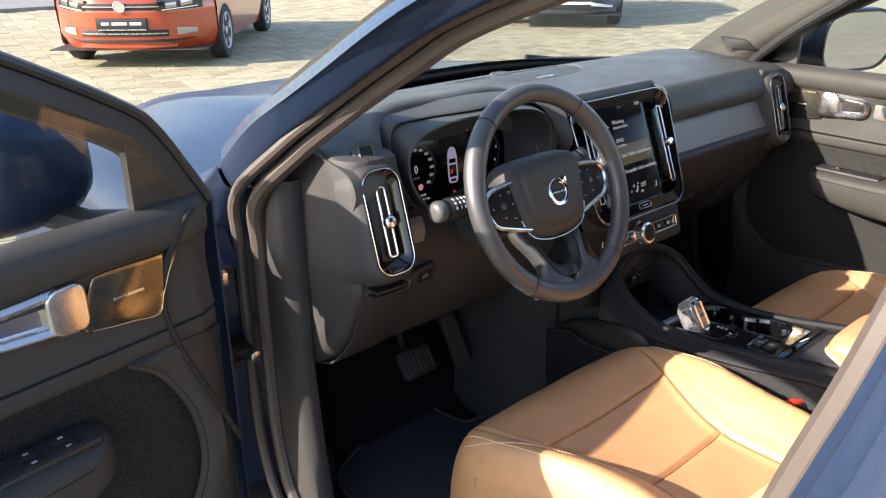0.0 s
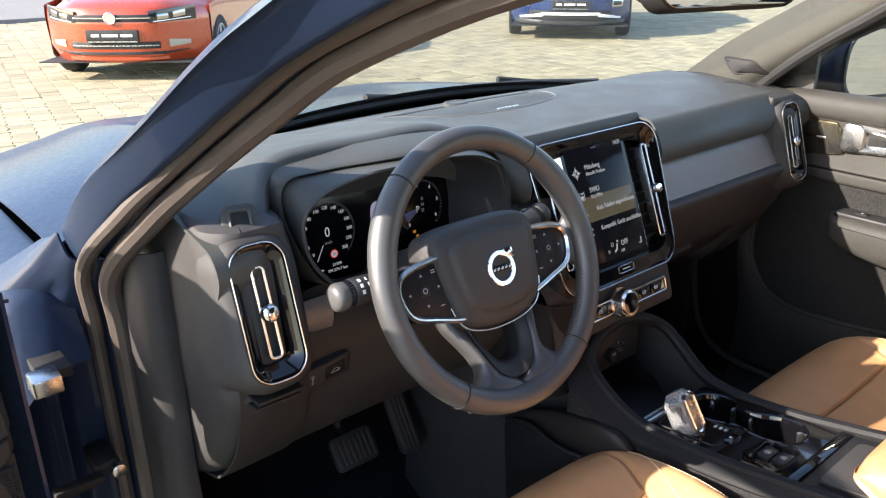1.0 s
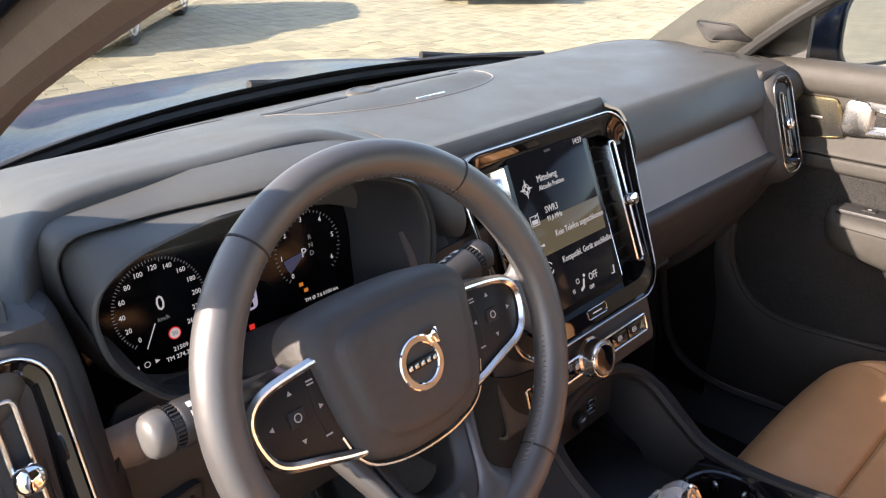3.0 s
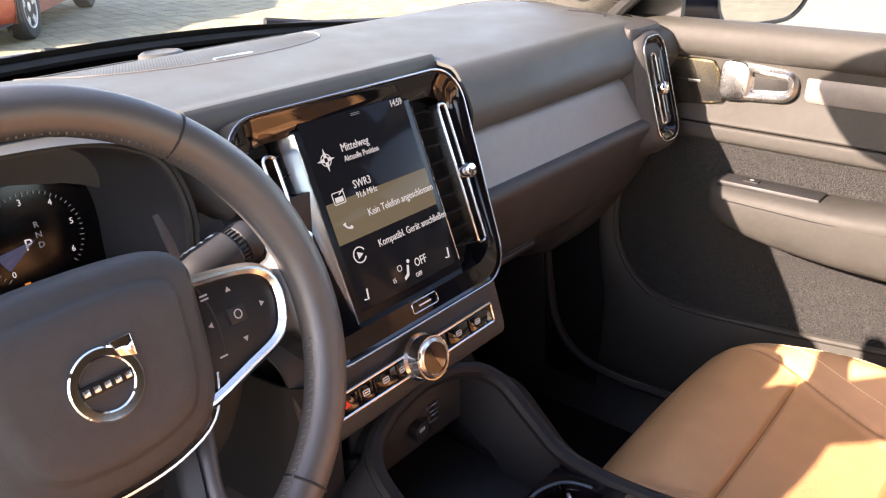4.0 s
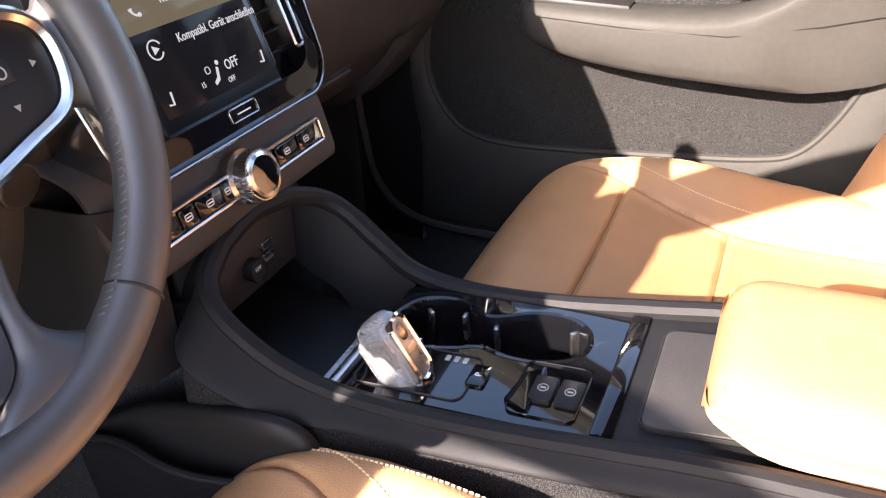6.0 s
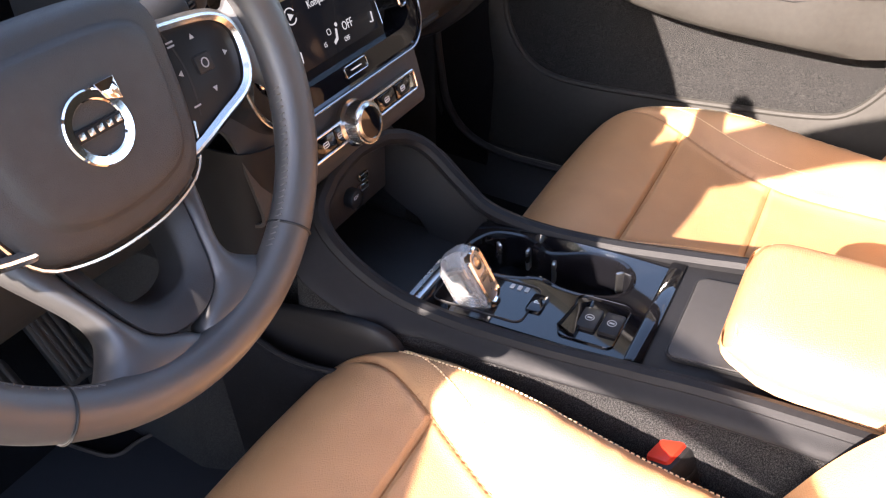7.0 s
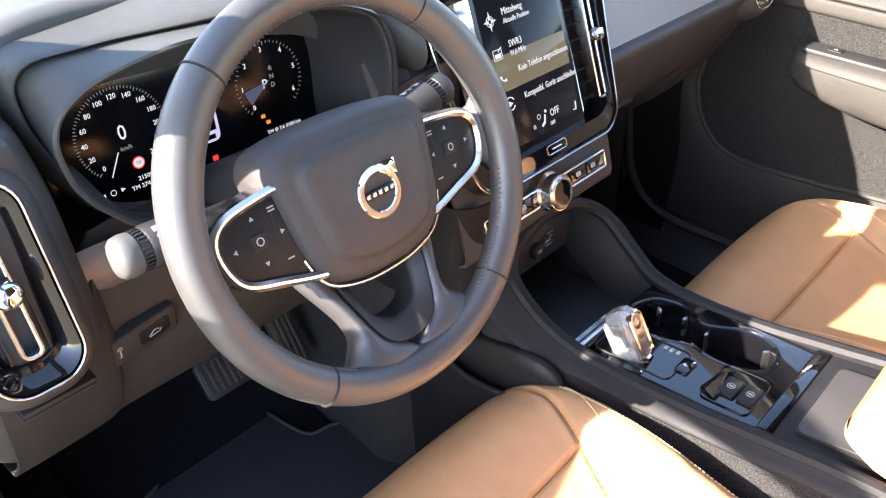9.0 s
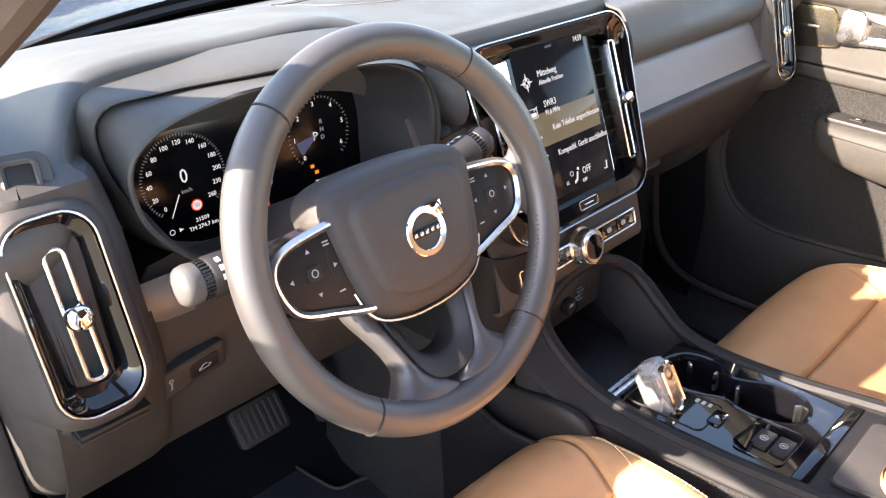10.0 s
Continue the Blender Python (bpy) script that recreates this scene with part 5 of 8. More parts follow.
for sg in (-1, 1):
    vm = DM @ Matrix.Translation((0.004 + sg * 0.118, 0.004, 0.0))
    bm = bmesh.new()
    plate(bm, vm, rrect(0.048, 0.190, 0.010, 4), -0.038, -0.034, 0.0004)
    vent = part("side_vent", bm, M_BLACK, disp, "upright black vent slot")
    for k in range(9):
        bm = bmesh.new()
        box(bm, -0.018, 0.021, -0.080 + 0.020 * k - 0.0007, -0.080 + 0.020 * k + 0.0007, -0.034, -0.020, 0.0003, vm)
        part("slat", bm, M_BLACK, vent)
    bm = bmesh.new()
    ring(bm, vm @ Matrix.Translation((sg * 0.004, 0, 0)), rrect(0.0165, 0.168, 0.007, 5), 0.0036, -0.026, -0.001, 0.0014)
    part("chrome_loop", bm, M_CHROME, vent, "satin chrome upright loop")
    bm = bmesh.new()
    lathe(bm, vm @ Matrix.Translation((sg * 0.004, 0.002, -0.002)), [(0, 0), (0.006, 0), (0.0078, 0.003), (0.0085, 0.005), (0.0085, 0.013), (0.007, 0.016), (0, 0.0168)], 20)
    part("knob", bm, M_CHROME2, vent, "round chrome knob")

# ---- climate strip ----
CM = basis((-0.003, -0.044, 0.828), (1, 0, 0), (0, 0.30, 0.95))
clim = thing("climate_panel", (0, -0.05, 0.83), "charcoal control panel with chrome strip and round volume knob", "control panel")
bm = bmesh.new()
loft(bm, [[(x, y, z) for y, z in ((0.03, 0.895), (-0.008, 0.886), (-0.022, 0.874), (-0.032, 0.852), (-0.044, 0.815), (-0.048, 0.798), (-0.042, 0.786), (-0.01, 0.778), (0.06, 0.775))] for x in (-0.16, -0.152, -0.14, -0.05, 0.05, 0.132, 0.142, 0.15)], 3)
thicken(bm, 0.004)
part("fascia", bm, M_PLASTIC, clim, "charcoal plastic fascia")
so = rrect(0.256, 0.026, 0.004, 3)
bm = bmesh.new()
ring(bm, CM, so, 0.003, -0.012, 0.007, 0.001)
part("chrome_frame", bm, M_CHROME, clim, "satin chrome frame")
bm = bmesh.new()
plate(bm, CM, shrink(so, 0.003), -0.012, 0.003, 0.0005)
part("strip", bm, M_PIANO, clim, "glossy strip")
for x, w in ((-0.108, 0.026), (-0.082, 0.018), (-0.054, 0.032), (-0.030, 0.013), (0.036, 0.013), (0.064, 0.034), (0.098, 0.028)):
    bm = bmesh.new()
    plate(bm, CM @ Matrix.Translation((x, 0, 0)), rrect(w, 0.017, 0.0015, 2), 0.002, 0.0055, 0.0006)
    b = part("button", bm, M_PIANO, clim, "small glossy button")
    bm = bmesh.new()
    mm = CM @ Matrix.Translation((x, 0, 0.0055))
    if x < -0.1:
        plate(bm, mm, [(-0.0045, -0.0035), (0.0045, -0.0035), (0, 0.0045)], 0, 0.0003, 0.0001)
    else:
        ring(bm, mm, rrect(min(0.009, w * 0.55), 0.006, 0.0015, 2), 0.0008, 0, 0.0003, 0.0001)
        box(bm, -0.003, 0.003, -0.0006, 0.0006, 0, 0.0003, 0, mm)
    part("symbol", bm, M_RED if x < -0.1 else M_WHITE, b)
KM = CM @ Matrix.Translation((0.0, 0.001, 0.0))
bm = bmesh.new()
lathe(bm, KM, [(0, 0), (0.026, 0), (0.026, 0.006), (0.0225, 0.009), (0.0225, 0.024), (0.021, 0.0265), (0.0175, 0.0275), (0.0175, 0.0262), (0, 0.0262)], 40)
kn = part("volume_knob", bm, M_CHROME, clim, "chrome volume knob")
bm = bmesh.new()
for k in range(48):
    box(bm, 0.0222, 0.0236, -0.0006, 0.0006, 0.010, 0.0245, 0, KM @ pose(0, 0, 0, 0, 0, k * 7.5))
part("knurl", bm, M_CHROME, kn)
bm = bmesh.new()
lathe(bm, KM, [(0, 0.026), (0.0172, 0.026), (0.0172, 0.0266), (0, 0.0268)], 32)
part("cap", bm, M_PIANO, kn, "glossy black cap")


# ---- centre console ----
con = thing("centre_console", (0, -0.35, 0.30), "charcoal centre console with piano black shifter panel", "centre console")
RIM = [(-0.050, -0.045, 0.781), (-0.085, -0.055, 0.766), (-0.102, -0.078, 0.748), (-0.102, -0.122, 0.716), (-0.095, -0.170, 0.694), (-0.092, -0.240, 0.691), (-0.092, -0.33, 0.702), (-0.094, -0.42, 0.720), (-0.096, -0.52, 0.738), (-0.098, -0.80, 0.765)]
left_rim = spline(RIM, 5)
right_rim = [V(-p.x + 0.006, p.y, p.z) for p in left_rim]
bm = bmesh.new()
sweep(bm, list(reversed(left_rim)) + [V(-0.02, -0.042, 0.786), V(0.003, -0.041, 0.788), V(0.026, -0.042, 0.786)] + right_rim, 0.0105, 10)
part("rim", bm, M_CONSOLE, con, "rounded charcoal console rim")


def console_side(rim, sg):
    bm = bmesh.new()
    rows_ = []
    for p in rim:
        drop = 0.013 + 0.025 * max(0, min(1, (p.y + 0.2) / 0.2))
        fl = 0.035 * max(0, min(1, (p.y + 0.2) / 0.2))
        rows_.append([(p.x + sg * 0.004, p.y, p.z + 0.008), (p.x + sg * 0.012, p.y, p.z), (p.x + sg * (0.020 + fl * 0.4), p.y, p.z - drop * 0.5), (p.x + sg * (0.024 + fl), p.y, p.z - drop), (p.x + sg * (0.018 + fl), p.y, p.z - drop - 0.006)])
    k0 = rows_[0]
    pre = [[(x + sg * q * 0.9, y + 0.06 * q / 0.06, z + (0.00 if i < 2 else -0.01)) for i, (x, y, z) in enumerate(k0)] for q in (0.10, 0.05)]
    loft(bm, (pre if sg > 0 else []) + rows_, 3)
    thicken(bm, 0.004)
    part("side_cheek", bm, M_CONSOLE, con, "charcoal plastic side cheek")
    bm = bmesh.new()
    rows_ = []
    for p in [V(rim[0].x + sg * 0.05, 0.35, 0.78), V(rim[0].x + sg * 0.06, 0.12, 0.77)] + rim:
        drop = 0.013 + 0.025 * max(0, min(1, (p.y + 0.2) / 0.2))
        fl = 0.035 * max(0, min(1, (p.y + 0.2) / 0.2))
        x = p.x + sg * (0.019 + fl)
        z = p.z - drop
        rows_.append([(x, p.y, z), (x + sg * 0.004, p.y, z - 0.05), (x + sg * 0.008, p.y, z - 0.14), (x + sg * 0.012, p.y, 0.34), (x + sg * 0.02, p.y, 0.298)])
    loft(bm, rows_, 2)
    thicken(bm, 0.004)
    part("side_carpet", bm, M_CARPET, con, "grey flecked carpet side")


console_side(left_rim, -1)
bm = bmesh.new()
loft(bm, [[(x, y, 0.70), (x - 0.002, y, 0.78), (x + 0.002, y, 0.865)] for x, y in ((-0.120, -0.048), (-0.150, -0.040), (-0.166, -0.02), (-0.172, 0.03), (-0.180, 0.12), (-0.188, 0.26))], 3, 3)
thicken(bm, 0.003)
part("front_cheek", bm, M_CONSOLE, con, "charcoal plastic panel beside the footwell")
console_side(right_rim, 1)
# storage pocket on the driver's side of the tunnel: a glossy trough behind a rolled lip
back = spline([(-0.168, 0.03, 0.640), (-0.158, -0.028, 0.670), (-0.152, -0.10, 0.687), (-0.146, -0.15, 0.690), (-0.141, -0.175, 0.680), (-0.139, -0.19, 0.660)], 5)
front = spline([(-0.178, 0.04, 0.630), (-0.183, -0.02, 0.651), (-0.186, -0.075, 0.645), (-0.178, -0.127, 0.645), (-0.163, -0.165, 0.648), (-0.142, -0.192, 0.650)], 5)
bm = bmesh.new()
rows = []
for a, b in zip(back, front):
    d = (b - a).length
    rows.append([a + V(0.010, 0, 0.002), a, a.lerp(b, 0.2) + V(0, 0, -0.5 * d), a.lerp(b, 0.6) + V(0, 0, -0.7 * d), b + V(0.006, 0, -0.012), b + V(0.002, 0, -0.001)])
loft(bm, rows, 2, 3)
part("side_pocket", bm, M_SWITCH, con, "dark plastic side pocket", angle=60)
bm = bmesh.new()
sweep(bm, front, 0.0035, 8)
part("pocket_lip", bm, M_CONSOLE, con, "rounded plastic lip of the side pocket")
bm = bmesh.new()
loft(bm, [[b + V(0.002, 0, 0), b + V(-0.004, 0, -0.010), b + V(0.0, 0, -0.08), b + V(0.008, 0, -0.2), V(b.x + 0.015, b.y, 0.30)] for b in front], 2, 3)
part("pocket_wall", bm, M_FLOOR, con, "black carpeted pocket wall", angle=60)
# the bin under the climate strip
bm = bmesh.new()
inner = [V(p.x * 0.93, p.y, p.z - 0.003) for p in left_rim if p.y > -0.172]
outl = list(reversed(inner)) + [V(0.003, -0.041, 0.781)] + [V(-p.x + 0.006, p.y, p.z) for p in inner]
deep = []
for p in outl:
    t = min(1, max(0, (p.y + 0.17) / 0.12))
    deep.append(V(p.x * 0.92, p.y * (1 - t) + 0.045 * t, p.z * t * 0.985 + 0.632 * (1 - t) if t > 0.3 else 0.632))
surf(bm, [outl, [a.lerp(b, 0.5) for a, b in zip(outl, deep)], deep])
part("bin_wall", bm, M_DARK, con, "dark storage bin lining", angle=60)
bm = bmesh.new()
surf(bm, [[(x, y, 0.634) for x in (-0.095, 0, 0.10)] for y in (-0.175, -0.05, 0.05)])
surf(bm, [[(x, 0.046, z) for x in (-0.15, 0, 0.15)] for z in (0.60, 0.70, 0.82)])
thicken(bm, 0.003)
part("bin_floor", bm, M_DARK, con, "dark rubber bin floor")
bm = bmesh.new()
box(bm, -0.088, 0.094, -0.024, -0.018, 0.685, 0.782, 0.002)
part("socket_panel", bm, M_PLASTIC, con, "charcoal panel with sockets")
SO = basis((0.010, -0.026, 0.716), (1, 0, 0), (0, 0.1, 1))
bm = bmesh.new()
lathe(bm, SO, [(0, 0), (0.0125, 0), (0.013, 0.010), (0.0118, 0.012), (0.0118, 0.0095), (0, 0.0095)], 24)
so_ = part("power_socket", bm, M_DARK, con, "round covered power socket")
words("lettering", "12V", SO @ Matrix.Translation((0, 0.002, 0.0097)), 0.0062, M_WHITE, so_, "CENTER")
for k, h in ((0, 0.732), (1, 0.718)):
    bm = bmesh.new()
    ring(bm, basis((0.037, -0.026, h), (1, 0, 0), (0, 0.1, 1)), rrect(0.017, 0.0085, 0.001, 2), 0.0012, 0, 0.004, 0.0004)
    part("usb_socket", bm, M_SILVER, con, "small usb socket")
# shifter panel
TM = basis((0.004, -0.287, 0.7005), (1, 0, 0), (0, 1, -0.115))
bm = bmesh.new()
CUP = [(p.x, p.y) for p in spline([(0.000, 0.105, 0), (0.030, 0.112, 0), (0.062, 0.098, 0), (0.071, 0.070, 0), (0.066, 0.045, 0), (0.052, 0.024, 0), (0.055, 0.006, 0), (0.068, -0.022, 0), (0.068, -0.055, 0), (0.050, -0.078, 0), (0.022, -0.082, 0), (0.004, -0.068, 0), (-0.004, -0.04, 0), (-0.002, -0.01, 0), (0.004, 0.012, 0), (-0.004, 0.035, 0), (-0.010, 0.065, 0), (-0.008, 0.092, 0)], 4, True)]
po = rrect(0.168, 0.236, 0.008, 4)
vo = [bm.verts.new(TM @ V(x, y, 0)) for x, y in po]
vi = [bm.verts.new(TM @ V(x, y, 0)) for x, y in CUP]
eds = [bm.edges.new((vo[i], vo[(i + 1) % len(vo)])) for i in range(len(vo))] + [bm.edges.new((vi[i], vi[(i + 1) % len(vi)])) for i in range(len(vi))]
bmesh.ops.triangle_fill(bm, use_beauty=True, edges=eds)
wall = [bm.verts.new(TM @ V(x, y, -0.02)) for x, y in po]
for i in range(len(vo)):
    j = (i + 1) % len(vo)
    bm.faces.new((vo[i], vo[j], wall[j], wall[i]))
part("shifter_panel", bm, M_PIANO, con, "glossy piano black panel", angle=30)
bm = bmesh.new()
surf(bm, [[TM @ V(x, y, z) for x, y in shrink(CUP, d)] for d, z in ((-0.003, 0.0005), (-0.001, 0.0018), (0.002, 0.0005), (0.004, -0.006))], close_v=True)
part("cup_rim", bm, M_PIANO, con, "glossy raised cup holder rim")
bm = bmesh.new()
vs = surf(bm, [[TM @ V(x, y, z) for x, y in shrink(CUP, d)] for d, z in ((0.003, -0.003), (0.006, -0.05), (0.010, -0.058))], close_v=True)
bm.faces.new(vs[-1])
part("cup_well", bm, M_PIANO, con, "dark cup holder well")
for x, y, r in ((0.058, 0.088, 225), (0.062, 0.048, 180), (0.050, 0.012, 190), (0.060, -0.066, 135), (0.006, 0.015, 0), (0.000, 0.075, 0)):
    bm = bmesh.new()
    box(bm, 0.0, 0.010, -0.0022, 0.0022, -0.034, -0.006, 0.0015, TM @ pose(x, y, 0, 0, 0, r))
    part("cup_finger", bm, M_SILVER, con, "small sprung cup finger")
bm = bmesh.new()
box(bm, -0.083, -0.006, 0.112, 0.122, -0.004, 0.004, 0.0025, TM)
part("silver_bar", bm, M_SILVER, con, "ribbed silver bar at the bin edge")
for k in range(4):
    bm = bmesh.new()
    box(bm, -0.082, -0.007, 0.1225 + 0.0022 * k, 0.1238 + 0.0022 * k, -0.006, 0.0025 - 0.001 * k, 0.0004, TM)
    part("rib", bm, M_SILVER, con)
bm = bmesh.new()
ring(bm, TM @ Matrix.Translation((-0.043, 0.052, 0.0004)), rrect(0.062, 0.105, 0.010, 4), 0.0012, -0.001, 0.0014, 0.0004)
part("gate_frame", bm, M_DARK, con, "fine frame round the selector")
bm = bmesh.new()
for k in range(3):
    box(bm, -0.024, -0.017, 0.030 - 0.0085 * k, 0.0345 - 0.0085 * k, 0.0, 0.0012, 0.0002, TM)
part("selector_letters", bm, M_LINE, con)
bm = bmesh.new()
plate(bm, TM @ Matrix.Translation((-0.038, -0.004, 0)), rrect(0.028, 0.017, 0.003, 3), 0, 0.003, 0.001)
pk = part("park_button", bm, M_PIANO, con, "glossy park button")
words("lettering", "P", TM @ Matrix.Translation((-0.038, -0.004, 0.0031)), 0.009, M_WHITE, pk, "CENTER")
bm = bmesh.new()
ring(bm, TM @ Matrix.Translation((-0.039, -0.067, 0.0004)), rrect(0.070, 0.058, 0.008, 4), 0.0014, -0.001, 0.0018, 0.0005)
part("switch_frame", bm, M_PIANO, con)
bm = bmesh.new()
plate(bm, TM @ Matrix.Translation((-0.041, -0.045, 0)), [(-0.03, -0.012), (0.028, -0.012), (0.016, 0.004), (-0.02, 0.010)], 0, 0.004, 0.001)
part("drive_switch", bm, M_PIANO, con, "glossy drive mode roller")
for k in (-1, 1):
    bm = bmesh.new()
    plate(bm, TM @ Matrix.Translation((-0.040, -0.0735 - 0.0115 * k, 0)), rrect(0.032, 0.0205, 0.003, 3), 0.0, 0.0042, 0.0014)
    b = part("brake_switch", bm, M_SWITCH, con, "grey parking brake switch")
    bm = bmesh.new()
    mm = TM @ Matrix.Translation((-0.040, -0.0735 - 0.0115 * k, 0.0042))
    ring(bm, mm, [(0.0048 * math.cos(a), 0.0048 * math.sin(a)) for a in [2 * math.pi * q / 16 for q in range(16)]], 0.0008, 0, 0.0003, 0.0001)
    box(bm, -0.001, 0.001, -0.0025, 0.0025, 0, 0.0003, 0, mm)
    part("symbol", bm, M_LINE, b)
bm = bmesh.new()
box(bm, -0.084, 0.084, -0.128, -0.110, -0.006, 0.0055, 0.0035, TM)
part("rear_bar", bm, M_PIANO, con, "glossy black bar behind the panel")
# the tray with its lid behind the panel
bm = bmesh.new()
surf(bm, [[(x, y, z) for x in (-0.094, -0.05, 0, 0.05, 0.10)] for y, z in ((-0.404, 0.7145), (-0.47, 0.727), (-0.56, 0.742), (-0.85, 0.762))])
thicken(bm, 0.004)
part("tray", bm, M_CONSOLE, con, "charcoal plastic tray")
LM = basis((0.003, -0.475, 0.7300), (1, 0, 0), (0, 1, -0.18))
bm = bmesh.new()
plate(bm, LM, rrect(0.128, 0.090, 0.010, 5), -0.002, 0.0028, 0.001)
part("ashtray_lid", bm, M_PLASTIC, con, "flush charcoal lid")
bm = bmesh.new()
ring(bm, LM, rrect(0.132, 0.094, 0.011, 5), 0.0016, -0.002, 0.0016, 0.0002)
part("lid_gap", bm, M_BLACK, con)

# gear selector of clear crystal
sel = thing("gear_selector", (-0.041, -0.222, 0.70), "clear cut crystal gear selector with chrome frame", "gear selector")
GM = basis((-0.050, -0.228, 0.7235), (0.99, 0.12, 0.0), (-0.06, 0.50, 0.85)) @ Matrix.Diagonal((0.98, 1.15, 0.98, 1))
bm = bmesh.new()
lathe(bm, basis((-0.048, -0.243, 0.694), (1, 0, 0), (0, 1, 0)), [(0, -0.006), (0.014, -0.006), (0.014, 0.000), (0.011, 0.003), (0.009, 0.008), (0, 0.008)], 24)
part("boot", bm, M_PIANO, sel)
bm = bmesh.new()
cut = []
for w, h, z, c in ((0.020, 0.040, -0.036, 0.006), (0.032, 0.056, -0.028, 0.009), (0.039, 0.065, -0.012, 0.012), (0.040, 0.067, -0.002, 0.013), (0.034, 0.060, 0.0055, 0.011)):
    w, h = w / 2, h / 2
    cut.append([GM @ V(x, y, z) for x, y in ((w, h - c), (w - c, h), (-w + c, h), (-w, h - c), (-w, -h + c), (-w + c, -h), (w - c, -h), (w, -h + c))])
surf(bm, cut, close_v=True, cap=True)
M_CRYSTAL = bpy.data.materials.new("crystal")
M_CRYSTAL.use_nodes = True
cb = M_CRYSTAL.node_tree.nodes["Principled BSDF"]
cb.inputs["Base Color"].default_value = (0.96, 0.97, 0.98, 1)
cb.inputs["Transmission Weight"].default_value = 0.86
cb.inputs["Roughness"].default_value = 0.03
cb.inputs["IOR"].default_value = 1.45
part("crystal", bm, M_CRYSTAL, sel, "clear cut crystal body", angle=10)
bm = bmesh.new()
ring(bm, GM, rrect(0.0300, 0.057, 0.010, 6), 0.0038, -0.002, 0.0095, 0.0018)
part("collar", bm, M_CHROME2, sel, "bright chrome frame")
bm = bmesh.new()
plate(bm, GM, rrect(0.0245, 0.051, 0.008, 5), 0.004, 0.0075, 0.0015)
part("face", bm, M_SILVER, sel, "polished silver face")
bm = bmesh.new()
box(bm, -0.0075, 0.0075, -0.003, 0.003, 0.007, 0.0081, 0, GM)
plate(bm, GM @ Matrix.Translation((0, 0.015, 0)), rrect(0.014, 0.014, 0.006, 4), 0.0065, 0.0087, 0.0006)
part("face_mark", bm, M_EDGE, sel)
bm = bmesh.new()
plate(bm, GM @ Matrix.Translation((0, 0, -0.020)), rrect(0.006, 0.024, 0.0028, 4), -0.006, 0.008, 0.002)
part("core", bm, M_BLACK, sel, "dark core")

# armrest
arm = thing("armrest", (0.01, -0.62, 0.74), "tan leather armrest box with pale stitching", "armrest")
bm = bmesh.new()
rows = []
for y, dz, w in ((-0.470, -0.035, 0.058), (-0.472, -0.020, 0.073), (-0.478, -0.008, 0.082), (-0.493, 0.001, 0.087), (-0.528, 0.004, 0.089), (-0.62, 0.008, 0.090), (-0.80, 0.010, 0.090)):
    zt = 0.789 + dz
    zb = 0.740 + 0.02 * max(0, (-0.470 - y) / 0.33) + 0.020 * max(0, (y + 0.528) / 0.058)
    c = 0.008
    rows.append([(c - w + 0.012, y, zb), (c - w + 0.002, y, zb + 0.008), (c - w, y, (zb + zt) / 2), (c - w + 0.006, y, zt - 0.010), (c - w + 0.024, y, zt - 0.001), (c - 0.03, y, zt + 0.002), (c + 0.03, y, zt + 0.002), (c + w - 0.024, y, zt - 0.001), (c + w - 0.006, y, zt - 0.010), (c + w, y, (zb + zt) / 2), (c + w - 0.002, y, zb + 0.008), (c + w - 0.012, y, zb)])
loft(bm, rows, 3, 3, closed=True, cap=True)
part("cover", bm, M_TAN, arm, "padded tan leather cover", angle=60)
bm = bmesh.new()
for k in range(60):
    x = -0.066 + 0.0025 * k
    sweep(bm, [(x, -0.4785 - 0.004 * (x / 0.07) ** 4, 0.7808), (x + 0.0016, -0.4785 - 0.004 * (x / 0.07) ** 4, 0.7808)], 0.0007, 4)
ob = part("stitching", bm, M_THREAD, arm, "pale stitching along the front edge")
ob["kind"] = "stuff"

# belt buckle
bk = thing("belt_buckle", (-0.118, -0.49, 0.55), "black seat belt buckle with a red release button", "belt buckle")
BK = basis((-0.130, -0.480, 0.640), (0.96, -0.28, 0), (0.22, 0.75, -0.35))
bm = bmesh.new()
box(bm, -0.026, 0.026, -0.014, 0.014, -0.08, 0.040, 0.006, BK)
part("housing", bm, M_DARK, bk, "black plastic housing")
bm = bmesh.new()
box(bm, -0.020, 0.020, -0.009, 0.0148, 0.030, 0.0445, 0.004, BK)
part("release_button", bm, M_RED, bk, "red release button")
bm = bmesh.new()
for k, w in ((0.016, 0.010), (0.010, 0.013)):
    box(bm, -w, w, -0.0146, -0.014, k, k + 0.002, 0, BK)
part("print", bm, M_PLASTIC, bk)

# pedals and mat
def pedal(name, at, w, h, lean, label):
    p = thing(name, at, label, "pedal")
    m = basis(at, (1, 0.0, 0), (0, math.cos(radians(lean)), math.sin(radians(lean))))
    bm = bmesh.new()
    plate(bm, m, rrect(w, h, 0.010, 4), -0.008, 0.004, 0.002)
    part("pad", bm, M_RUBBER, p)
    n_ = int(w / 0.0105) if w > h else int(w / 0.0105)
    for k in range(n_):
        bm = bmesh.new()
        x = -w / 2 + 0.008 + k * (w - 0.016) / max(1, n_ - 1)
        box(bm, x - 0.0028, x + 0.0028, -h / 2 + 0.008, h / 2 - 0.008, 0.003, 0.0065, 0.001, m)
        part("rib", bm, M_PLASTIC, p)
    bm = bmesh.new()
    sweep(bm, [m @ V(0, 0, -0.006), m @ V(0, 0.05, -0.03), V(at[0], at[1] + 0.12, at[2] + 0.20)], 0.008, 8)
    part("lever", bm, M_BLACK, p)


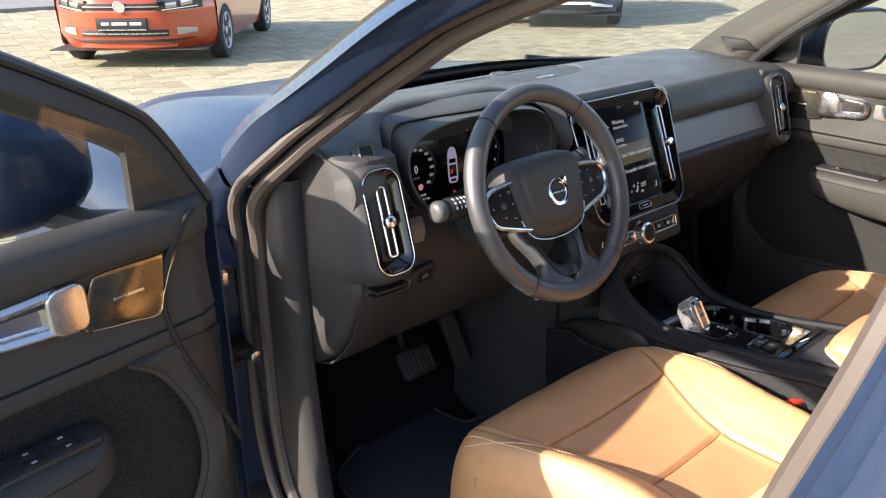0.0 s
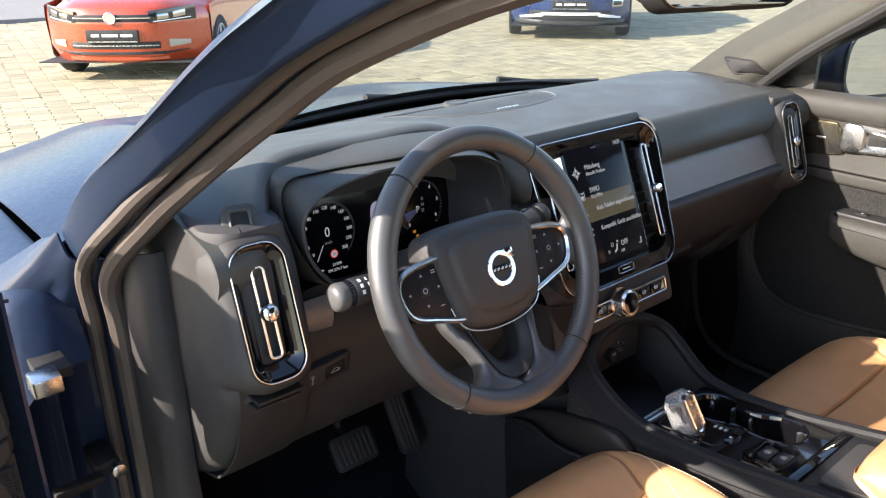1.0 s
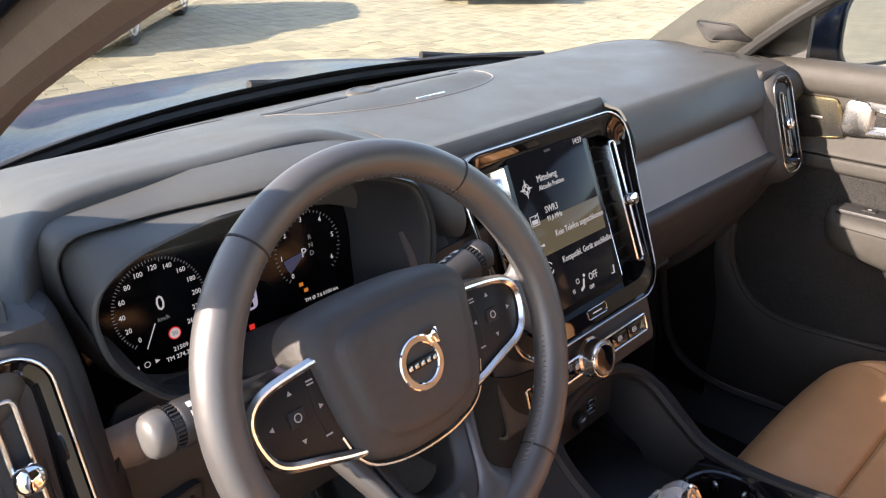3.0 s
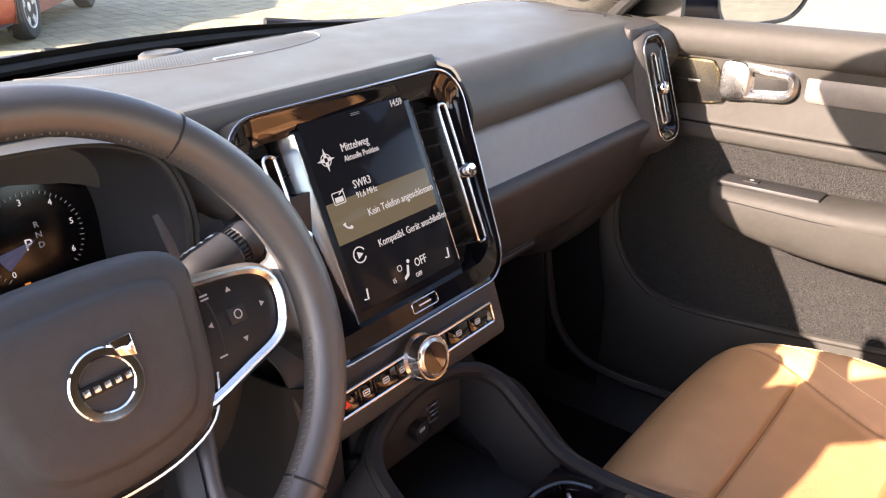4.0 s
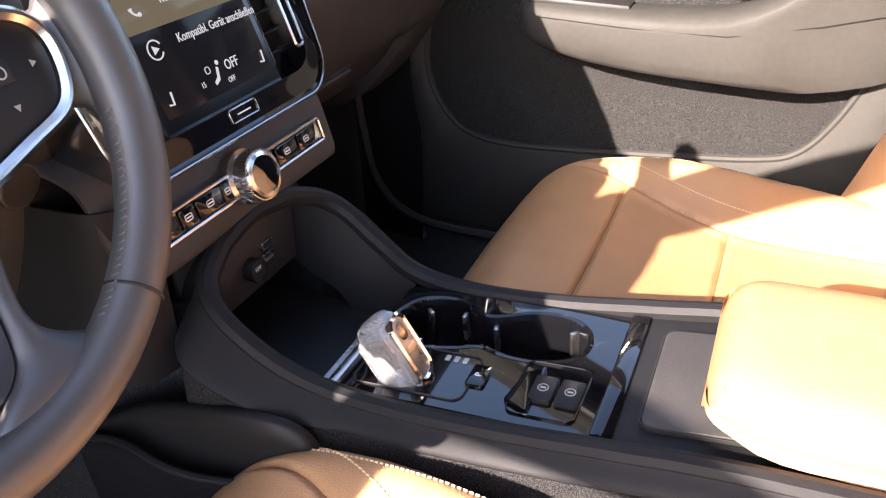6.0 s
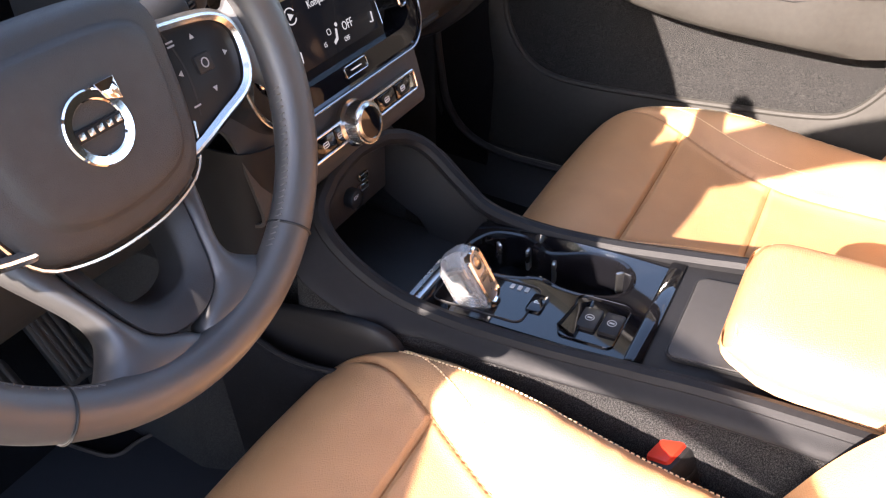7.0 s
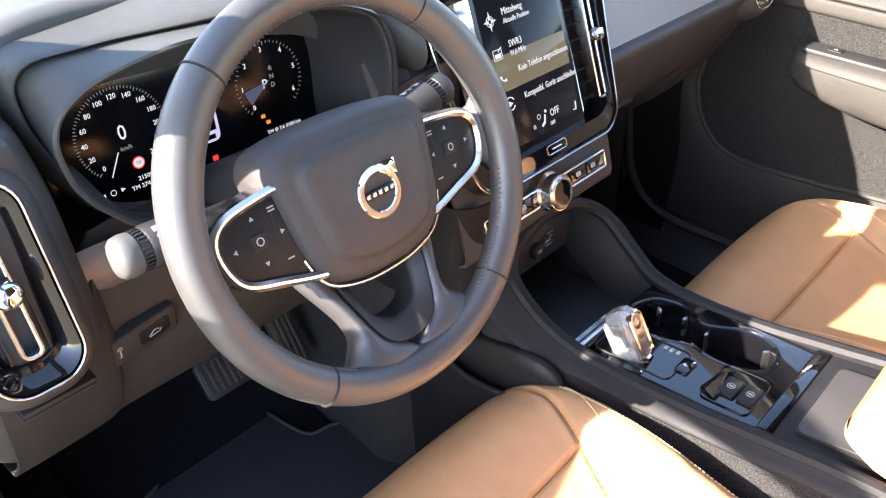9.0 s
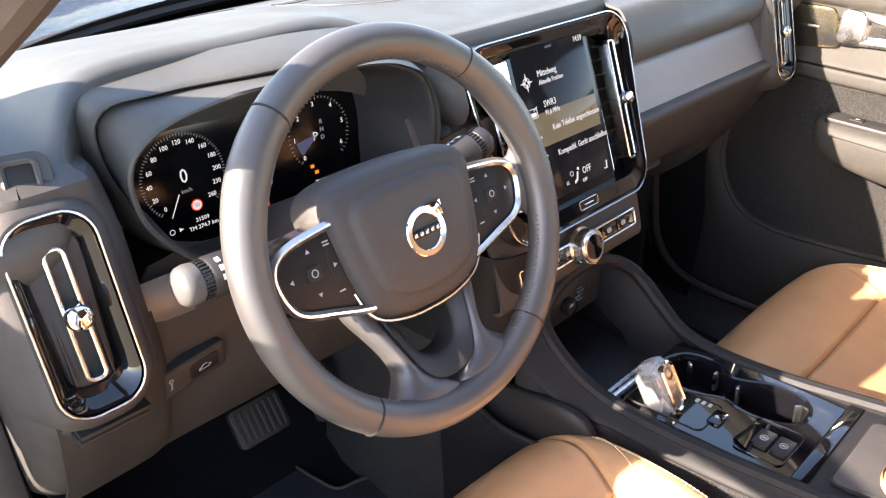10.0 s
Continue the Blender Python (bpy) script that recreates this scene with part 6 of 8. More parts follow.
pedal("brake_pedal", (-0.318, 0.312, 0.482), 0.092, 0.066, 52, "ribbed black rubber brake pedal")
pedal("accelerator_pedal", (-0.222, 0.285, 0.520), 0.044, 0.13, 58, "ribbed black rubber accelerator pedal")
mat_ = thing("floor_mat", (-0.42, 0.05, 0.30), "black carpet floor mat with sewn border", "floor mat")
mo = [(p.x, p.y) for p in spline([(-0.60, -0.20, 0), (-0.60, 0.10, 0), (-0.585, 0.26, 0), (-0.53, 0.31, 0), (-0.44, 0.345, 0), (-0.30, 0.372, 0), (-0.252, 0.350, 0), (-0.238, 0.29, 0), (-0.225, 0.245, 0), (-0.19, 0.235, 0), (-0.155, 0.215, 0), (-0.145, 0.17, 0), (-0.15, 0.0, 0), (-0.17, -0.2, 0)], 4, True)]
bm = bmesh.new()
plate(bm, basis((0, 0, 0.302), (1, 0, 0), (0, 1, 0)), mo[::-1], 0, 0.008, 0.003)
part("carpet_sheet", bm, M_MAT, mat_)
bm = bmesh.new()
sweep(bm, [(x, y, 0.309) for x, y in shrink(mo, 0.004)], 0.004, 6, closed=True)
part("border", bm, M_SEAL, mat_, "sewn border")
bm = bmesh.new()
box(bm, -0.66, -0.585, 0.25, 0.46, 0.30, 0.40, 0.02, pose(0, 0.0, 0, 0, 0, 0))
part("foot_rest", bm, M_DARK, body, "black foot rest")

# ---- interior mirror ----
im = thing("interior_mirror", (0.0, -0.17, 1.40), "dark frameless rear-view mirror on the windscreen", "mirror")
IM = basis((-0.02, -0.185, 1.352), (1, -0.25, 0), (0, 0.15, 1))
bm = bmesh.new()
plate(bm, IM, rrect(0.25, 0.080, 0.034, 6), -0.034, 0.004, 0.003)
part("housing", bm, M_BLACK, im)
bm = bmesh.new()
plate(bm, IM, rrect(0.242, 0.072, 0.031, 6), 0.003, 0.0055, 0.001)
part("glass", bm, M_MIRROR, im)
bm = bmesh.new()
sweep(bm, [(-0.015, -0.155, 1.36), (-0.005, -0.13, 1.38), (0, -0.12, 1.42)], 0.014, 8)
part("stem", bm, M_BLACK, im)
# unseen pod, added to widen the mirror's shadow on the passenger door
bm = bmesh.new()
loft(bm, [[(u * w, y, zt) for u in (-1, -0.9)] + [(u * w, y, z) for u in (-0.8, -0.4, 0, 0.4, 0.8)] + [(u * w, y, zt) for u in (0.9, 1)] for y, z, zt, w in ((0.01, 1.375, 1.385, 0.04), (-0.03, 1.335, 1.40, 0.05), (-0.08, 1.318, 1.42, 0.055), (-0.13, 1.320, 1.435, 0.055), (-0.155, 1.345, 1.445, 0.05))], 2, 2)
thicken(bm, 0.003)
part("shadow_pod", bm, M_BLACK, im, "unseen black pod behind the glass that widens the mirror shadow")


# ---- instrument read-outs ----
clu = thing("instrument_display", (-0.372, 0.13, 1.012), "black digital instruments with white dials", "instruments")
CT = CL @ Matrix.Translation((0, 0, 0.0008))


def ticks(cx, cy, r, a0, a1, n, label, long=0.0025):
    bm = bmesh.new()
    for k in range(n):
        a = radians(a0 + (a1 - a0) * k / (n - 1))
        box(bm, r - (long * 1.6 if k % 5 == 0 else long), r, -0.00025, 0.00025, 0, 0.0003, 0, CT @ pose(cx, cy, 0, 0, 0, math.degrees(a)))
    ob_ = part("dial_ticks", bm, M_TEXTDIM, clu, label)
    ob_["kind"] = "stuff"


ticks(-0.083, 0.002, 0.046, 225, -45, 66, "fine white dial ticks")
ticks(0.086, 0.004, 0.042, 225, -45, 41, "fine white dial ticks")
for k, txt in enumerate(("0", "20", "40", "60", "80", "100", "120", "140", "160", "180", "200", "230", "260")):
    a = radians(225 - 270 * k / 12)
    words("dial_number", txt, CT @ Matrix.Translation((-0.083 + 0.037 * math.cos(a), 0.002 + 0.037 * math.sin(a), 0)), 0.0070, M_TEXT, clu, "CENTER", 0.9)
for k, txt in enumerate(("0", "1", "2", "3", "4", "5", "6")):
    a = radians(225 - 270 * k / 6.3)
    words("dial_number", txt, CT @ Matrix.Translation((0.086 + 0.034 * math.cos(a), 0.004 + 0.034 * math.sin(a), 0)), 0.0078, M_TEXT, clu, "CENTER", 0.9)
words("speed", "0", CT @ Matrix.Translation((-0.083, 0.003, 0)), 0.021, M_TEXT, clu, "CENTER", 0.85)
words("unit", "km/h", CT @ Matrix.Translation((-0.083, -0.012, 0)), 0.006, M_TEXTDIM, clu, "CENTER")
words("gear", "P", CT @ Matrix.Translation((0.080, 0.001, 0)), 0.014, M_TEXT, clu, "CENTER")
for k, txt in enumerate("RND"):
    words("gear", txt, CT @ Matrix.Translation((0.090, 0.016 - 0.009 * k, 0)), 0.0075, M_TEXTDIM, clu, "CENTER")
words("read_out", "17°C", CT @ Matrix.Translation((-0.052, 0.055, 0)), 0.0078, M_TEXT, clu, "CENTER")
words("read_out", "14:59", CT @ Matrix.Translation((0.026, 0.055, 0)), 0.0078, M_TEXT, clu, "CENTER")
words("read_out", "21509", CT @ Matrix.Translation((-0.073, -0.046, 0)), 0.0062, M_TEXT, clu, "CENTER")
words("read_out", "TM 274.7 km", CT @ Matrix.Translation((-0.073, -0.054, 0)), 0.0062, M_TEXT, clu, "CENTER")
words("read_out", "TM Ø 7.6 l/100 km", CT @ Matrix.Translation((0.094, -0.052, 0)), 0.0058, M_TEXT, clu, "CENTER")
bm = bmesh.new()
plate(bm, CT @ Matrix.Translation((-0.083, 0.002, 0)) @ pose(0, 0, 0, 0, 0, 240), [(0.018, -0.0005), (0.043, -0.0004), (0.043, 0.0004), (0.018, 0.0005)], 0, 0.0004, 0.0001)
part("pointer", bm, M_TEXT, clu)
bm = bmesh.new()
lathe(bm, CT @ Matrix.Translation((-0.076, -0.030, 0)), [(0, 0), (0.0062, 0), (0.0062, 0.0003), (0, 0.0003)], 24)
part("limit_sign", bm, M_LRED, clu, "red-rimmed speed limit sign")
bm = bmesh.new()
lathe(bm, CT @ Matrix.Translation((-0.076, -0.030, 0.0003)), [(0, 0), (0.005, 0), (0.005, 0.0003), (0, 0.0003)], 24)
part("limit_face", bm, M_TEXT, clu)
words("limit_value", "50", CT @ Matrix.Translation((-0.076, -0.030, 0.0007)), 0.006, M_BLACK, clu, "CENTER")
bm = bmesh.new()
plate(bm, CT @ Matrix.Translation((0.086, 0.004, 0)), [(0.0, 0.0)] + [(0.033 * math.cos(radians(a)), 0.033 * math.sin(radians(a))) for a in (188, 198, 208, 218)], 0, 0.0002, 0.0001)
part("dial_sector", bm, glow("lcd_sector", (0.2, 0.22, 0.4), 0.04), clu, "violet dial sector")
# the small car symbol between the dials
CS = CT @ Matrix.Translation((0.004, -0.006, 0))
bm = bmesh.new()
plate(bm, CS, [(p.x, p.y) for p in spline([(-0.008, 0.032, 0), (0, 0.036, 0), (0.008, 0.032, 0), (0.0115, 0.018, 0), (0.012, -0.018, 0), (0.010, -0.030, 0), (0, -0.032, 0), (-0.010, -0.030, 0), (-0.012, -0.018, 0), (-0.0115, 0.018, 0)], 3, True)][::-1], 0, 0.0004, 0.0001)
sym = part("car_symbol", bm, M_LVIOLET, clu, "pale violet car symbol")
for y0, y1, w in ((0.006, 0.014, 0.008), (-0.020, 0.002, 0.0085), (-0.029, -0.024, 0.006)):
    bm = bmesh.new()
    box(bm, -w, w, y0, y1, 0.0004, 0.0007, 0, CS)
    part("symbol_window", bm, M_PIANO, sym)
bm = bmesh.new()
box(bm, -0.006, -0.001, -0.014, -0.006, 0.0007, 0.001, 0, CS)
part("symbol_seat", bm, M_LRED, sym)
bm = bmesh.new()
box(bm, -0.003, 0.003, -0.0525, -0.047, 0.0, 0.0004, 0.0, CS)
part("belt_warning", bm, M_LRED, clu, "red belt warning")
for x, y in ((0.046, 0.055), (0.070, -0.032), (0.075, -0.040)):
    bm = bmesh.new()
    box(bm, x - 0.0025, x + 0.0025, y - 0.002, y + 0.002, 0.0, 0.0004, 0.0, CT)
    part("amber_warning", bm, M_LAMBER, clu, "amber warning light")
bm = bmesh.new()
for x, w in ((-0.118, -1), (-0.098, 1)):
    plate(bm, CT @ Matrix.Translation((x, -0.050, 0)) @ pose(0, 0, 0, 0, 0, 0 if w > 0 else 180), [(-0.002, -0.002), (0.0025, 0), (-0.002, 0.002)], 0, 0.0003, 0.0001)
ring(bm, CT @ Matrix.Translation((-0.108, -0.050, 0)), [(0.003 * math.cos(a), 0.003 * math.sin(a)) for a in [2 * math.pi * q / 14 for q in range(14)]], 0.0006, 0, 0.0003, 0.0001)
part("cruise_symbol", bm, M_TEXT, clu)

# ---- doors ----
HINGE = V(-0.844, 0.179, 0)
SWING = radians(80.4)


def shut(y, w, z):
    return V(0.72 - w, y, z)


def swung(y, w, z):
    a, b = -0.72 + w - HINGE.x, y - HINGE.y
    return V(HINGE.x - 0.017 + a * math.cos(SWING) + b * math.sin(SWING), HINGE.y - 0.023 - a * math.sin(SWING) + b * math.cos(SWING), z + 0.007)


def local(P, y, z, w=0.0):
    """A frame on the door: x along it to the rear (as seen from inside), z into the cabin."""
    o = P(y, w, z)
    r = (P(y - 0.1, w, z) - o)
    n = (P(y, w + 0.1, z) - o)
    u = V(0, 0, 1)
    r, n = r.normalized(), n.normalized()
    return Matrix(((r.x, u.x, n.x, o.x), (r.y, u.y, n.y, o.y), (r.z, u.z, n.z, o.z), (0, 0, 0, 1)))


def door(P, name, label, front):
    d = thing(name, P(-0.2, 0, 0.42), label, "car door")
    ys = [front, front - 0.01, front - 0.04, 0.08 if front > 0.1 else 0.05, 0.0, -0.1, -0.2, -0.3, -0.4, -0.5, -0.6, -0.68, -0.70]
    e = lambda y: -0.035 * max(0, 1 - (front - y) / 0.03) ** 2
    # upper roll with the window sill
    bm = bmesh.new()
    loft(bm, [[P(y, w + e(y), z) for w, z in ((-0.045, 1.072), (-0.03, 1.088), (-0.008, 1.090), (0.010, 1.082), (0.018, 1.066), (0.016, 1.046), (0.008, 1.036), (0.002, 1.034))] for y in ys], 3)
    thicken(bm, 0.003)
    part("upper_roll", bm, M_DOOR, d, "charcoal padded door top")
    bm = bmesh.new()
    loft(bm, [[P(y, w + e(y), z) for w, z in ((0.003, 1.036), (0.000, 1.02), (-0.003, 1.0), (-0.002, 0.975), (0.002, 0.945), (0.004, 0.932), (0.007, 0.9285))] for y in ys], 3)
    thicken(bm, 0.003)
    part("middle_band", bm, M_DOOR, d, "charcoal door band")
    bm = bmesh.new()
    loft(bm, [[P(y, w + e(y), z) for w, z in ((0.002, 0.9262), (0.0066, 0.9255), (0.0084, 0.9235), (0.0090, 0.919), (0.0090, 0.913), (0.0085, 0.906), (0.006, 0.901), (-0.002, 0.896))] for y in ys], 3)
    thicken(bm, 0.003)
    part("lower_band", bm, M_DOOR, d, "charcoal door band with a fine joint")
    # felt field
    bm = bmesh.new()
    loft(bm, [[P(y, w, z) for w, z in ((-0.002, 0.899), (-0.008, 0.86), (-0.010, 0.78), (-0.010, 0.70), (-0.006, 0.64), (-0.002, 0.58))] for y in (0.115, 0.0, -0.2, -0.4, -0.6, -0.68)], 2)
    thicken(bm, 0.003)
    part("felt_panel", bm, M_FELT, d, "grey flecked felt panel")
    # frame of the felt field: front cheek and lower shell
    rimp = spline([(0.012, 0.0, 0.902), (0.055, 0.0, 0.866), (0.092, 0.0, 0.79), (0.100, 0.0, 0.71), (0.078, 0.0, 0.645), (0.03, 0.0, 0.595), (-0.04, 0.0, 0.578), (-0.16, 0.0, 0.585), (-0.34, 0.0, 0.606), (-0.47, 0.0, 0.624), (-0.53, 0.0, 0.645), (-0.57, 0.0, 0.70), (-0.60, 0.0, 0.78), (-0.63, 0, 0.90)], 5)
    if front < 0.15:
        rimp = [V(p.x - 0.038 * max(0.0, min(1.0, (p.x + 0.3) / 0.3)), p.y, p.z) for p in rimp]
    bm = bmesh.new()
    sweep(bm, [P(p.x, 0.004, p.z) for p in rimp], 0.006, 8)
    part("felt_border", bm, M_DOOR, d, "rounded charcoal border of the felt")
    out_ = []
    for p in rimp:
        c = V(-0.22, 0, 0.78)
        v = p - c
        t = 10.0
        if v.x > 1e-6:
            t = min(t, (front - 0.005 - c.x) / v.x)
        if v.x < -1e-6:
            t = min(t, (-0.695 - c.x) / v.x)
        if v.z < -1e-6:
            t = min(t, (0.40 - c.z) / v.z)
        if v.z > 1e-6:
            t = min(t, (0.9035 - c.z) / v.z)
        out_.append(c + v * max(1.0, t))
    bm = bmesh.new()
    surf(bm, [[P(p.x, 0.006, p.z) for p in rimp], [P(p.x + (q.x - p.x) * 0.15, 0.014, p.z + (q.z - p.z) * 0.15) for p, q in zip(rimp, out_)], [P(p.x + (q.x - p.x) * 0.5, 0.016, p.z + (q.z - p.z) * 0.5) for p, q in zip(rimp, out_)], [P(q.x, 0.010 + e(q.x), q.z) for q in out_], [P(q.x, -0.04, q.z) for q in out_]])
    part("lower_shell", bm, M_DOOR, d, "charcoal plastic door shell", angle=50)
    if front < 0.15:
        # the joint of the front cheek: a black tube paints the groove's shade
        bm = bmesh.new()
        sweep(bm, spline([P(y, w, z) for y, w, z in ((0.088, 0.013, 1.084), (0.060, 0.018, 1.056), (0.044, 0.005, 1.010), (0.035, 0.004, 0.962), (0.037, 0.008, 0.928), (0.046, 0.013, 0.89), (0.062, 0.0175, 0.846), (0.093, 0.0160, 0.774), (0.119, 0.0125, 0.71))], 6), 0.0042, 8)
        part("cheek_joint", bm, M_BLACK, d, "joint of the front cheek, its groove shade laid on in black")
    # armrest
    bm = bmesh.new()
    rows_ = []
    for y, k, zt, zb in ((-0.072, 0.12, 0.832, 0.812), (-0.078, 0.55, 0.842, 0.796), (-0.092, 0.85, 0.846, 0.784), (-0.12, 1.0, 0.846, 0.772), (-0.20, 1.05, 0.848, 0.758), (-0.30, 1.1, 0.851, 0.752), (-0.40, 1.1, 0.862, 0.752), (-0.46, 1.05, 0.89, 0.753), (-0.52, 0.9, 0.93, 0.756), (-0.60, 0.7, 0.955, 0.775), (-0.66, 0.5, 0.96, 0.80), (-0.70, 0.3, 0.96, 0.83)):
        w = 0.070 * k
        rows_.append([P(y, a, b) for a, b in ((-0.01, zt - 0.004), (w * 0.35, zt), (w * 0.72, zt - 0.002), (w * 0.95, zt - 0.012), (w, zt - 0.03 if zt - zb > 0.05 else (zt + zb) / 2), (w * 0.93, zb + 0.014), (w * 0.6, zb + 0.002), (-0.01, zb))])
    loft(bm, rows_, 3, 2)
    part("armrest", bm, M_DOOR, d, "padded charcoal armrest", angle=60)
    bm = bmesh.new()
    sweep(bm, [P(y, a, b) for y, a, b in ((-0.085, 0.045, 0.826), (-0.12, 0.0705, 0.827), (-0.25, 0.0755, 0.826), (-0.40, 0.0775, 0.830), (-0.52, 0.0650, 0.855), (-0.62, 0.047, 0.88))], 0.0008, 5)
    part("armrest_seam", bm, M_BLACK, d)
    # window switch block
    L = local(P, -0.175, 0.848, 0.030)
    bm = bmesh.new()
    box(bm, -0.080, 0.080, -0.006, 0.005, -0.022, 0.022, 0.004, L)
    sw = part("switch_block", bm, M_DARK, d, "dark window switch block")
    for k in ((-0.045, -0.01), (-0.045, 0.012), (-0.005, -0.01), (-0.005, 0.012), (0.04, 0.0)) if P is swung else ((-0.03, 0.0),):
        bm = bmesh.new()
        box(bm, k[0] - 0.012, k[0] + 0.012, 0.004, 0.0072, k[1] - 0.008, k[1] + 0.008, 0.0015, L)
        part("switch", bm, M_BLACK, sw)
        bm = bmesh.new()
        box(bm, k[0] - 0.003, k[0] + 0.003, 0.0072, 0.0075, k[1] - 0.002, k[1] + 0.002, 0, L)
        part("symbol", bm, M_LINE, sw)
    # speaker grille
    G = local(P, -0.014, 0.998, 0.0045)
    go = [(-0.074, 0.033), (-0.04, 0.034), (0.0, 0.0345), (0.030, 0.034), (0.040, 0.027), (0.050, 0.004), (0.060, -0.018), (0.056, -0.032), (0.03, -0.038), (-0.005, -0.042), (-0.040, -0.046), (-0.050, -0.022), (-0.062, 0.006)]
    go = [(p.x, p.y) for p in spline([(a, b, 0) for a, b in go], 3, True)]
    bm = bmesh.new()
    plate(bm, G, go[::-1], -0.008, 0.002, 0.001)
    gr = part("speaker_grille", bm, M_GRILLE, d, "bronze speaker grille of woven metal")
    bm = bmesh.new()
    ring(bm, G, go[::-1], 0.0022, -0.004, 0.0032, 0.0008)
    part("grille_frame", bm, M_GRILLE, gr)
    bm = bmesh.new()
    for i in range(-27, 24):
        for j in range(-19, 14):
            x, y = i * 0.0028 + (j % 2) * 0.0014, j * 0.0023
            if -0.054 - 0.38 * y < x < 0.045 - 0.38 * y and -0.036 + 0.1 * (x - 0.04) < y < 0.0285 and not (abs(y + 0.0032) < 0.003 and -0.026 < x < 0.018):
                q = [bm.verts.new(G @ V(x + a, y + b, 0.0024)) for a, b in ((-0.0014, -0.0009), (-0.0002, -0.0012), (0.0014, 0.0009), (0.0002, 0.0012))]
                bm.faces.new(q)
    ob_ = part("perforation", bm, M_BLACK, gr, "tiny dark grille holes", keep=True)
    ob_["kind"] = "stuff"
    bm = bmesh.new()
    box(bm, -0.024, 0.016, -0.0052, -0.0012, 0.002, 0.0032, 0.0005, G)
    part("nameplate", bm, M_SILVER, gr, "small silver maker's bar")
    # inner handle
    H = local(P, -0.124, 1.004, 0.0)
    ho = rrect(0.118, 0.056, 0.022, 6)
    ho = [(x, y * (1.0 - 0.15 * (x / 0.06))) for x, y in ho]
    bm = bmesh.new()
    ring(bm, H, ho, 0.012, -0.01, 0.014, 0.005)
    hd = part("door_handle", bm, M_SILVER, d, "satin chrome inner door handle")
    bm = bmesh.new()
    vs_ = surf(bm, [[H @ V(x, y, z) for x, y in shrink(ho, q)] for q, z in ((0.010, 0.011), (0.0125, 0.004), (0.016, 0.0015))], close_v=True)
    bm.faces.new(vs_[-1])
    part("cup", bm, M_CHROME, hd, "satin chrome recess")
    bm = bmesh.new()
    plate(bm, H @ Matrix.Translation((-0.0365, 0, 0)), [(x, y * (1.0 - 0.15 * (x - 0.0365) / 0.06)) for x, y in rrect(0.048, 0.056, 0.015, 6)], -0.006, 0.0150, 0.0035, 3)
    part("lever", bm, M_SILVER, hd, "satin chrome lever")
    # inlay behind the handle
    I = local(P, -0.30, 1.006, 0.0)
    bm = bmesh.new()
    plate(bm, I, rrect(0.215, 0.046, 0.010, 4), -0.004, 0.003, 0.002)
    part("inlay", bm, M_INLAY, d, "grey-brown metal-look inlay")
    # outer skin and window frame
    bm = bmesh.new()
    loft(bm, [[P(y, w, z) for w, z in ((-0.05, 1.075 - 0.05 * max(0, y - 0.05) / 0.25), (-0.10, 1.06 - 0.05 * max(0, y - 0.05) / 0.25), (-0.15, 0.98), (-0.175, 0.85), (-0.185, 0.65), (-0.17, 0.48), (-0.12, 0.40))] for y in (front + 0.035, front, 0.0, -0.3, -0.6, -0.74)], 2)
    surf(bm, [[P(front + 0.02, w, z) for w in (-0.16, -0.10, -0.03)] for z in (0.42, 0.6, 0.8, 1.07)])
    thicken(bm, 0.004)
    part("outer_skin", bm, M_PAINT, d, "dark blue painted outer skin")
    fr_ = spline([(front - 0.002, -0.035, 1.055), (front - 0.03, -0.035, 1.105), (0.055, -0.028, 1.165), (0.015, -0.020, 1.20), (-0.12, 0.005, 1.275), (-0.26, 0.03, 1.34), (-0.42, 0.06, 1.39), (-0.60, 0.085, 1.42), (-0.70, 0.09, 1.42)], 5)
    bm = bmesh.new()
    rows_ = [[P(p.x + a, p.y + b, p.z + c) for a, b, c in ((-0.016, 0.012, -0.020), (-0.003, 0.020, -0.004), (0.011, 0.013, 0.012), (0.015, -0.01, 0.016), (0.009, -0.026, 0.012), (-0.010, -0.026, -0.015), (-0.018, -0.008, -0.023))] for p in fr_]
    surf(bm, rows_, close_v=True, cap=True)
    part("window_frame", bm, M_DOOR, d, "charcoal window frame")
    bm = bmesh.new()
    sweep(bm, [P(p.x + 0.016, p.y + 0.010, p.z + 0.018) for p in fr_], 0.007, 8)
    part("frame_seal", bm, M_RUBBER, d, "black rubber frame seal")
    bm = bmesh.new()
    sail = [P(front - 0.02, -0.024, 1.085), P(0.022, -0.022, 1.085), P(0.022, -0.020, 1.19), P(0.055, -0.026, 1.16), P(front - 0.03, -0.03, 1.10)]
    bm.faces.new([bm.verts.new(p) for p in sail])
    thicken(bm, 0.012)
    part("mirror_sail", bm, M_DARK, d, "dark triangular mirror foot cover")
    bm = bmesh.new()
    cols = [(front - 0.04, 1.10), (0.02, 1.19), (-0.12, 1.265), (-0.26, 1.33), (-0.42, 1.375), (-0.60, 1.41), (-0.69, 1.41)]
    surf(bm, [[P(y, -0.028 + (z - 1.06) * t * 0.33, 1.075 + (z - 1.075) * t) for y, z in cols] for t in (0, 0.5, 1)])
    thicken(bm, 0.004)
    gl = part("window_glass", bm, M_GLASS, d, "clear side window")
    gl.visible_shadow = False
    # door mirror
    mr = thing("wing_mirror", P(0.06, -0.2, 1.05), "glossy dark door mirror with a clear glass", "wing mirror", "door mirrors")
    my = -0.075 if P is swung else 0.0
    toe = lambda x: my + (0.0 if P is swung else 0.42 * min(x, 0.0) + 0.2 * max(x, 0.0))
    bm = bmesh.new()
    rows_ = []
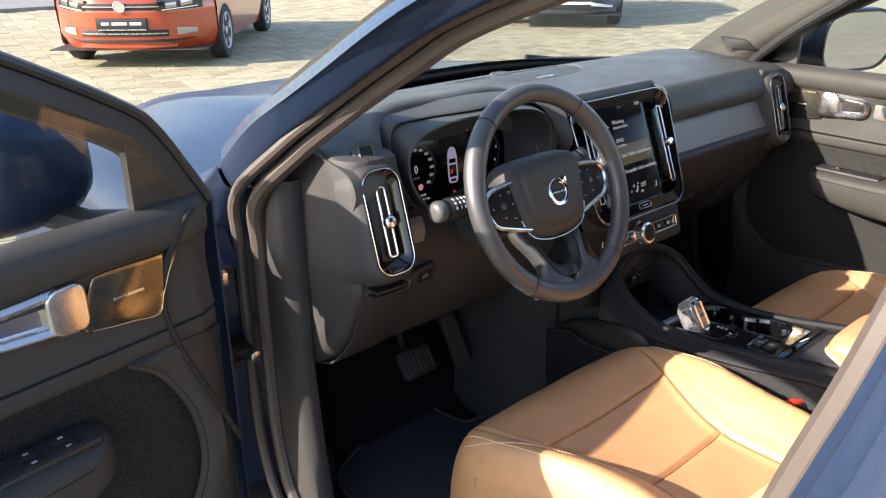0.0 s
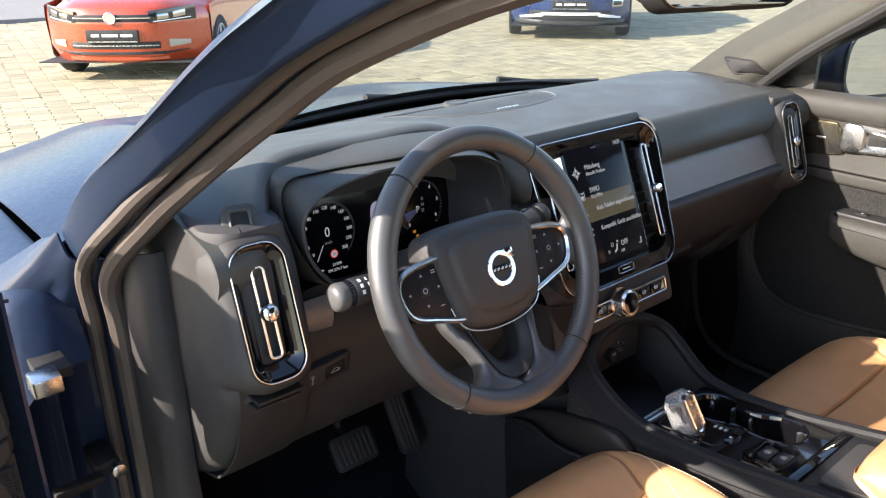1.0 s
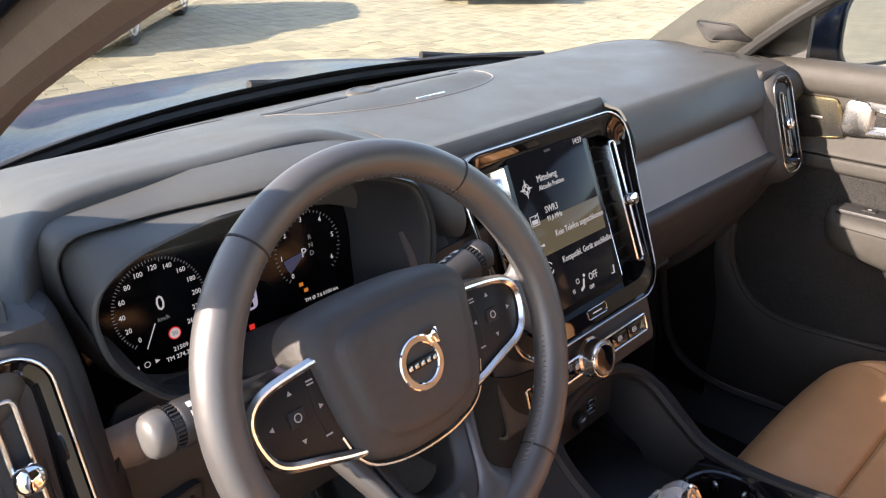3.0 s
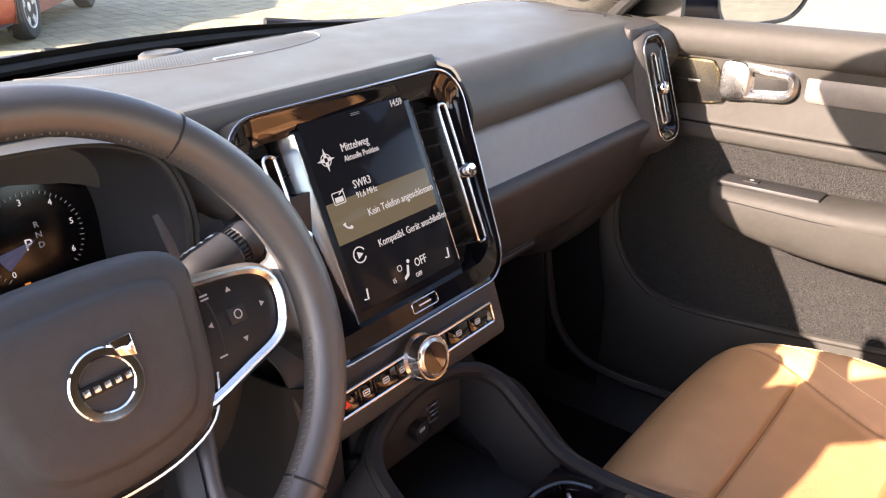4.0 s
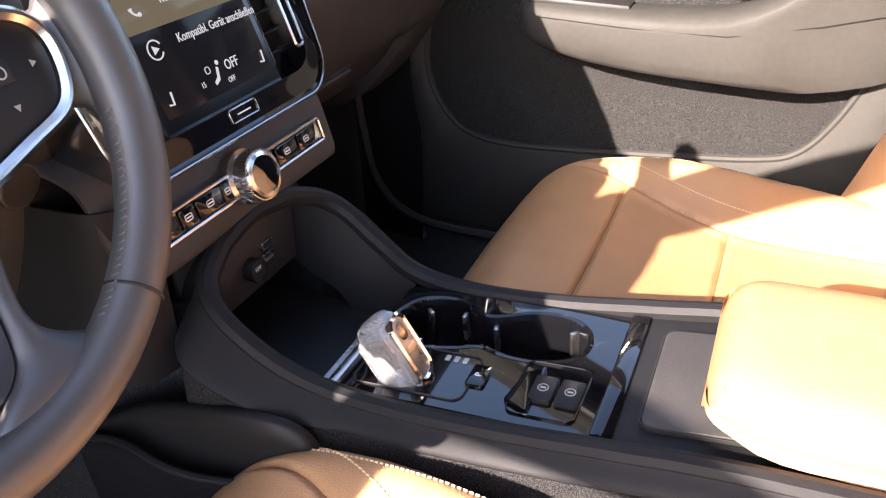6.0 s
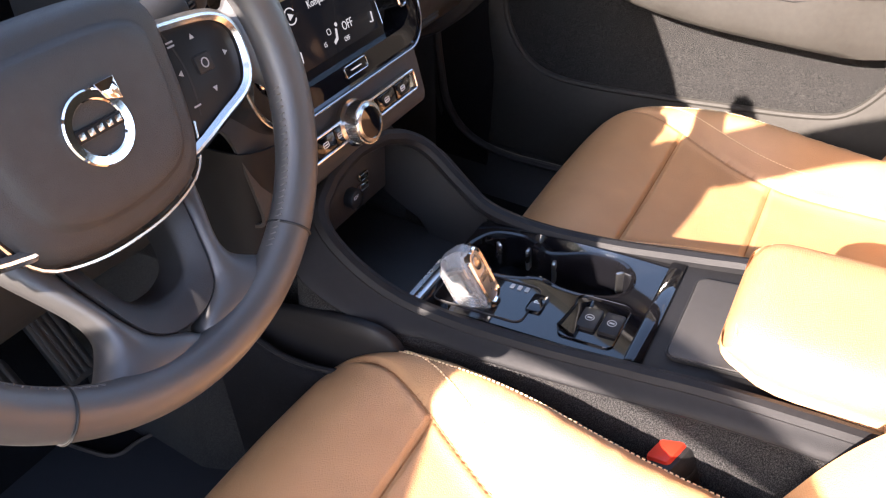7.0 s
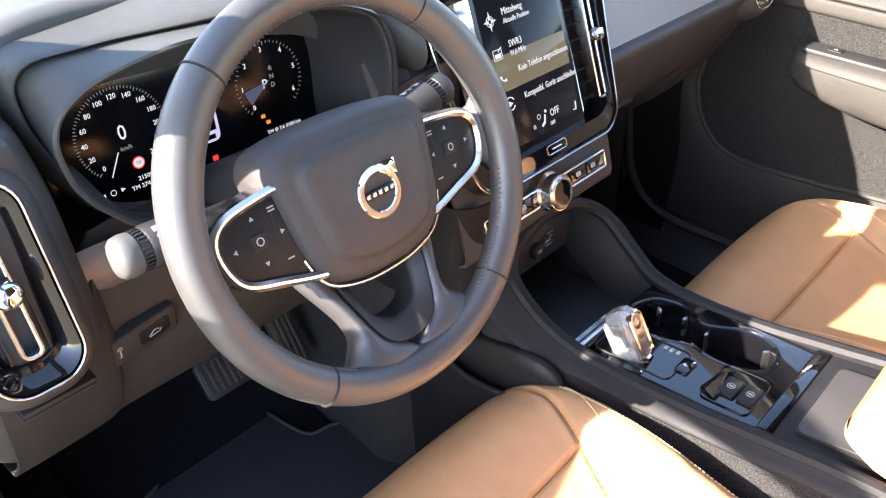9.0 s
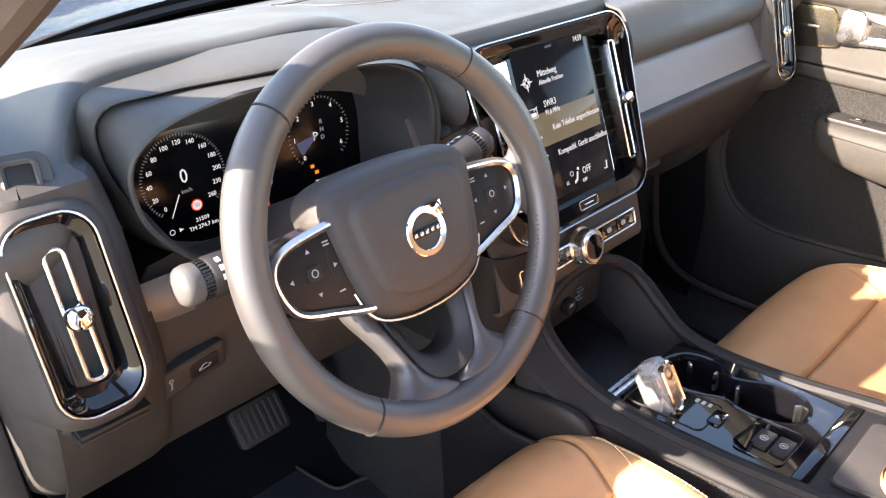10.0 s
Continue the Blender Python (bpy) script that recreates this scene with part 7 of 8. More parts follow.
    for y, k in ((-0.022, 0.965), (-0.018, 0.985), (0.0, 1.0), (0.03, 0.99), (0.065, 0.94), (0.095, 0.84), (0.115, 0.68), (0.128, 0.45), (0.132, 0.2)):
        rows_.append([P(y + toe(x), -0.222 + x * k, 1.135 + z * k - 0.01 * (1 - k)) for x, z in rrect(0.262, 0.170, 0.070, 7)])
    surf(bm, rows_, close_v=True, cap=True)
    part("shell", bm, M_PAINT, mr, "glossy dark blue shell", angle=50)
    bm = bmesh.new()
    bm.faces.new([bm.verts.new(P(-0.0225 + toe(x), -0.222 + x, 1.135 + z)) for x, z in rrect(0.238, 0.148, 0.060, 7)])
    thicken(bm, 0.003)
    part("glass", bm, M_MIRROR, mr, "mirror glass", keep=True)
    bm = bmesh.new()
    rows_ = [[P(-0.0245 + toe(x), -0.222 + x, 1.135 + z) for x, z in shrink(rrect(0.253, 0.162, 0.066, 7), q)] for q in (0.0, 0.007)]
    surf(bm, rows_, close_v=True)
    thicken(bm, 0.003)
    part("bezel", bm, M_PLASTIC, mr, "charcoal bezel")
    bm = bmesh.new()
    sweep(bm, [P(0.04 + my, -0.16, 1.075), P(0.04 + my * 0.5, -0.10, 1.06), P(0.04, -0.06, 1.06)], 0.026, 8, flat=0.6)
    part("foot", bm, M_DARK, mr)
    return d


door(swung, "driver_door", "open driver's door with charcoal lining and chrome handle", 0.125)
door(shut, "passenger_door", "closed passenger door with charcoal lining and grey felt", 0.16)

# hinge bolt and check strap on the hinge pillar
hb = thing("door_hinge", (-0.76, 0.22, 0.715), "black steel door hinge with a bright bolt", "hinge")
bm = bmesh.new()
box(bm, -0.792, -0.758, 0.222, 0.285, 0.706, 0.730, 0.006)
box(bm, -0.85, -0.785, 0.205, 0.225, 0.708, 0.722, 0.005)
part("bracket", bm, M_BLACK, hb)
bm = bmesh.new()
lathe(bm, basis((-0.765, 0.214, 0.717), (1, 0, 0), (0, 0, 1)), [(0, -0.004), (0.010, -0.004), (0.010, 0.006), (0.006, 0.008), (0, 0.008)], 12)
part("bolt", bm, M_SILVER, hb, "bright hexagon bolt")
ck = thing("check_strap", (-0.83, 0.17, 0.9), "pale metal door check strap", "check strap")
bm = bmesh.new()
box(bm, -0.852, -0.818, 0.165, 0.20, 0.888, 0.912, 0.003)
part("bracket", bm, M_SILVER, ck)
bm = bmesh.new()
box(bm, -0.84, -0.80, 0.19, 0.31, 0.893, 0.907, 0.002)
part("strap", bm, M_BLACK, ck)

# pillar speakers
tw = thing("pillar_speaker", (0.68, 0.155, 1.12), "dark slanted tweeter grille in the pillar trim", "speaker")


def on_trim(a, b, lift):
    """A place on the pillar trim: a along the grille, b up it."""
    y, z = 0.153 - a, 1.131 + b
    hit = TRIM_R.ray_cast(V(0.40, y, z), V(1, 0, 0))[0]
    return V((hit.x if hit else 0.68) - lift, y, z)


TWO = [(x - 0.95 * y, y) for x, y in rrect(0.082, 0.031, 0.008, 5)]
bm = bmesh.new()
vs = surf(bm, [[on_trim(x * k, y * k, q) for x, y in TWO] for k, q in ((1.0, -0.004), (1.0, 0.002), (0.97, 0.003), (0.6, 0.0032), (0.2, 0.0034))], close_v=True)
bm.faces.new(vs[-1])
part("grille", bm, M_DARK, tw, "dark cloth grille")
bm = bmesh.new()
sweep(bm, [on_trim(x * 1.03, y * 1.06, 0.002) for x, y in TWO], 0.0022, 6, closed=True)
part("frame", bm, M_BLACK, tw, "thin black frame")
# wipers
for x0, x1, y in ((-0.28, 0.22, 0.61), (0.10, 0.60, 0.60)):
    wp = thing("wiper", (x0, y, 1.06), "black windscreen wiper arm", "wiper", "windscreen wipers")
    bm = bmesh.new()
    sweep(bm, spline([(x0, base_line(x0) + 0.095, 1.052), ((x0 + x1) / 2, base_line((x0 + x1) / 2) + 0.085, 1.070), (x1, base_line(x1) + 0.085, 1.062)], 8), 0.009, 6, flat=0.6)
    part("blade", bm, M_RUBBER, wp)
    bm = bmesh.new()
    sweep(bm, [(x1, base_line(x1) + 0.14, 1.040), ((x0 + x1) / 2, base_line((x0 + x1) / 2) + 0.10, 1.078)], 0.008, 6)
    part("arm", bm, M_BLACK, wp)


# ---- outside: the yard ----
bm = bmesh.new()
surf(bm, [[(x, y, -0.02) for x in (-600, -60, -12, -2, 6, 18, 60, 600)] for y in (-600, -60, -12, -2, 8, 18, 60, 600)])
M_YARD = material("yard_paving", (0.24, 0.21, 0.135), 0.9, scale=3, vary=0.14, bump=0.3, bump_scale=60)
nt = M_YARD.node_tree
bs = nt.nodes["Principled BSDF"]
src = bs.inputs["Base Color"].links[0].from_socket
bk_ = nt.nodes.new("ShaderNodeTexBrick")
bk_.inputs["Scale"].default_value = 1.0
bk_.inputs["Brick Width"].default_value, bk_.inputs["Row Height"].default_value = 0.22, 0.12
bk_.inputs["Mortar Size"].default_value = 0.004
bk_.inputs["Color1"].default_value, bk_.inputs["Color2"].default_value, bk_.inputs["Mortar"].default_value = (1, 1, 1, 1), (0.85, 0.85, 0.85, 1), (0.45, 0.42, 0.38, 1)
nt.links.new(nt.nodes["Texture Coordinate"].outputs["Object"], bk_.inputs["Vector"])
mu_ = nt.nodes.new("ShaderNodeMix")
mu_.data_type, mu_.blend_type = "RGBA", "MULTIPLY"
mu_.inputs[0].default_value = 1.0
nt.links.new(src, mu_.inputs[6])
nt.links.new(bk_.outputs[0], mu_.inputs[7])
nt.links.new(mu_.outputs[2], bs.inputs["Base Color"])
ground = part("ground", bm, M_YARD)
tagged(ground, "weathered pale paved ground of a car yard", "ground", kind="structure")



def road_wheel(parent, m, r):
    """A wheel in the frame m: z points out of the car."""
    bm = bmesh.new()
    w = 0.185
    lathe(bm, m, [(r * 0.62, -w), (r * 0.93, -w), (r * 0.985, -w + 0.02), (r, -w + 0.05), (r, -0.05), (r * 0.985, -0.02), (r * 0.93, 0.0), (r * 0.75, 0.004), (r * 0.64, -0.004), (r * 0.62, -0.02)], 32)
    wh = part("wheel", bm, M_TYRE, parent, "black tyre")
    bm = bmesh.new()
    n = 40
    rows_ = [[m @ V(q * math.cos(2 * math.pi * j / n), q * math.sin(2 * math.pi * j / n), z) for j in range(n)] for q, z in ((r * 0.66, -0.012), (r * 0.655, 0.0), (r * 0.61, -0.002), (r * 0.60, -0.05), (r * 0.56, -0.12))]
    surf(bm, rows_, close_v=True)
    part("rim", bm, M_RIM, wh, "silver alloy rim")
    bm = bmesh.new()
    lathe(bm, m, [(0, -0.125), (r * 0.58, -0.125), (r * 0.58, -0.12), (0, -0.12)], 24)
    part("drum", bm, M_BLACK, wh)
    for k in range(5):
        for q in (-7, 7):
            bm = bmesh.new()
            mm = m @ pose(0, 0, 0, 0, 0, 72 * k + q + 90)
            surf(bm, [[mm @ V(x, y, z) for x, y, z in ((a, -w_, zz), (a, w_, zz), (a, w_ * 0.6, zz - 0.03), (a, -w_ * 0.6, zz - 0.03))] for a, w_, zz in ((0.02, 0.013, -0.02), (r * 0.35, 0.012, -0.012), (r * 0.62, 0.015, -0.006))], close_v=True, cap=True)
            part("spoke", bm, M_RIM, wh)
    bm = bmesh.new()
    lathe(bm, m, [(0, -0.03), (0.045, -0.03), (0.045, -0.012), (0.03, -0.008), (0, -0.008)], 20)
    part("hub_cap", bm, M_RIM, wh)


def parked_car(name, at, ahead, paint, W, L, nose, label, tall, r, suv):
    """A parked car: at is the ground below the middle of its nose, ahead the way it faces."""
    f = V(ahead[0], ahead[1], 0).normalized()
    s = V(-f.y, f.x, 0)
    m0 = Matrix(((s.x, f.x, 0, at[0]), (s.y, f.y, 0, at[1]), (0, 0, 1, 0), (0, 0, 0, 1)))
    c = thing(name, (at[0], at[1], 0), label, "car", "parked cars")
    hw = W / 2

    def face(x):
        return -0.50 * (abs(x) / hw) ** 3.0

    def skin(x, z, off=0.0):
        return m0 @ V(x, face(x) + off - 0.10 * max(0, (z - nose) / 0.2) ** 1.5 - 0.05 * max(0, (0.34 - z) / 0.14), z)

    # lower body
    bm = bmesh.new()
    zs = (0.20, 0.24, 0.34, 0.46, 0.58, nose - 0.08, nose, nose + 0.05)
    rows_ = []
    for z in zs:
        inset = 0.05 * max(0, (0.34 - z) / 0.14)
        rows_.append([m0 @ V(x * (1 - inset), face(x) - inset - 0.06 * max(0, (z - nose + 0.05) / 0.1) ** 1.6, z) for x in [hw * (-1 + 2 * i / 28) for i in range(29)]])
    surf(bm, rows_)
    for sg in (-1, 1):
        side = []
        for z in zs:
            wdt = hw * (1 - 0.03 * max(0, (0.34 - z) / 0.14) + 0.02 * math.sin(math.pi * min(1, max(0, (z - 0.3) / 0.6))))
            side.append([m0 @ V(sg * wdt, -0.50 - (L - 0.7) * i / 20, z + (0.10 * min(1, i / 5) if z >= nose else 0)) for i in range(21)])
        surf(bm, side)
    part("bumper_body", bm, paint, c, "painted body with shaped bumper", angle=50)
    bm = bmesh.new()
    rows_ = []
    for y, z, k in ((-0.06, nose + 0.045, 0.99), (-0.16, nose + 0.10, 0.98), (-0.35, nose + 0.15, 0.97), (-0.65, nose + 0.19, 0.96), (-0.95, nose + 0.215, 0.95)):
        rows_.append([m0 @ V(x * k, y + face(x) * (1 if y > -0.5 else 0.4), z - 0.09 * (abs(x) / hw) ** 3 + 0.012 * math.exp(-((abs(x) - hw * 0.55) / 0.08) ** 2)) for x in [hw * (-1 + 2 * i / 24) for i in range(25)]])
    loft(bm, rows_, 1, 3)
    part("bonnet", bm, paint, c, "painted bonnet")
    sh = nose + 0.13
    bm = bmesh.new()
    rows_ = []
    for y, z, k in ((-0.95, nose + 0.20, 0.93), (-1.25, nose + 0.42, 0.86), (-1.60, tall - 0.04, 0.78), (-2.0, tall, 0.76), (-2.9, tall - 0.01, 0.75), (-3.5, tall - 0.10, 0.74), (-L + 0.05, nose + 0.2, 0.86)):
        rows_.append([m0 @ V(hw * k * x, y, z - 0.03 * abs(x) ** 4) for x in (-1, -0.7, -0.3, 0, 0.3, 0.7, 1)])
    loft(bm, rows_, 2, 3)
    part("roof", bm, paint, c, "painted roof")
    bm = bmesh.new()
    for sg in (-1, 1):
        surf(bm, [[m0 @ V(sg * hw * 0.985, y, sh - 0.04) for y in (-0.9, -1.6, -2.4, -3.2, -L + 0.1)], [m0 @ V(sg * hw * k, y, z) for y, z, k in ((-0.98, nose + 0.22, 0.93), (-1.62, tall - 0.05, 0.79), (-2.2, tall - 0.02, 0.77), (-3.2, tall - 0.06, 0.76), (-L + 0.12, nose + 0.25, 0.85))]])
    surf(bm, [[m0 @ V(hw * x, -L + 0.18, z) for x in (-1, 0, 1)] for z in (0.25, 0.9, nose + 0.2)])
    part("side_glass", bm, M_PIANO, c, "dark tinted windows")
    bm = bmesh.new()
    surf(bm, [[m0 @ V(hw * k * x, y + 0.012, z + 0.008) for x in (-1, -0.5, 0, 0.5, 1)] for y, z, k in ((-0.97, nose + 0.21, 0.88), (-1.25, nose + 0.41, 0.81), (-1.56, tall - 0.06, 0.74))])
    part("windscreen", bm, M_PIANO, c, "dark windscreen")

    def strip(pname, x0, x1, z0, z1, mat, off, lab="", parent=c, taper=0.0, n_=14, rise=0.0):
        bm_ = bmesh.new()
        rows2 = []
        for zz, q in ((z0, -0.02), (z0, off * 0.6), (z0 + (z1 - z0) * 0.12, off), (z1 - (z1 - z0) * 0.12, off), (z1, off * 0.6), (z1, -0.02)):
            row = []
            for i in range(n_ + 1):
                t = i / n_
                x = x0 + (x1 - x0) * t
                k = (1 - taper * (t if abs(x1) > abs(x0) else 1 - t)) if abs(abs(x1) - abs(x0)) > 1e-6 else 1
                zc = (z0 + z1) / 2
                row.append(skin(x, zc, q + 0.0) * 1.0 + V(0, 0, (zz - zc) * k + rise * (t if abs(x1) > abs(x0) else 1 - t)))
            rows2.append(row)
        surf(bm_, rows2, cap=False)
        return part(pname, bm_, mat, parent, lab, angle=40)

    if not suv:
        strip("upper_grille", -0.42, 0.42, nose - 0.085, nose - 0.015, M_BLACK, 0.006, "black upper grille")
        strip("chrome_bar", -0.40, 0.40, nose - 0.055, nose - 0.040, M_CHROME, 0.014, "thin chrome bar")
        for sg in (-1, 1):
            hl = strip("headlight", sg * 0.38, sg * 0.78, nose - 0.095, nose + 0.020, M_GLOSS, 0.008, "clear headlight unit", taper=-0.25, rise=0.03)
            strip("lens", sg * 0.46, sg * 0.56, nose - 0.070, nose - 0.010, M_EDGE, 0.011, "bright reflector", hl, rise=0.01)
            strip("lens", sg * 0.60, sg * 0.70, nose - 0.055, nose + 0.012, M_EDGE, 0.011, "bright reflector", hl, rise=0.02)
            strip("lamp_bar", sg * 0.42, sg * 0.74, nose - 0.090, nose - 0.080, M_WHITE, 0.012, "thin white lamp bar", hl, rise=0.03)
            strip("fog_trim", sg * 0.54, sg * 0.72, 0.355, 0.435, M_GREYTRIM, 0.008, "grey fog lamp cover", taper=0.45)
            strip("lower_slot", sg * 0.50, sg * 0.70, 0.288, 0.312, M_BLACK, 0.006, "black lower slot", taper=0.6, rise=0.02)
        strip("lower_grille", -0.46, 0.46, 0.345, 0.415, M_BLACK, 0.006, "black lower grille")
        strip("grille_bar", -0.45, 0.45, 0.372, 0.384, M_SILVER, 0.012, "silver grille bar")
        strip("splitter", -0.50, 0.50, 0.285, 0.315, M_BLACK, 0.008, "black lower slot")
        strip("lip", -0.52, 0.52, 0.225, 0.262, paint, 0.012, "painted lower lip")
        pz = 0.475
    else:
        strip("upper_grille", -0.55, 0.55, nose - 0.12, nose + 0.0, M_BLACK, 0.008, "black upper grille")
        strip("chrome_bar", -0.53, 0.53, nose - 0.05, nose - 0.035, M_CHROME, 0.014, "thin chrome bar")
        for sg in (-1, 1):
            hl = strip("headlight", sg * 0.50, sg * 0.82, nose - 0.11, nose + 0.03, M_PIANO, 0.012, "clear headlight unit", taper=0.15, rise=0.02)
            strip("lens", sg * 0.58, sg * 0.76, nose - 0.08, nose + 0.0, M_ALLOY, 0.018, "bright reflector", hl)
            fg = strip("fog_lamp", sg * 0.60, sg * 0.76, 0.47, 0.57, M_CHROME, 0.016, "chrome-ringed fog lamp")
            strip("lens", sg * 0.62, sg * 0.74, 0.487, 0.553, M_PIANO, 0.022, "dark lamp glass", fg)
            strip("silver_wing", sg * 0.40, sg * 0.74, 0.335, 0.385, M_WHITE, 0.024, "pale silver bumper wing", taper=0.4, rise=-0.045)
        strip("lower_grille", -0.60, 0.60, 0.30, 0.42, M_BLACK, 0.010, "black lower grille")
        strip("silver_trim", -0.42, 0.42, 0.355, 0.395, M_WHITE, 0.020, "pale silver bumper trim")
        strip("lip", -0.80, 0.80, 0.22, 0.29, M_DARK, 0.020, "dark plastic lip")
        pz = 0.50
    # plate with unreadable print
    bm = bmesh.new()
    pm = basis(skin(0, pz, 0.018), s, (0, 0, 1))
    plate(bm, pm, rrect(0.53, 0.125, 0.008, 3), -0.03, 0.008, 0.002)
    pl = part("number_plate", bm, M_BLACK, c, "dark advertising plate")
    for x0, x1 in ((-0.21, -0.13), (-0.10, 0.06), (0.09, 0.21)):
        bm = bmesh.new()
        box(bm, x0, x1, -0.004, 0.022, 0.008, 0.009, 0, pm)
        part("print_bar", bm, M_WHITE, pl)
    bm = bmesh.new()
    box(bm, -0.255, 0.255, -0.058, -0.048, 0.008, 0.0095, 0, pm)
    part("plate_edge", bm, M_SILVER, pl)
    bm = bmesh.new()
    bz = nose - 0.048
    bmx = basis(skin(0, bz, 0.016), s, (0, 0, 1))
    lathe(bm, bmx, [(0, 0), (0.062, 0), (0.062, 0.008), (0.056, 0.012), (0.052, 0.008), (0, 0.008)], 28)
    part("badge", bm, M_CHROME, c, "round silver emblem")
    # wheels and arches
    for sg in (-1, 1):
        for y in (-0.86, -0.86 - (L - 1.5)):
            o = m0 @ V(sg * (hw - 0.015), y, r)
            zax = s * sg
            mm = basis(o, zax.cross(V(0, 0, 1)) * -1, V(0, 0, 1))
            mm = Matrix(((-zax.y, 0, zax.x, o.x), (zax.x, 0, zax.y, o.y), (0, 1, 0, o.z), (0, 0, 0, 1)))
            bm = bmesh.new()
            lathe(bm, mm, [(0, -0.02), (r + 0.030, -0.02), (r + 0.030, 0.030), (0, 0.030)], 32)
            for v_ in bm.verts:
                v_.co.z = max(v_.co.z, 0.21)
            part("wheel_arch", bm, M_BLACK, c, "black wheel arch")
            road_wheel(c, mm @ Matrix.Translation((0, 0, 0.042)), r)
    for sg in (-1, 1):
        bm = bmesh.new()
        mc = m0 @ V(sg * (hw + 0.08), -1.15, nose + 0.28)
        lathe(bm, basis(mc, s, (0, 0, 1)), [(0, -0.05), (0.05, -0.045), (0.085, -0.01), (0.09, 0.03), (0.08, 0.045), (0, 0.046)], 20)
        part("door_mirror", bm, paint, c)
    bm = bmesh.new()
    surf(bm, [[m0 @ V(x, y, 0.21) for x in (-hw * 0.95, 0, hw * 0.95)] for y in (-0.05, -1.0, -L + 0.2)])
    thicken(bm, 0.01)
    part("underbody", bm, M_BLACK, c)
    return c


parked_car("orange_hatchback", (1.70, 7.70), (-0.634, -0.773), M_ORANGE, 1.75, 4.05, 0.70, "orange metallic hatchback parked on pale paving", 1.45, 0.315, False)
parked_car("blue_suv", (7.95, 6.95), (-0.74, -0.67), M_BLUE, 1.78, 4.10, 0.80, "dark blue compact suv parked on pale paving", 1.58, 0.335, True)

# wheels under the near car
for x in (-0.82, 0.82):
    for y in (0.98, -1.70):
        sg = 1 if x > 0 else -1
        mm = Matrix(((0, 0, sg, x), (sg, 0, 0, y), (0, 1, 0, 0.335), (0, 0, 0, 1)))
        road_wheel(body, mm, 0.345)

# a grey road beyond the paving
bm = bmesh.new()
surf(bm, [[(x, y + 0.0 * x, z) for x in (-40, -5, 0, 5, 10, 20, 60)] for y, z in ((15.4, -0.012), (15.42, 0.06), (15.55, 0.07), (15.57, 0.01), (22, 0.01))])
kb = part("road", bm, M_ASPHALT)
tagged(kb, "grey asphalt road behind a low kerb", "road", kind="structure")

# interlocking paving stones
M_PAVER = material("paver", (0.25, 0.22, 0.136), 0.85, scale=14, vary=0.16, bump=0.6, bump_scale=120)
nt = M_PAVER.node_tree
bs = nt.nodes["Principled BSDF"]
src = bs.inputs["Base Color"].links[0].from_socket
oi = nt.nodes.new("ShaderNodeObjectInfo")
ge = nt.nodes.new("ShaderNodeNewGeometry")
ad = nt.nodes.new("ShaderNodeMath")
nt.links.new(oi.outputs["Random"], ad.inputs[0])
nt.links.new(ge.outputs["Random Per Island"], ad.inputs[1])
fr = nt.nodes.new("ShaderNodeMath")
fr.operation = "FRACT"
nt.links.new(ad.outputs[0], fr.inputs[0])
hs = nt.nodes.new("ShaderNodeHueSaturation")
mr_ = nt.nodes.new("ShaderNodeMapRange")
mr_.inputs[3].default_value, mr_.inputs[4].default_value = 0.78, 1.16
nt.links.new(fr.outputs[0], mr_.inputs[0])
nt.links.new(mr_.outputs[0], hs.inputs["Value"])
nt.links.new(src, hs.inputs["Color"])
nt.links.new(hs.outputs[0], bs.inputs["Base Color"])
A, B, C_ = 0.098, 0.0795, 0.016
STONE = [(-A + C_, -B), (-A / 2.2, -B), (-A / 3.2, -B + C_ * 0.0), (A / 3.2, -B), (A - C_, -B), (A, -B + C_), (A - C_ * 1.1, -B * 0.35), (A - C_ * 1.1, B * 0.35), (A, B - C_), (A - C_, B), (-A + C_, B), (-A, B - C_), (-A + C_ * 1.1, B * 0.35), (-A + C_ * 1.1, -B * 0.35), (-A, -B + C_)]
k = len(STONE)
tv = [(x * 0.985, y * 0.985, 0.0) for x, y in STONE] + [(x, y, -0.004) for x, y in STONE] + [(x, y, -0.02) for x, y in STONE]
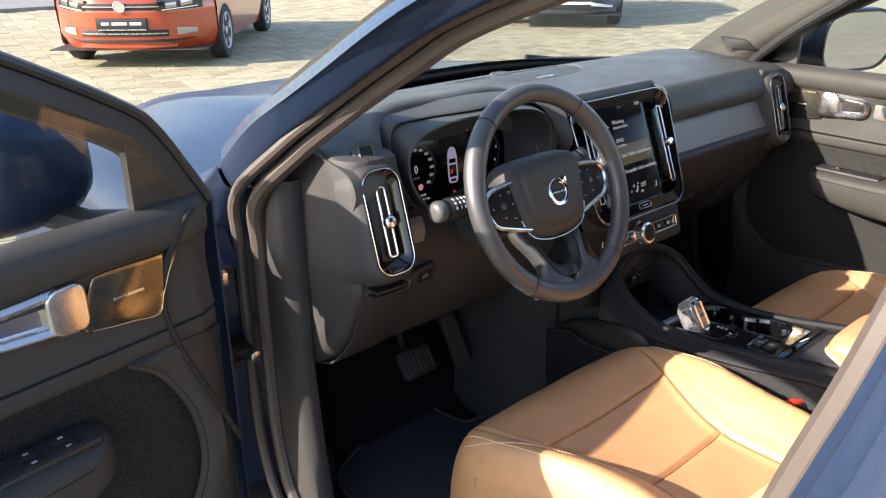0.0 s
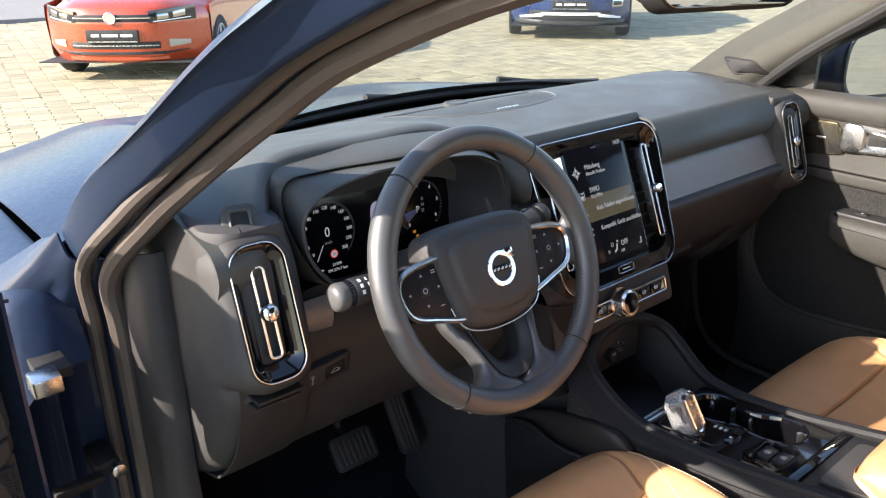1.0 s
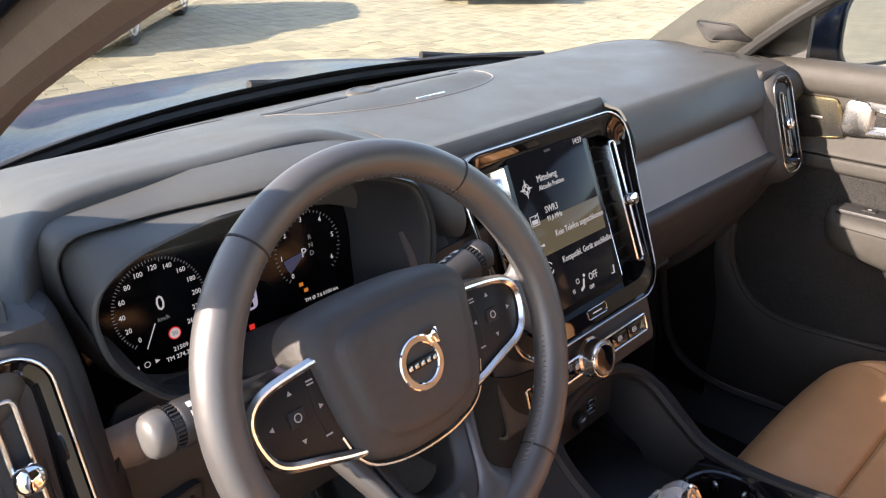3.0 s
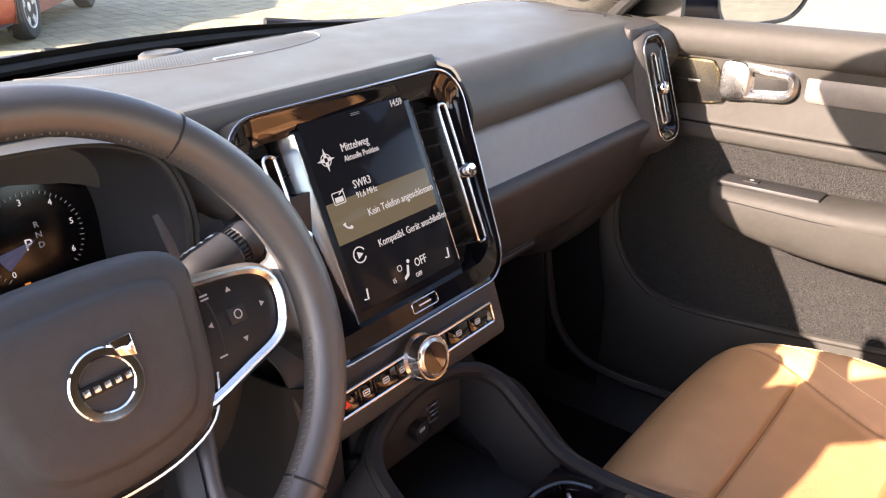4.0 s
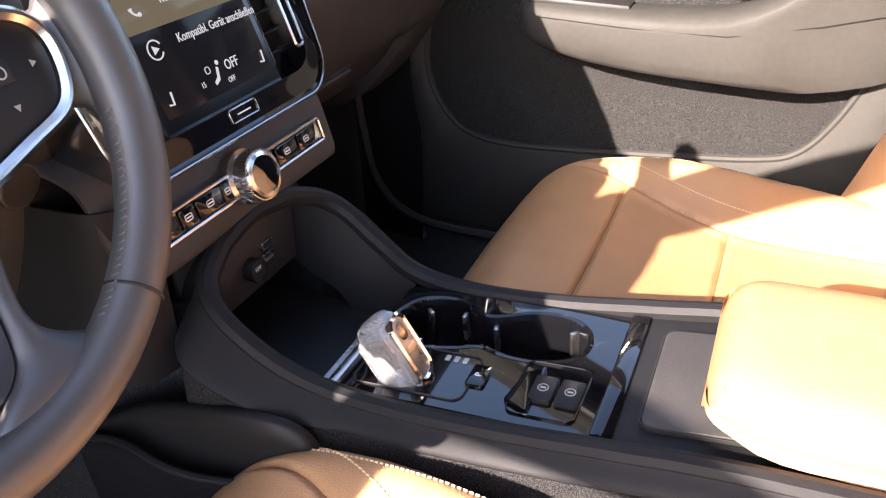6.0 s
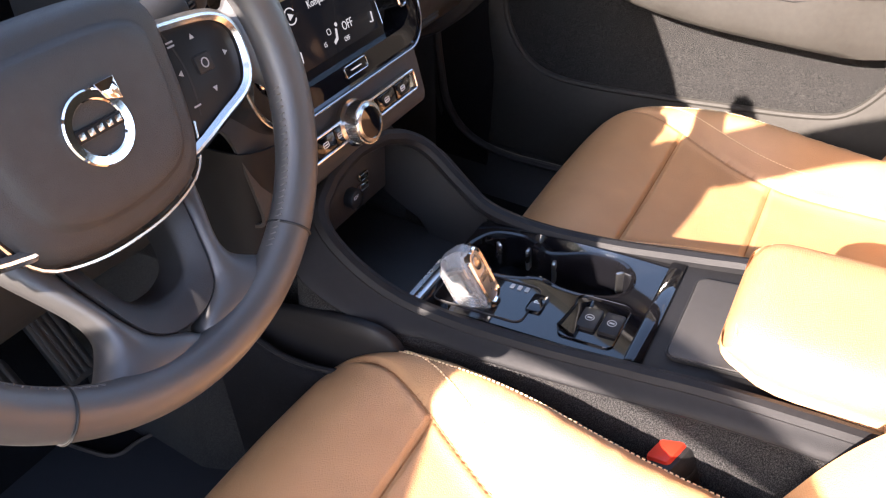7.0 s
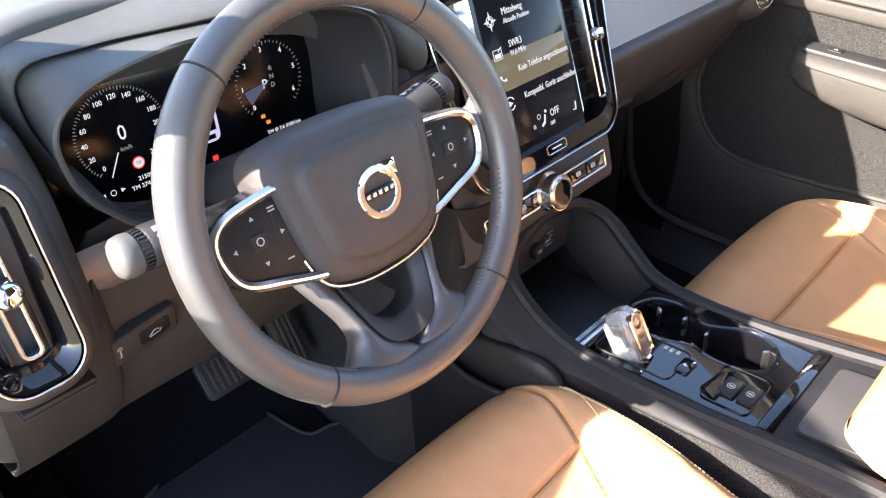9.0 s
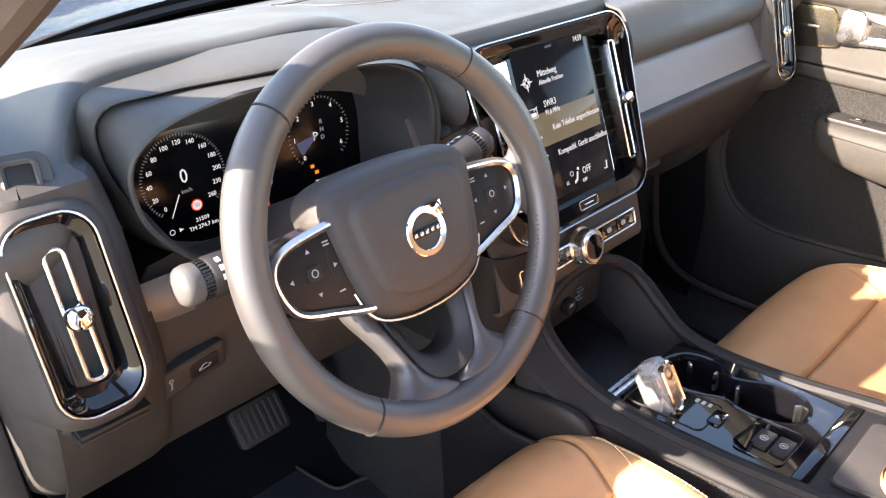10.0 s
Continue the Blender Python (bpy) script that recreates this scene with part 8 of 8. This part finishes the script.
tf = [tuple(range(k))] + [(i + k, (i + 1) % k + k, (i + 1) % k, i) for i in range(k)] + [(i + 2 * k, (i + 1) % k + 2 * k, (i + 1) % k + k, i + k) for i in range(k)]
stone = bpy.data.meshes.new("paving_stone")
stone.from_pydata(tv, [], tf)
stone.materials.append(M_PAVER)
pave = thing("pavement", (0.8, 6.0, 0), "pale yellowish interlocking concrete paving", "paving", kind="structure")
ang = math.atan2(-0.157, 0.988)
ca, sa = math.cos(ang), math.sin(ang)
rng = np.random.default_rng(5)
big_v, big_f, single = [], [], 0
tva = np.array(tv)
for i in range(-44, 112):
    for j in range(-10, 130):
        px, py = i * 0.181 - 1.5, j * 0.163 + (0.0815 if i % 2 else 0.0)
        x, y = px * ca - py * sa, px * sa + py * ca
        if not (2.2 < y < 15.3 and -2.5 < x < 15.5) or (y > 6 and x < (y - 6) * 0.12 - 2.2) or (x > 8 and y < (x - 8) * 0.5 + 2.2):
            continue
        dz = float(rng.normal(0, 0.0012))
        if single < 300 and 4.4 < y < 7.4 and -0.5 < x < 3.2 and x < 0.9 + (y - 4.4) * 0.55:
            ob = new("paving_stone", stone)
            ob.parent = pave
            ob.matrix_parent_inverse = pave.matrix_world.inverted()
            ob.matrix_basis = Matrix.Translation((x, y, dz)) @ Matrix.Rotation(ang + float(rng.normal(0, 0.01)), 4, "Z")
            single += 1
            continue
        n0 = len(big_v)
        a2 = ang + rng.normal(0, 0.01)
        c2, s2 = math.cos(a2), math.sin(a2)
        pts = np.stack([tva[:, 0] * c2 - tva[:, 1] * s2 + x, tva[:, 0] * s2 + tva[:, 1] * c2 + y, tva[:, 2] + dz], 1)
        big_v.extend(pts.tolist())
        big_f.extend([tuple(q + n0 for q in f_) for f_ in tf])
me = bpy.data.meshes.new("paving_stones")
me.from_pydata(big_v, [], big_f)
me.materials.append(M_PAVER)
ob = new("paving_stones", me)
ob.parent = pave
ob.matrix_parent_inverse = pave.matrix_world.inverted()
tagged(ob, "pale interlocking paving stones", kind="stuff")
